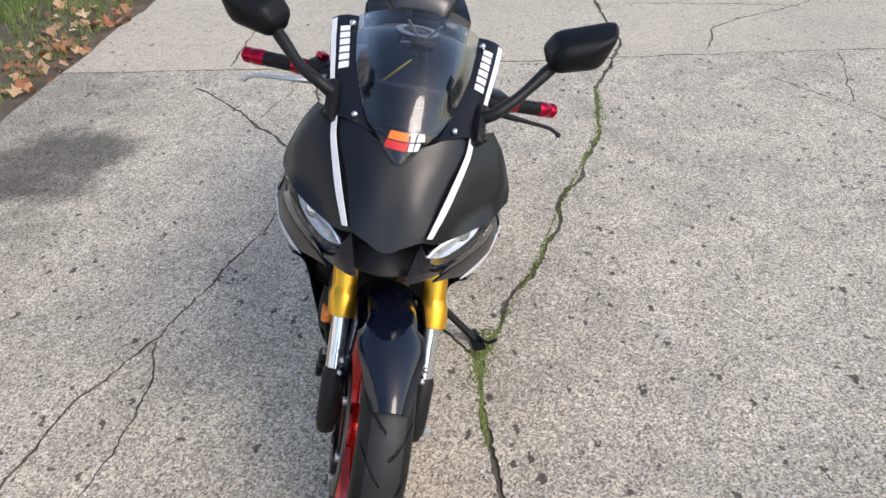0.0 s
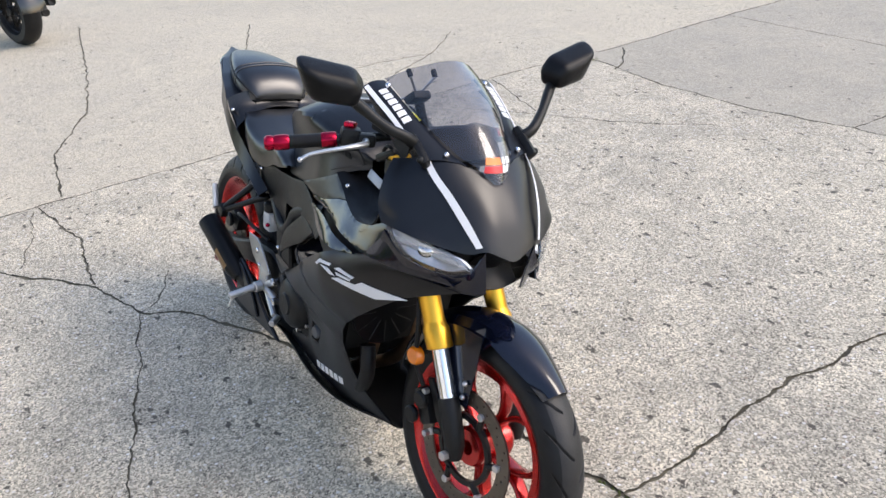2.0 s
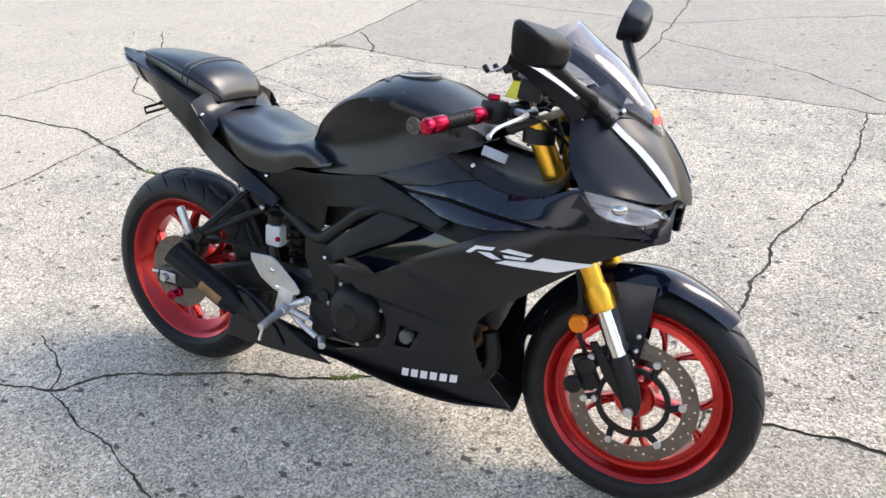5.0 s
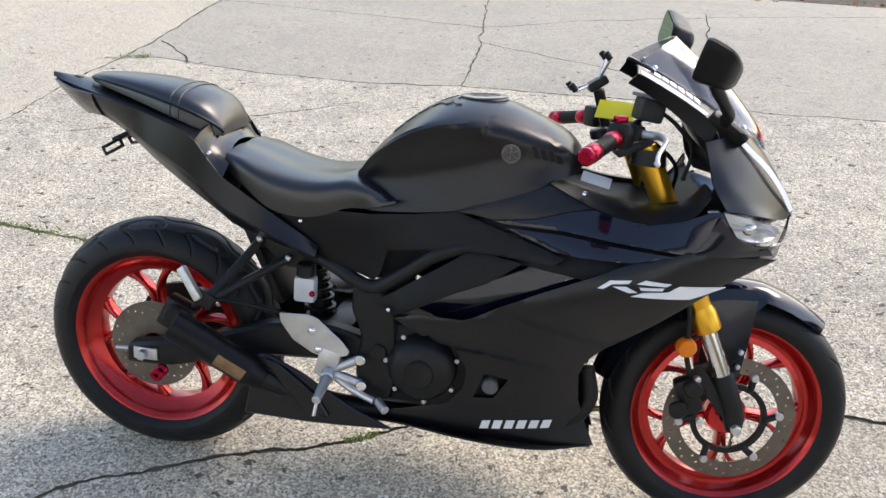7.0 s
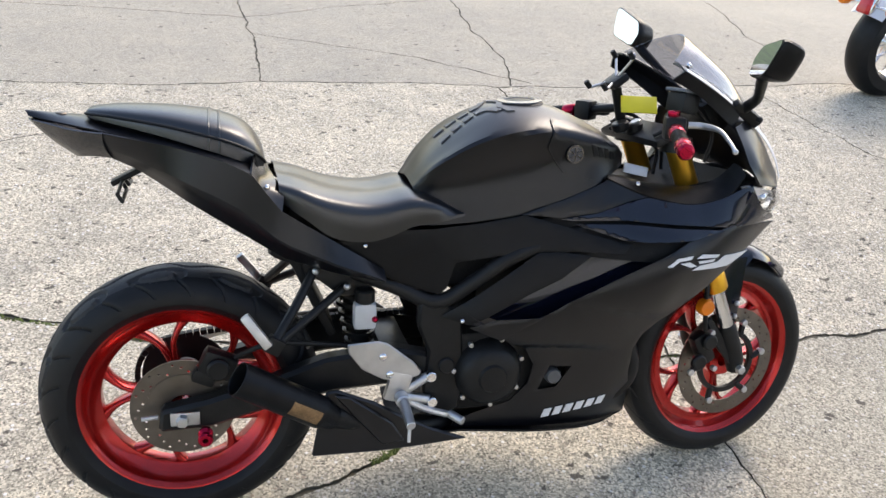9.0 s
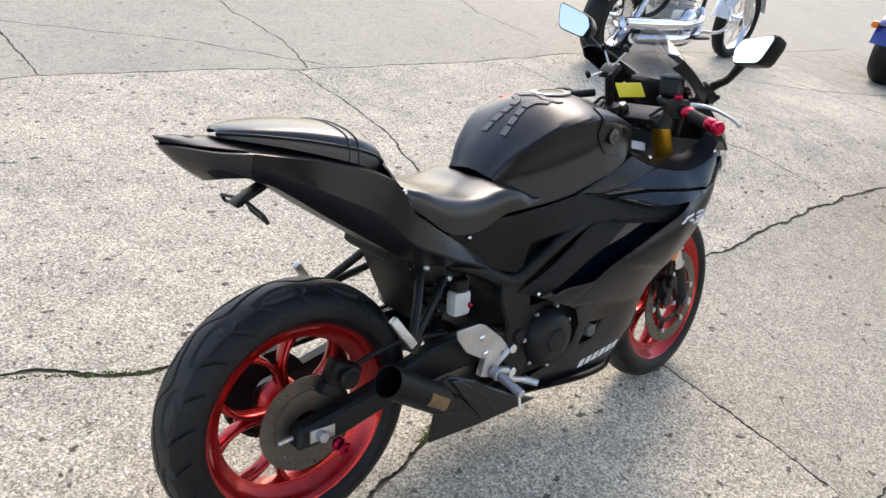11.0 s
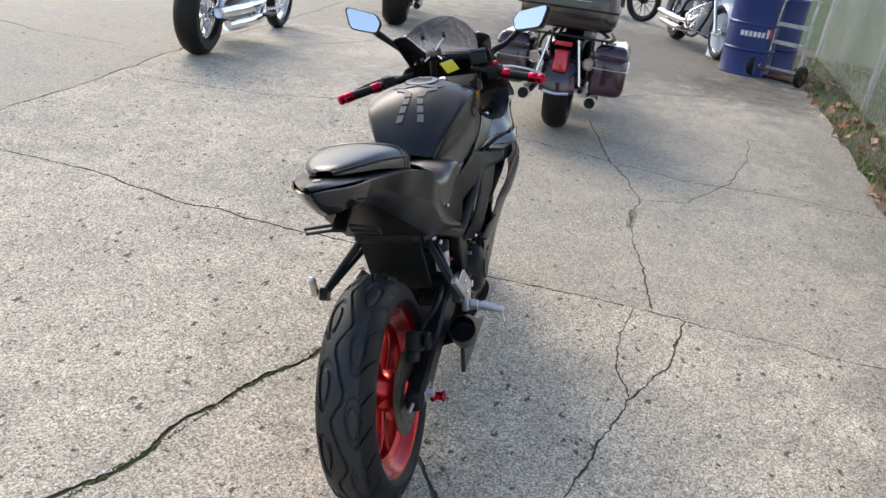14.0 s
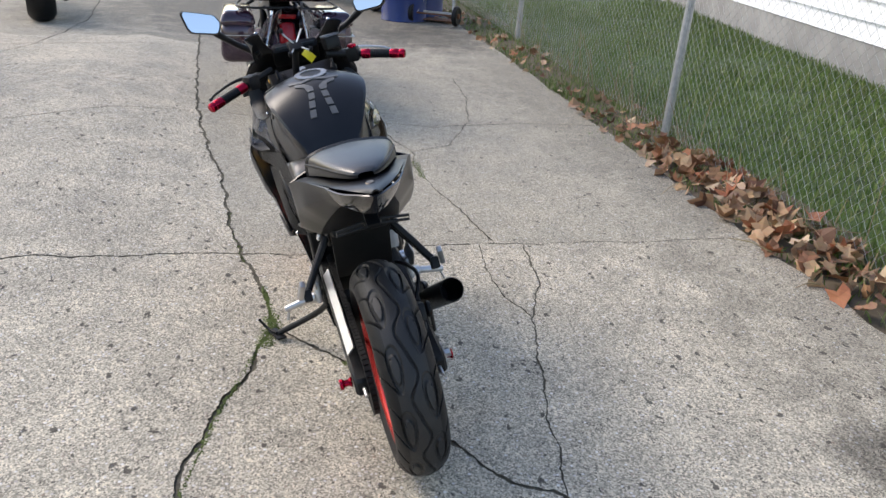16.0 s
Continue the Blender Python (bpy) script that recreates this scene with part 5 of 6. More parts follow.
# ---- foot rests ----
HEEL = [(.341, .459), (.408, .463), (.429, .456), (.488, .408), (.506, .386), (.501, .376), (.454, .362), (.418, .373), (.374, .398), (.344, .438)]
for s in (-1, 1):
    hp = part("heel_plate", prism(HEEL, s * .006, at=s * .152, bevel=.002), ALU, bike, "brushed alloy heel guard")
    for z, x in ((.427, .418), (.384, .434)):
        part("heel_bolt", ball((x, s * .160, z), .009, (1, .5, 1)), CHROME, hp)
    part("rest_bracket", join(rod((.465, s * .150, .335), (.53, s * .142, .368), .011), rod((.465, s * .150, .325), (.535, s * .142, .305), .011), block((.05, .02, .07), (.455, s * .15, .350), (0, 15, 0), .006)), ALU, hp)
    for p in ((.53, .368), (.535, .305)):
        part("bracket_bolt", rod((p[0], s * .138, p[1]), (p[0], s * .158, p[1]), .012, 14), CHROME, hp)
    part("foot_peg", join(rod((.46, s * .16, .330), (.462, s * .185, .327), .016), rod((.462, s * .185, .327), (.462, s * .262, .312), .012, r2=.010), rod((.462, s * .25, .314), (.458, s * .262, .275), .004)), ALU, hp, "knurled alloy foot peg")
    part("pedal", tube([(.475, s * .15, .315), (.515, s * .155, .293), (.568, s * .165, .278)], .008, 8), ALU, hp)
    part("pedal_toe", rod((.575, s * .155, .274), (.60, s * .185, .268), .010), ALU, hp)
    hg = part("pillion_rest_hanger", join(tube([(.275, s * .095, .605), (.235, s * .14, .548), (.190, s * .184, .490)], .0105, 10), tube([(.342, s * .098, .570), (.265, s * .145, .525), (.194, s * .184, .484)], .0095, 10), block((.035, .024, .035), (.187, s * .186, .482), (0, 30, 0), .005)), BLACK, bike, "black tubular pillion footrest hanger")
    part("pillion_peg", join(block((.020, .016, .082), (.152, s * .200, .520), (s * 10, -36, 0), .005)), ALU, hg, "folded alloy pillion peg")
    for p in ((.278, .612), (.345, .575)):
        part("hanger_bolt", ball((p[0], s * .112, p[1]), .008), ALU, hg)
for s in (-1, 1):
    part("subframe_plate", prism([(.245, .640), (.262, .585), (.285, .585), (.335, .545), (.36, .545), (.43, .575), (.42, .61), (.32, .65)], s * .012, at=s * .080, bevel=.003), BLACK, bike)
# plate bracket
pb = part("plate_bracket", block((.075, .034, .012), (-.088, 0, .796), (0, -28, 0), .004), MATTE2, bike, "black tail tidy plate bracket")
for s in (-1, 1):
    o = [(-.105, .022), (-.105, .088), (-.092, .092), (-.088, .022)]
    part("bracket_loop", tube([(-.10, s * .02, .785), (-.102, s * .088, .776), (-.094, s * .090, .762), (-.092, s * .02, .77), (-.10, s * .02, .785)], .004, 8, smooth=False), BLACK, pb)
# side stand: its foot rests on the ground
foot = BIKE.inverted() @ Vector((.739, .325, .012))
st = part("side_stand", join(tube([(.58, .12, .235), (.66, .17, .16), tuple(foot)], [.012, .011, .011], 10), block((.09, .035, .008), tuple(foot), (LEAN, 0, 20), .003)), BLACK, bike, "black side stand")
part("stand_tang", tube([tuple(foot + Vector((-.01, 0, .01))), tuple(foot + Vector((.03, .03, .02))), tuple(foot + Vector((.05, .05, .05)))], .005, 8), BLACK, st)


from mathutils.bvhtree import BVHTree


def tree_of(ob):
    return BVHTree.FromPolygons([tuple(v.co) for v in ob.data.vertices], [tuple(p.vertices) for p in ob.data.polygons])


def on_surface(tree, outline, origin, direction, lift, t, step=0.012):
    """A thin plate laid over a part; origin(u, v) is a start point outside it."""
    vs, fs = cut_panel(outline, (), step)
    bm = bmesh.new()
    bv = []
    for v in vs:
        hit, n, _, _ = tree.ray_cast(Vector(origin(v.x, v.y)), Vector(direction))
        bv.append(bm.verts.new(hit + (n if n.dot(Vector(direction)) < 0 else -n) * lift) if hit else None)
    for f in fs:
        if all(bv[i] for i in f):
            bm.faces.new([bv[i] for i in f])
    bmesh.ops.delete(bm, geom=[v for v in bm.verts if not v.link_faces], context="VERTS")
    bmesh.ops.recalc_face_normals(bm, faces=bm.faces)
    if sum(f.normal.dot(Vector(direction)) for f in bm.faces) > 0:
        bmesh.ops.reverse_faces(bm, faces=bm.faces)
    return shell(bm, t)


# ---- markings: plain bars and shapes ----
def both2(s, pts):
    return [(x, s * y) for x, y in pts]


def skin_mark(name, s, outline, material, parent, lift=.003):
    return skin_panel(name, s, outline, material, lift, t=.0015, parent=parent, relief=fair_relief)


for s in (-1, 1):
    fairs = [o for o in bike.children if o.name.startswith("side_fairing")]
    fp = fairs[0 if s < 0 else 1]
    for k in range(6):
        x = .812 + .0272 * k
        z = .243 + .0046 * k
        skin_mark("letter_bar", s, [(x - .002, z - .014), (x + .017, z - .011), (x + .022, z + .013), (x + .003, z + .010)], WHITE, fp)
    for o in ([(1.019, .641), (1.030, .641), (1.046, .653), (1.078, .655), (1.084, .662), (1.042, .660)],
              [(1.048, .648), (1.074, .649), (1.098, .637), (1.080, .636)],
              [(1.094, .655), (1.111, .663), (1.162, .657), (1.154, .651)],
              [(1.100, .648), (1.150, .648), (1.146, .642), (1.104, .642)],
              [(1.086, .628), (1.108, .637), (1.160, .639), (1.180, .652), (1.280, .643), (1.207, .620)]):
        skin_mark("model_mark", s, o, WHITE, fp)
    # white stripe on the nose, from mirror to intake
    st_ = [(1.252, .122, .945), (1.285, .118, .918), (1.325, .105, .886), (1.365, .088, .843), (1.398, .070, .796)]
    st2 = [(1.246, .131, .938), (1.278, .128, .911), (1.318, .116, .878), (1.357, .100, .836), (1.390, .080, .792)]
    nose = bpy.data.objects["nose_cowl"]
    part("white_stripe", strip(both(s, [(x + .004, y + .002, z + .002) for x, y, z in st_]), both(s, [(x + .004, y + .002, z + .002) for x, y, z in st2]), 20, 3, t=.0015), WHITE, nose)
    arm = [o for o in bike.children if o.name.startswith("screen_arm")][0 if s < 0 else 1]
    armtree = tree_of(arm)
    part("white_stripe", on_surface(armtree, both2(s, [(1.190, .141), (1.185, .149), (1.10, .164), (1.05, .170), (1.05, .161), (1.10, .155)]), lambda u, v: (u, v, 1.4), (0, 0, -1), .002, .0015), WHITE, arm)
    for k in range(6):
        u = 1.172 - .0165 * k
        v = .128 + .0022 * k
        part("letter_bar", on_surface(armtree, both2(s, [(u, v - .008), (u - .012, v - .007), (u - .012, v + .011), (u, v + .010)]), lambda u, v: (u, v, 1.4), (0, 0, -1), .002, .0015), WHITE, arm)
    for p in ((1.268, .092, .953), (1.075, .128, 1.056)):
        part("cowl_screw", ball((p[0] + .003, s * p[1], p[2] + .002), .0065), CHROME, nose)
    for p in ((.975, .157, .803), (.59, .165, .503), (.378, .134, .672)):
        part("panel_screw", ball((p[0], s * p[1], p[2]), .006), CHROME, bike)
    tk = bpy.data.objects["fuel_tank"]
    emb = part("tank_emblem", lathe([(.0165, -.003), (.0190, -.003), (.0200, 0), (.0165, .001)], 32, (.820, s * .1555, .869), closed=True), STEEL, tk, "round silver emblem on black")
    part("emblem_face", lathe([(0, -.002), (.017, -.002), (.017, .002), (0, .002)], 24, (.820, s * .1555, .869)), GLOSS, emb)
    for k in range(6):
        a = radians(30 + 60 * k)
        part("emblem_bar", rod((.820, s * .158, .869), (.820 + .0145 * math.cos(a), s * .158, .869 + .0145 * math.sin(a)), .0013, 6), STEEL, emb)
# sticker at the foot of the screen
screentree = tree_of(ws)
for o, mt, nm in (([(-.026, .942), (.012, .942), (.010, .955), (-.022, .955)], ORSTICK, "sticker"), ([(-.030, .927), (.010, .927), (.012, .940), (-.027, .940)], REDSTICK, "sticker"),
                  ([(.014, .942), (.022, .942), (.024, .955), (.016, .955)], WHITE, "sticker_letter"), ([(.025, .942), (.040, .942), (.038, .954), (.028, .955)], WHITE, "sticker_letter"),
                  ([(.012, .927), (.020, .927), (.022, .940), (.014, .940)], WHITE, "sticker_letter"), ([(.022, .927), (.030, .927), (.033, .940), (.025, .940)], WHITE, "sticker_letter")):
    part(nm, on_surface(screentree, o, lambda u, v: (1.8, u, v), (-1, 0, 0), .0015, .001), mt, ws)
cap = part("fuel_cap", lathe([(0, .004), (.040, .004), (.044, .002), (.050, .002), (.054, -.002), (.054, -.006), (0, -.006)], 40, (0, 0, 0), axis="z"), BLACK, bike, "black round fuel cap with rim paled for glare")
cap.matrix_local = pose(.742, 0, .957, 0, -3, 0)
# the ring's grey is lightened to hold the glare seen on the cap
rg = part("cap_ring", lathe([(.034, .0055), (.051, .0045), (.051, .002), (.034, .003)], 40, (0, 0, 0), closed=True, axis="z"), mat("glare_grey", (0.20, 0.205, 0.215), 0.25), cap, "grey ring paled for the glare on the cap")
TANKTREE = tree_of(bpy.data.objects["fuel_tank"])
for s in (-1, 1):
    side = on_surface(TANKTREE, [(.770, .945), (.83, .938), (.895, .915), (.945, .880), (.952, .858), (.929, .843), (.871, .812), (.80, .828), (.757, .882)],
                   lambda u, v: (u, s * .65, v + .15), (0, -s, -.30), .0035, .005)
    sp = part("tank_side_panel", side, MATTE, bpy.data.objects["fuel_tank"], "", 30)
    for k in range(4):
        o = [(.858 + .017 * k, .890 - .004 * k), (.868 + .017 * k, .888 - .004 * k), (.880 + .015 * k, .866 - .002 * k), (.868 + .015 * k, .866 - .002 * k)]
        part("tank_vent", on_surface(TANKTREE, o, lambda u, v: (u, s * .65, v + .15), (0, -s, -.30), .005, .002, .03), DARKIN, sp)
    for k in range(3):
        x0, y0 = .556 + .026 * k, s * (.033 - .005 * k)
        o = [(x0, y0 - .0095), (x0 + .020, y0 - .0095 - s * .003), (x0 + .020, y0 + .0095 - s * .003), (x0, y0 + .0095)]
        part("tank_pad_rib", on_surface(TANKTREE, o, lambda u, v: (u, v, 1.4), (0, 0, -1), .003, .003, .01), GREYDECAL, bpy.data.objects["fuel_tank"])
    for o in ([(.634, .010), (.650, .010), (.668, .030), (.682, .062), (.668, .062), (.655, .036), (.634, .030)],
              [(.688, .0), (.700, .0), (.690, .040), (.704, .080), (.690, .076), (.677, .040)]):
        part("tank_pad_wing", on_surface(TANKTREE, [(u, s * v) for u, v in o], lambda u, v: (u, v, 1.4), (0, 0, -1), .003, .003, .01), GREYDECAL, bpy.data.objects["fuel_tank"])


# ---- border: earth, leaf litter, weeds, fence, lawn, house ----
def fence_y(x):
    return -2.30 - 0.094 * x


def edge_y(x):
    return float(np.interp(x, [p[0] for p in EDGE_R], [p[1] for p in EDGE_R]))


def island_mat(name, colors, rough=0.8, trans=0.0):
    """Colours picked per piece."""
    m = bpy.data.materials.new(name)
    m.use_nodes = True
    nt = m.node_tree
    b = nt.nodes["Principled BSDF"]
    b.inputs["Roughness"].default_value = rough
    g = nt.nodes.new("ShaderNodeNewGeometry")
    r = nt.nodes.new("ShaderNodeValToRGB")
    r.color_ramp.interpolation = "LINEAR"
    while len(r.color_ramp.elements) < len(colors):
        r.color_ramp.elements.new(0.5)
    for i, (e, c) in enumerate(zip(r.color_ramp.elements, colors)):
        e.position = i / (len(colors) - 1)
        e.color = (*c, 1)
    nt.links.new(g.outputs["Random Per Island"], r.inputs[0])
    n = nt.nodes.new("ShaderNodeTexNoise")
    n.inputs["Scale"].default_value = 45.0
    mx = nt.nodes.new("ShaderNodeMix")
    mx.data_type = "RGBA"
    mx.blend_type = "MULTIPLY"
    mx.inputs[0].default_value = 0.35
    nt.links.new(r.outputs[0], mx.inputs[6])
    nt.links.new(n.outputs["Color"], mx.inputs[7])
    nt.links.new(mx.outputs[2], b.inputs["Base Color"])
    return m


LEAF = island_mat("dry_leaf", [(0.14, 0.06, 0.03), (0.42, 0.22, 0.10), (0.60, 0.40, 0.22), (0.26, 0.11, 0.05), (0.70, 0.52, 0.33), (0.48, 0.17, 0.07), (0.20, 0.10, 0.06)], 0.7)
GRASS = island_mat("grass_blade", [(0.11, 0.19, 0.03), (0.18, 0.27, 0.055), (0.145, 0.235, 0.04), (0.28, 0.30, 0.11), (0.13, 0.21, 0.04)], 0.6)
STRAW = island_mat("dry_stem", [(0.40, 0.32, 0.18), (0.28, 0.20, 0.10), (0.50, 0.42, 0.26)], 0.8)
GALV = mat("galvanised_steel", (0.42, 0.43, 0.44), 0.45, metal=0.7, var=0.2, bump=0.2, bscale=150)


def raw(name, verts, faces, material, label, category, kind="stuff"):
    me = bpy.data.meshes.new(name)
    me.from_pydata(verts, [], faces)
    me.materials.append(material)
    me.update()
    return tagged(new(name, me), label, category, kind=kind)


def blades(areas, rnd):
    """Grass: bent two-segment blades, thick where density says."""
    V, F = [], []
    for x0, x1, ylo, yhi, n, hmin, hmax in areas:
        for _ in range(n):
            x = rnd.uniform(x0, x1)
            lo, hi = ylo(x), yhi(x)
            y = rnd.uniform(lo, hi)
            if noise.noise((x * 1.3, y * 1.3, 3)) < -0.35 and rnd.random() < 0.6:
                continue
            h = rnd.uniform(hmin, hmax) * (0.8 + 0.5 * noise.noise((x * 0.8, y * 0.8, 7)))
            a = rnd.uniform(0, 6.283)
            w = rnd.uniform(0.003, 0.006)
            dx, dy = math.cos(a) * w, math.sin(a) * w
            l = rnd.uniform(0.1, 0.7) * h
            b = rnd.uniform(0, 6.283)
            mx, my = x + math.cos(b) * l * 0.4, y + math.sin(b) * l * 0.4
            k = len(V)
            z = -0.035
            V += [(x - dx, y - dy, z), (x + dx, y + dy, z), (mx + dx * 0.7, my + dy * 0.7, z + h * 0.6), (mx - dx * 0.7, my - dy * 0.7, z + h * 0.6), (x + math.cos(b) * l, y + math.sin(b) * l, z + h)]
            F += [(k, k + 1, k + 2, k + 3), (k + 3, k + 2, k + 4)]
    return V, F


rnd = random.Random(11)
V, F = blades([
    (-1.5, 11.0, lambda x: -7.2 - 0.2 * x, lambda x: fence_y(x) + 0.05, 64000, 0.05, 0.11),
    (-1.0, 11.0, lambda x: fence_y(x) - 0.15, lambda x: edge_y(x) - 0.02, 9000, 0.03, 0.12),
    (-7.0, -1.0, lambda x: -3.4, lambda x: edge_y(x) - 0.12, 9000, 0.05, 0.12),
    (-7.0, 11.0, lambda x: 6.7, lambda x: 8.5, 2500, 0.03, 0.07),
], rnd)
for cx, cy, r, n in ((0.82, 0.35, 0.05, 160), (0.74, 0.37, 0.04, 90), (2.42, 0.46, 0.12, 60), (-1.75, 3.15, 0.10, 60), (-0.95, 0.95, 0.10, 40), (3.0, -2.15, 0.25, 200), (4.6, -2.4, 0.3, 220), (6.2, -2.55, 0.3, 200)):
    v2, f2 = blades([(cx - r, cx + r, lambda x: cy - r * 0.5, lambda x: cy + r * 0.5, n, 0.035, 0.07)], rnd)
    k = len(V)
    V += v2
    F += [tuple(i + k for i in f) for f in f2]
raw("grass", V, F, GRASS, "short green lawn grass behind the fence", "grass")


def leaf_outline(r, rnd):
    """A lobed leaf blade, as points round its middle."""
    out = []
    for i in range(10):
        a = 2 * math.pi * i / 10
        k = (1.0 if i % 2 == 0 else 0.72) * rnd.uniform(0.65, 1.1)
        if i == 5:
            k = 0.35
        out.append((r * k * math.cos(a), r * k * math.sin(a)))
    return out


def litter(spots, rnd):
    V, F = [], []
    for x, y, z, r in spots:
        m = Matrix.Translation((x, y, z)) @ Euler((rnd.gauss(0, 0.65), rnd.gauss(0, 0.65), rnd.uniform(0, 6.283))).to_matrix().to_4x4()
        c1, c2 = rnd.uniform(3, 14), rnd.uniform(-6, 10)
        k = len(V)
        V.append(tuple(m @ Vector((0, 0, 0))))
        o = leaf_outline(r, rnd)
        for u, v in o:
            V.append(tuple(m @ Vector((u, v, c1 * u * u + c2 * v * v))))
        for i in range(10):
            F.append((k, k + 1 + i, k + 1 + (i + 1) % 10))
    return V, F


spots = []
for _ in range(1500):
    x = rnd.uniform(-1.0, 9.5)
    t = min(1.0, max(0.0, rnd.gauss(0.42, 0.28)))
    dens = (0.13 + 0.75 * math.exp(-((x - 1.5) / 1.3) ** 2)) * (0.5 + 0.9 * max(0.0, 0.35 + noise.noise((x * 1.7, 2.0, 0))))
    if rnd.random() > dens:
        continue
    y = edge_y(x) + 0.03 + (fence_y(x) - 0.12 - edge_y(x)) * t
    heap = 0.07 * math.exp(-((x - 1.7) / 1.2) ** 2) * math.sin(math.pi * t)
    spots.append((x, y, 0.0 + rnd.uniform(0.0, 0.03) + heap * rnd.random(), rnd.uniform(0.03, 0.062) + 0.02 * math.exp(-((x - 1.5) / 1.3) ** 2)))
for _ in range(420):
    x = rnd.uniform(-7.0, -1.2)
    y = edge_y(x) - abs(rnd.gauss(0.25, 0.3))
    spots.append((x, y, rnd.uniform(0.0, 0.03), rnd.uniform(0.025, 0.055)))
for _ in range(160):
    x = rnd.uniform(2.5, 9.0)
    spots.append((x, 6.35 + rnd.gauss(0.25, 0.25), 0.012, rnd.uniform(0.025, 0.05)))
for _ in range(26):
    spots.append((rnd.uniform(8.2, 9.0), rnd.uniform(-2.75, -2.45), 0.012, rnd.uniform(0.03, 0.05)))
V, F = litter(spots, rnd)
raw("leaf_litter", V, F, LEAF, "brown fallen maple leaves drifted along the fence", "leaves")
# bare earth along the edge
rows = []
for i in range(121):
    x = -16 + 28 * i / 120
    a, b = edge_y(x), fence_y(x) - 0.25 if x > -1.5 else edge_y(x) - 0.9
    rows.append([(x, a + 0.05 + (b - a - 0.05) * k / 8, -0.025 + 0.035 * math.sin(math.pi * k / 8) * (0.6 + 0.8 * noise.noise((x * 3, k * 0.6, 1)))) for k in range(9)])
solid("earth_border", grid(rows), EARTH, "strip of bare earth beside the concrete", "earth", kind="structure")
rows = [[(-16 + 34 * i / 90, 6.36 + 1.6 * k / 6, -0.03 + 0.05 * math.sin(math.pi * k / 6) * (0.7 + 0.8 * noise.noise((i * 0.9, k * 0.7, 4)))) for k in range(7)] for i in range(91)]
solid("earth_border", grid(rows), EARTH, "dark strip of earth at the far edge of the drive", "earth", kind="structure")
# dry stems and twigs
V, F = [], []
bmw = None
for _ in range(46):
    x = rnd.uniform(0.6, 7.0)
    y = fence_y(x) + rnd.uniform(-0.1, 0.3)
    h = rnd.uniform(0.15, 0.55)
    lx, ly = rnd.gauss(0, 0.25), rnd.gauss(0.08, 0.15)
    p = [(x, y, -0.03), (x + lx * 0.4 * h, y + ly * 0.4 * h, h * 0.5), (x + lx * h * 1.4, y + ly * h * 1.4, h)]
    tw = tube(p, [0.003, 0.0025, 0.0012], 5)
    bmw = tw if bmw is None else join(bmw, tw)
for _ in range(16):
    x = rnd.uniform(0.6, 4.0)
    y = edge_y(x) + rnd.uniform(-0.35, 0.06)
    a = rnd.uniform(0, 6.28)
    l = rnd.uniform(0.15, 0.4)
    tw = tube([(x, y, 0.02), (x + math.cos(a) * l * 0.5, y + math.sin(a) * l * 0.5, 0.04), (x + math.cos(a) * l, y + math.sin(a) * l, 0.03)], [0.004, 0.003, 0.002], 5)
    bmw = join(bmw, tw)
solid("dry_stems", bmw, STRAW, "dry weed stems and twigs at the fence foot", "weeds", kind="stuff")
# moss in the wide cracks
V, F = [], []
def moss_run(line, width, n, rnd, V, F):
    q = straight_line(line, 200)
    for _ in range(n):
        c = q[rnd.randrange(200)]
        x, y = c[0] + rnd.gauss(0, width * 0.6), c[1] + rnd.gauss(0, width * 0.6)
        r = rnd.uniform(0.005, 0.011)
        k = len(V)
        hh = rnd.uniform(0.002, 0.006)
        V += [(x, y, hh)] + [(x + r * rnd.uniform(0.7, 1.2) * math.cos(a), y + r * rnd.uniform(0.7, 1.2) * math.sin(a), -0.006) for a in [math.pi / 3 * j for j in range(6)]]
        F += [(k, k + 1 + j, k + 1 + (j + 1) % 6) for j in range(6)]


moss_run([(0.90, 0.33), (0.80, 0.34), (0.68, 0.38)], 0.028, 700, rnd, V, F)
moss_run([(1.15, 0.34), (0.85, 0.33)], 0.010, 160, rnd, V, F)
moss_run([(0.72, 0.38), (0.36, 0.52), (-0.16, 0.69), (-0.83, 0.93)], 0.009, 420, rnd, V, F)
moss_run([(-0.7, 0.9), (-1.0, 0.95), (-1.3, 0.98)], 0.016, 200, rnd, V, F)
moss_run([(1.42, 0.40), (1.6, 0.43), (2.5, 0.47), (3.4, 0.55), (4.6, 0.58)], 0.016, 1100, rnd, V, F)
moss_run([(2.7, -0.67), (2.4, -0.64)], 0.020, 150, rnd, V, F)
moss_run([(0.45, 0.08), (0.52, 0.12)], 0.012, 60, rnd, V, F)
moss_run([(-1.92, 3.05), (-1.66, 3.2)], 0.022, 140, rnd, V, F)
raw("moss", V, F, MOSS, "green moss growing in the concrete cracks", "moss")


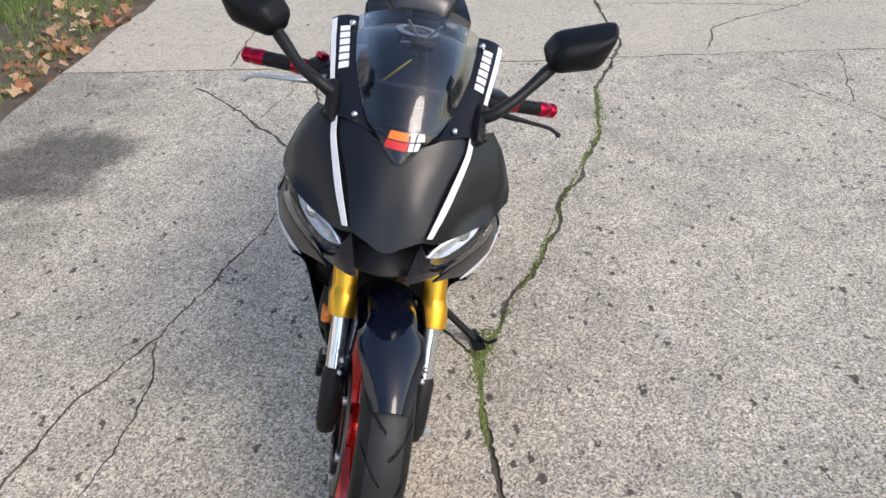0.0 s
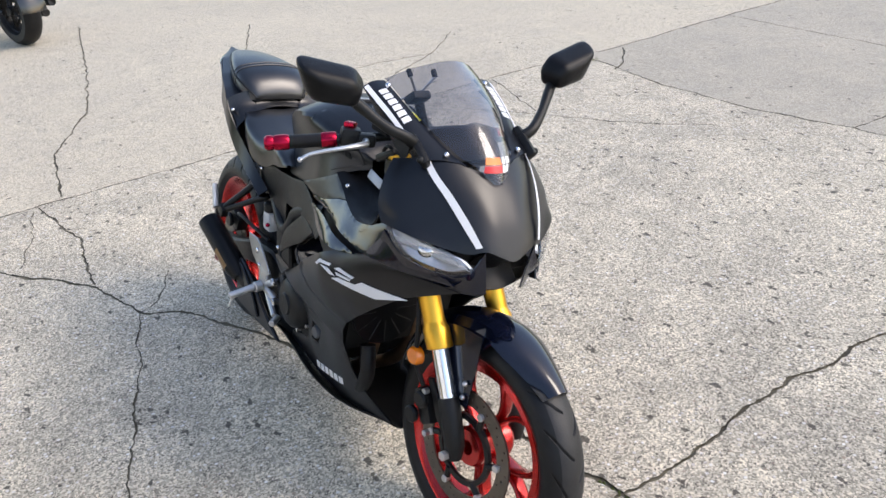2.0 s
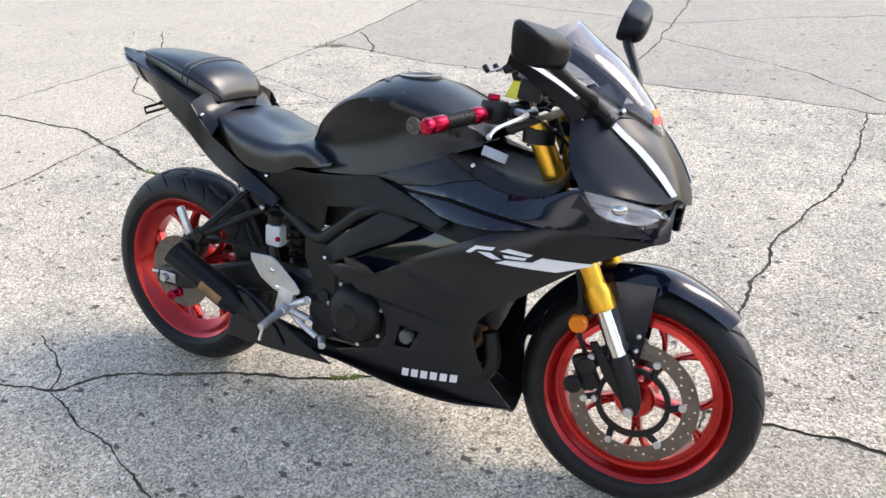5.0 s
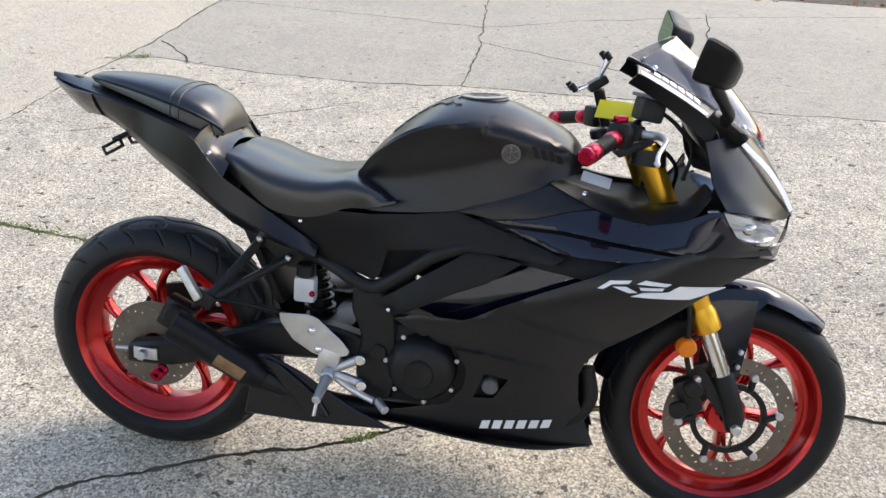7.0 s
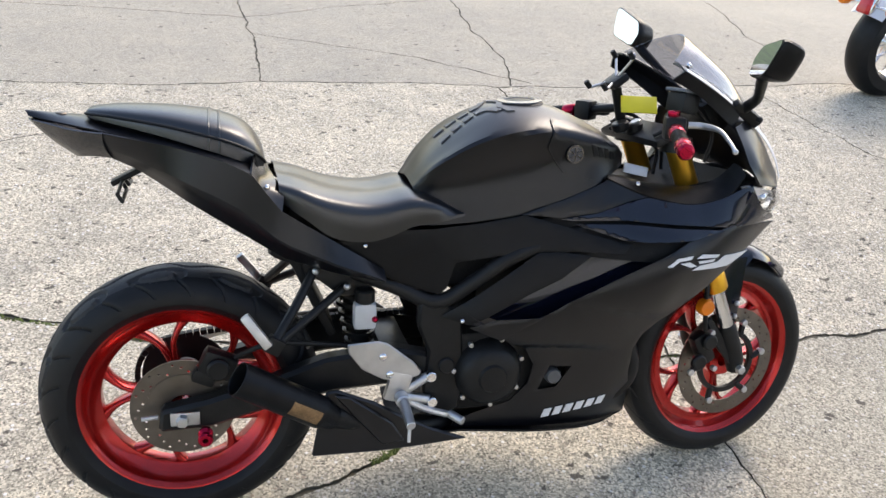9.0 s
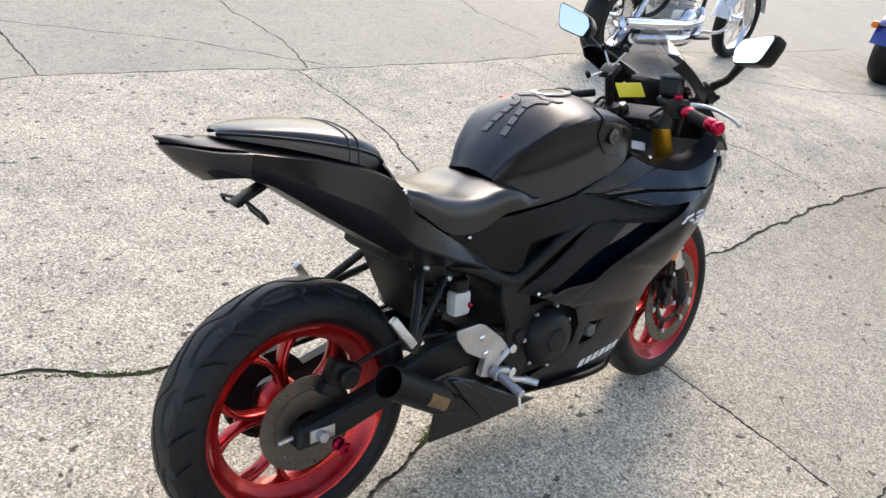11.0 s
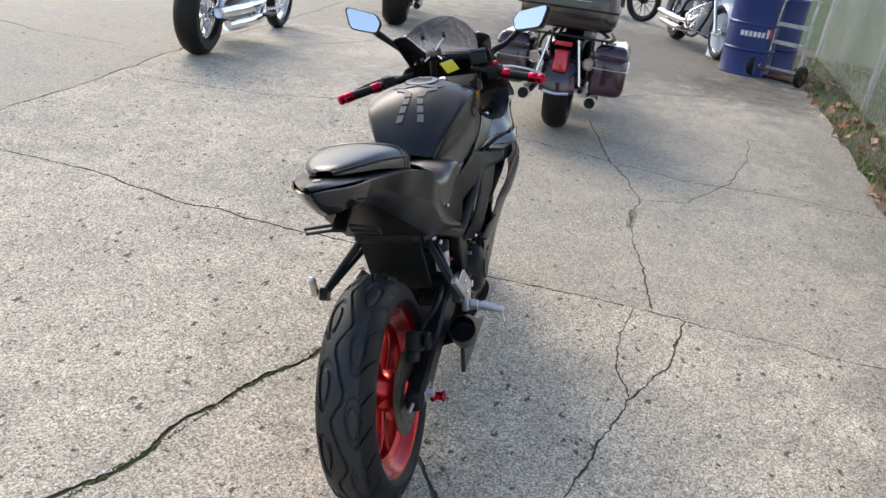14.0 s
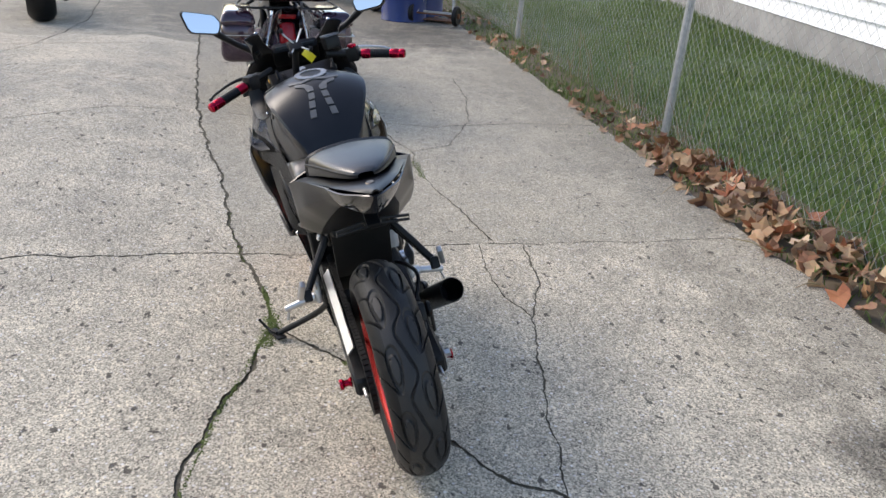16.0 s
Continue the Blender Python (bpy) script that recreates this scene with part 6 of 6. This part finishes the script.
def fence():
    f = thing("fence", Matrix.Translation((0, 0, 0)), "galvanised chain-link fence with round steel posts", "fence")
    for x in (-4.95, -0.92, 3.11, 7.10, 11.2):
        y = fence_y(x) if x > -1.5 else -2.1
        part("post", join(rod((x, y, -0.3), (x - 0.02, y - 0.05, 1.22), 0.030, 16), ball((x - 0.02, y - 0.05, 1.22), 0.034, (1, 1, 0.6))), GALV, f)
    V, F = [], []
    step, hgt, n = 0.034, 1.16, 34
    x0, x1 = -0.92, 11.2
    cnt = int((x1 - x0) / step / 2)
    for w in range(cnt):
        xs = x0 + (2 * w) * step
        k = len(V)
        for i in range(n + 1):
            z = 0.03 + hgt * i / n
            x = xs + (step if i % 2 else 0.0) * 1.04
            sag = 0.015 * math.sin(x * 3.1) * math.sin(z * 2.5)
            y = fence_y(x) + 0.035 + sag + (0.0022 if (i + w) % 2 else -0.0022) - 0.04 * z / 1.2
            r = 0.0013
            V += [(x - r, y, z), (x, y - r, z), (x + r, y, z), (x, y + r, z)]
        for i in range(n):
            for j in range(4):
                a, b = k + 4 * i + j, k + 4 * i + (j + 1) % 4
                F.append((a, b, b + 4, a + 4))
        # the neighbour wire, opposite phase
        k = len(V)
        for i in range(n + 1):
            z = 0.03 + hgt * i / n
            x = xs + 2 * step - (step if i % 2 else 0.0) * 1.04
            y = fence_y(x) + 0.035 + 0.015 * math.sin(x * 3.1) * math.sin(z * 2.5) + (0.0022 if (i + w + 1) % 2 else -0.0022) - 0.04 * z / 1.2
            r = 0.0013
            V += [(x - r, y, z), (x, y - r, z), (x + r, y, z), (x, y + r, z)]
        for i in range(n):
            for j in range(4):
                a, b = k + 4 * i + j, k + 4 * i + (j + 1) % 4
                F.append((a, b, b + 4, a + 4))
    me = bpy.data.meshes.new("wire_mesh")
    me.from_pydata(V, [], F)
    me.materials.append(mat("fence_wire", (0.40, 0.41, 0.38), 0.4, metal=0.5, var=0.2))
    ob = new("wire_mesh", me)
    ob.parent = f
    ob["label"] = "woven diamond chain-link wire"


fence()


def house():
    h = thing("house", pose(3.0, -5.46, -0.04, 0, 0, -12.5), "white sided house on a grey concrete foundation", "house")
    part("foundation", block((17.0, 0.22, 0.75), (3.0, -0.11, 0.0), bevel=0.01), mat("foundation_concrete", (0.30, 0.29, 0.27), 0.9, var=0.25, scale=3, bump=0.4, bscale=40), h)
    side = mat("white_siding_paint", (0.84, 0.85, 0.86), 0.5, var=0.05, scale=4)
    part("wall", block((17.0, 0.2, 3.0), (3.0, -0.13, 1.86), bevel=0), side, h)
    for k in range(14):
        part("siding_board", prism([(0.02, 0.375 + 0.2 * k), (0.0, 0.38 + 0.2 * k), (-0.032, 0.58 + 0.2 * k), (-0.05, 0.58 + 0.2 * k), (-0.05, 0.375 + 0.2 * k)], 17.0, "x", -5.5, 0), side, h)
    part("roof", prism([(0.45, 3.3), (-3.8, 5.4), (-3.8, 5.5), (0.45, 3.4)], 17.6, "x", -5.8, 0), mat("roof_shingles", (0.08, 0.08, 0.085), 0.9, var=0.3, scale=10), h)


house()


# ---- barrels and hand truck ----
BLUE = mat("blue_drum_paint", (0.012, 0.035, 0.16), 0.35, var=0.2, scale=6, bump=0.1)
RUSTY = mat("chipped_white_paint", (0.50, 0.48, 0.44), 0.6, var=0.45, scale=25, bump=0.3, bscale=80)
RUST = mat("rusty_steel", (0.16, 0.07, 0.035), 0.8, var=0.4, scale=30, bump=0.4, bscale=100)


def drum(at, material, label, mark):
    d = thing("drum", Matrix.Translation(at), label, "drum", "steel drums")
    prof = [(0, 0.01), (0.27, 0.01), (0.288, 0.0), (0.292, 0.012), (0.286, 0.03)]
    for z in (0.29, 0.58):
        prof += [(0.285, z - 0.02), (0.296, z - 0.006), (0.296, z + 0.006), (0.285, z + 0.02)]
    prof += [(0.286, 0.85), (0.292, 0.868), (0.288, 0.88), (0.278, 0.872), (0.274, 0.855), (0, 0.855)]
    part("shell", lathe(prof, 64, axis="z"), material, d)
    part("bung", rod((0.15, 0.1, 0.85), (0.15, 0.1, 0.875), 0.03, 16), GALV, d)
    if mark:
        for k in range(6):
            a = radians(196 - 9.5 * k)
            part("letter_bar", block((0.004, 0.036, 0.058), (0.287 * math.cos(a), 0.287 * math.sin(a), 0.475), (0, 0, math.degrees(a)), 0), WHITE, d)
        for a0, mt in ((214, REDSTICK), (207, WHITE)):
            part("logo_block", block((0.004, 0.03, 0.10), (0.287 * math.cos(radians(a0)), 0.287 * math.sin(radians(a0)), 0.49), (0, 0, a0), 0), mt, d)
    return d


drum((8.60, -1.98, 0), BLUE, "dark blue steel drum with white lettering bars", True)
drum((9.05, -2.33, 0), BLUE, "dark blue steel drum behind the hand truck", False)
drum((9.62, -1.92, 0), mat("pale_drum_paint", (0.55, 0.60, 0.66), 0.4, var=0.1), "pale grey steel drum beside a blue drum", False)


def hand_truck():
    t = thing("hand_truck", pose(8.20, -2.28, 0, 0, 0, -37), "old white hand truck with chipped rusty paint", "hand truck")
    for s in (-1, 1):
        part("side_rail", tube([(0.10, s * 0.22, 0.06), (0.12, s * 0.20, 0.7), (0.20, s * 0.20, 1.15), (0.10, s * 0.19, 1.32)], 0.017, 10), RUSTY, t)
        w = part("wheel", lathe([(0.03, -0.025), (0.075, -0.025), (0.10, -0.03), (0.118, -0.02), (0.122, 0), (0.118, 0.02), (0.10, 0.03), (0.075, 0.025), (0.03, 0.025)], 28, (0.0, s * 0.29, 0.122), closed=True), RUBBER, t)
        part("wheel_hub", rod((0, s * 0.25, 0.122), (0, s * 0.33, 0.122), 0.03, 14), RUST, w)
        part("brace", rod((0.0, s * 0.24, 0.122), (0.12, s * 0.20, 0.35), 0.012), RUSTY, t)
    part("axle", rod((0, -0.3, 0.122), (0, 0.3, 0.122), 0.012), RUST, t)
    for z in (0.12, 0.42, 0.62, 0.95):
        part("cross_bar", block((0.02, 0.42, 0.045), (0.115 + 0.03 * z, 0, z), (0, 0, 0), 0.006), RUSTY, t)
    part("toe_plate", block((0.22, 0.40, 0.012), (0.22, 0, 0.03), (0, 0, 0), 0.004), RUST, t)


hand_truck()


# ---- other parked motorcycles ----
def spoked_wheel(name, root, x, R, half, spokes=28, wire=True, rimmat=None):
    """Tyre, rim, hub and spokes in the bike's own middle plane at x."""
    c = (x, 0, R)
    rim_r = R - half * 1.45
    w = part(name, lathe([(rim_r + .004, -half * .62), (rim_r + .004, half * .62), (rim_r - .008, half * .5), (rim_r - .014, 0), (rim_r - .008, -half * .5)], 48, c, closed=True), rimmat or CHROME, root)
    part("tyre", lathe([(rim_r, -half * .6), (rim_r + .02, -half * .95), (R - half * .55, -half), (R - half * .18, -half * .72), (R, -half * .25), (R, half * .25), (R - half * .18, half * .72), (R - half * .55, half), (rim_r + .02, half * .95), (rim_r, half * .6)], 56, c, closed=True), RUBBER, w)
    part("hub", rod((x, -half * .9, R), (x, half * .9, R), .045, 20), rimmat or CHROME, w)
    bm = None
    for k in range(spokes):
        a = 2 * math.pi * k / spokes
        b = a + (0.35 if k % 2 else -0.35)
        s_ = half * .5 * (1 if k % 4 < 2 else -1)
        q = rod((x + .04 * math.cos(a), s_, R + .04 * math.sin(a)), (x + rim_r * math.cos(b), 0, R + rim_r * math.sin(b)), .003 if wire else .014, 6)
        bm = q if bm is None else join(bm, q)
    part("spokes", bm, rimmat or CHROME, w)
    return w


def fender_arc(x, R, half, a0, a1, r, n=22):
    rows = []
    for i in range(n):
        a = radians(a0 + (a1 - a0) * i / (n - 1))
        rows.append([(x + (r - .035 * abs(v) ** 2.5) * math.cos(a), half * v, R + (r - .035 * abs(v) ** 2.5) * math.sin(a)) for v in np.linspace(-1, 1, 11)])
    return thicken(grid(rows), .004)


def cruiser(name, m, label, paint, wheelbase=1.65, R=.32, rear_half=.085, bags=False, pipes=2, pipe_side=-1, group="parked motorcycles", wire=True, dark=False, low_tail=True, fender_end=180):
    b = thing(name, m, label, "motorcycle", group)
    metal = BLACK if dark else CHROME
    spoked_wheel("rear_wheel", b, 0.0, R, rear_half, wire=wire, rimmat=metal, spokes=28 if wire else 9)
    spoked_wheel("front_wheel", b, wheelbase, R + .01, .055, wire=wire, rimmat=metal, spokes=28 if wire else 9)
    rf = part("rear_fender", fender_arc(0, R, rear_half + .035, 20, fender_end if low_tail else 170, R + .055), paint, b)
    part("front_fender", fender_arc(wheelbase, R + .01, .085, 15, 175, R + .05), paint, b)
    part("fuel_tank", loft([[(x, -w * .9, z - h), (x, -w, z - h * .5), (x, -w * .7, z - .01), (x, 0, z), (x, w * .7, z - .01), (x, w, z - h * .5), (x, w * .9, z - h)] for x, w, z, h in ((.62, .07, .76, .08), (.74, .13, .82, .15), (.95, .16, .87, .19), (1.12, .14, .88, .17), (1.22, .07, .87, .08))], 22, 18), paint, b)
    part("seat", loft([[(x, -w, z - .07), (x, -w * .9, z - .01), (x, 0, z), (x, w * .9, z - .01), (x, w, z - .07)] for x, w, z in ((-.12, .11, .76), (.05, .14, .75), (.25, .16, .69), (.45, .17, .68), (.66, .10, .74))], 16, 16), LEATHER, b, "black vinyl seat")
    e = part("engine", join(block((.50, .30, .24), (.80, 0, .33), (0, 0, 0), .04), rod((.70, 0, .40), (.60, 0, .66), .085, 20), rod((.90, 0, .40), (1.0, 0, .66), .085, 20)), ALU if not dark else BLACK, b)
    for k in range(5):
        for x0, x1 in ((.70, .60), (.90, 1.0)):
            t = .25 + .14 * k
            part("cooling_fin", lathe([(.06, -.005), (.105, -.005), (.105, .005), (.06, .005)], 20, (x0 + (x1 - x0) * t, 0, .40 + .26 * t), closed=True, axis="z"), metal, e)
    part("engine_cover", lathe([(0, -.20), (.07, -.20), (.10, -.185), (.115, -.16), (.115, -.14), (0, -.14)], 30, (.78, 0, .34)), metal, e)
    part("frame", join(tube([(.0, -.12, R), (.35, -.13, .42), (.55, -.13, .60), (1.15, -.05, .84)], .02, 10), tube([(.0, .12, R), (.35, .13, .42), (.55, .13, .60), (1.15, .05, .84)], .02, 10), tube([(.45, -.12, .20), (.95, -.12, .18), (1.15, -.06, .45), (1.2, 0, .84)], .018, 10), tube([(.45, .12, .20), (.95, .12, .18), (1.15, .06, .45), (1.2, 0, .84)], .018, 10)), BLACK, b)
    for s in (-1, 1):
        part("fork_leg", rod((wheelbase, s * .09, R), (wheelbase - .38, s * .09, .98), .026, 16), metal, b)
        part("shock", rod((.06, s * .135, .36), (.20, s * .14, .64), .03, 14), metal, b)
        part("fender_rail", tube([(-.28, s * .10, .60), (-.05, s * .125, .66), (.2, s * .13, .64)], .012, 8), metal, b)
        part("rear_turn_signal", lathe([(0, -.03), (.03, -.03), (.034, -.02), (.034, .015), (.02, .035), (0, .035)], 22, (-.31, s * .19, .545), axis="x"), PALELENS if bags else ORANGE, b, "pale turn signal" if bags else "amber turn signal")
        part("signal_stalk", rod((-.29, 0, .545), (-.29, s * .19, .545), .010), metal, b)
        part("floorboard", block((.22, .09, .02), (.85, s * .26, .26), (0, 0, 0), .006), BLACK, b)
        part("engine_guard", tube([(1.05, s * .06, .25), (1.12, s * .30, .32), (1.13, s * .30, .50), (1.18, s * .06, .66)], .014, 10), metal, b)
        part("handlebar", tube([(1.20, 0, .98), (1.19, s * .15, 1.06), (1.05, s * .34, 1.05), (.90, s * .40, 1.00)], .013, 10), metal, b)
        part("grip", rod((.98, s * .37, 1.027), (.89, s * .405, .998), .018), RUBBER, b)
    part("headlight", lathe([(0, .10), (.06, .09), (.095, .03), (.10, -.01), (.09, -.02), (0, -.02)], 28, (wheelbase - .28, 0, .90), axis="x"), metal, b)
    tl = part("tail_light", block((.06, .12, .15) if bags else (.06, .10, .10), (-.35 if bags else -.33, 0, .545), (0, 12, 0), .028, 3, (1, .8)), REDLENS, b, "red tail light lens")
    part("tail_light_rim", block((.05, .115, .115), (-.31, 0, .555), (0, 12, 0), .022), metal, tl)
    for k in range(pipes):
        s = pipe_side if not bags else (-1, 1)[k]
        z = .36 - (.11 * k if not bags else .10)
        x0 = -.20 + .15 * k if not bags else -.22
        ex_ = part("exhaust_pipe", tube([(x0, s * .24, z), (x0 + .02, s * .24, z), (.65, s * .23, z - .01), (.95, s * .18, z + .02), (1.0, s * .12, .45)], [.036, .045, .045, .03, .03], 16), metal, b, "long exhaust pipe")
        if bags:
            part("pipe_rim", lathe([(.033, -.006), (.047, -.006), (.047, .03), (.044, .03)], 24, (x0, s * .24, z), axis="x"), CHROME, ex_)
        part("pipe_bore", rod((x0 - .004, s * .24, z), (x0 + .05, s * .24, z), .034, 16), DARKIN, ex_)
    if bags:
        for s in (-1, 1):
            bg = part("saddlebag", block((.64, .25, .29), (-.11, s * .335, .485), (0, 2, 0), .085, 5, (.97, .9)), paint, b, "hard painted saddlebag")
            part("bag_lid", block((.65, .255, .10), (-.11, s * .335, .64), (0, 2, 0), .045, 4, (.92, .75)), paint, bg)
            part("bag_stripe", block((.643, .257, .004), (-.11, s * .335, .53), (0, 2, 0), 0), SILVERDECAL, bg)
            part("lens_ring", lathe([(.034, -.02), (.042, -.02), (.042, .01), (.034, .01)], 22, (-.32, s * .19, .545), closed=True, axis="x"), CHROME, b)
        tp = part("tour_pack", block((.47, .67, .31), (-.22, 0, .92), (0, 0, 0), .11, 6, (.9, .93)), BROWNP, b, "near-black hard top case")
        part("case_seam", block((.476, .676, .012), (-.22, 0, .91), (0, 0, 0), .005, 2), BLACK, tp)
        part("case_stripe", block((.004, .30, .004), (-.452, 0, .965), (0, 0, 0), 0), SILVERDECAL, tp)
        part("case_emblem", block((.006, .09, .022), (-.448, 0, 1.005), (0, -4, 0), .002), WHITE, tp)
        part("case_rack", tube([(-.05, -.30, .74), (-.46, -.32, .735), (-.48, 0, .735), (-.46, .32, .735), (-.05, .30, .74)], .008, 8), BLACK, tp)
        for s in (-1, 1):
            part("rack_stay", rod((-.36, s * .10, .70), (-.42, s * .16, .40), .010), CHROME, tp)
        part("windscreen", strip([(1.30, -.24, 1.02), (1.36, 0, 1.02), (1.30, .24, 1.02)], [(1.12, -.20, 1.42), (1.17, 0, 1.45), (1.12, .20, 1.42)], 14, 8, (.03, 0, 0), .004), SCREEN, b)
        part("fairing", loft([[(x, -w, .80), (x, -w * .9, .80 + h), (x, 0, .83 + h), (x, w * .9, .80 + h), (x, w, .80)] for x, w, h in ((1.20, .32, .20), (1.32, .28, .22), (1.42, .15, .16))], 18, 10), paint, b)
        part("antenna", rod((-.30, .26, 1.05), (-.42, .26, 1.75), .004, 6), BLACK, b)
        part("rear_reflector", block((.01, .12, .03), (-.345, 0, .66), (0, 0, 0), .004), REDLENS, b)
        part("fender_trim", tube([(-.375, -.09, .33), (-.385, 0, .32), (-.375, .09, .33)], .013, 8), CHROME, b)
    return b


MAROON = mat("dark_maroon_metallic", (0.035, 0.012, 0.028), 0.18, metal=0.3, coat=0.8, var=0.25, scale=5)
BROWNP = mat("brown_black_gloss_paint", (0.014, 0.008, 0.009), 0.2, coat=0.6, var=0.15, scale=5)
WHITEP = mat("white_gloss_paint", (0.70, 0.72, 0.76), 0.2, coat=0.6, var=0.03, scale=4)
BLUEP = mat("blue_gloss_paint", (0.012, 0.03, 0.24), 0.2, coat=0.6, var=0.1, scale=4)
BLACKP = mat("black_gloss_paint", (0.008, 0.008, 0.01), 0.2, coat=0.6, var=0.1, scale=4)
cruiser("touring_motorcycle", pose(4.36, -0.07, 0, 0, 0, -2), "dark maroon touring motorcycle with saddlebags and top case", MAROON, bags=True, rear_half=.09, wire=False, dark=True)
cruiser("cruiser_motorcycle", pose(4.12, 2.70, 0.158, 0, 1.2, 5), "white cruiser motorcycle with chrome pipes and wire wheels", WHITEP, wheelbase=1.95, rear_half=.09, fender_end=152)
cruiser("cruiser_motorcycle", pose(7.75, 2.12, 0.06, 0, 0.5, 10), "blue cruiser motorcycle with a wide rear tyre", BLUEP, rear_half=.14, dark=True, wire=False, low_tail=False)
cruiser("cruiser_motorcycle", pose(10.9, -1.30, 0, 0, 0, 196), "white and chrome cruiser motorcycle parked at the back", WHITEP, wheelbase=1.6)
cruiser("cruiser_motorcycle", pose(13.6, 0.5, 0, 0, 0, 232), "black cruiser motorcycle parked at the back", BLACKP, dark=True)
cruiser("cruiser_motorcycle", pose(-6.05, 0.05, 0, 0, 0, 200), "black cruiser motorcycle standing behind the sport motorcycle", BLACKP, dark=True, wire=False)
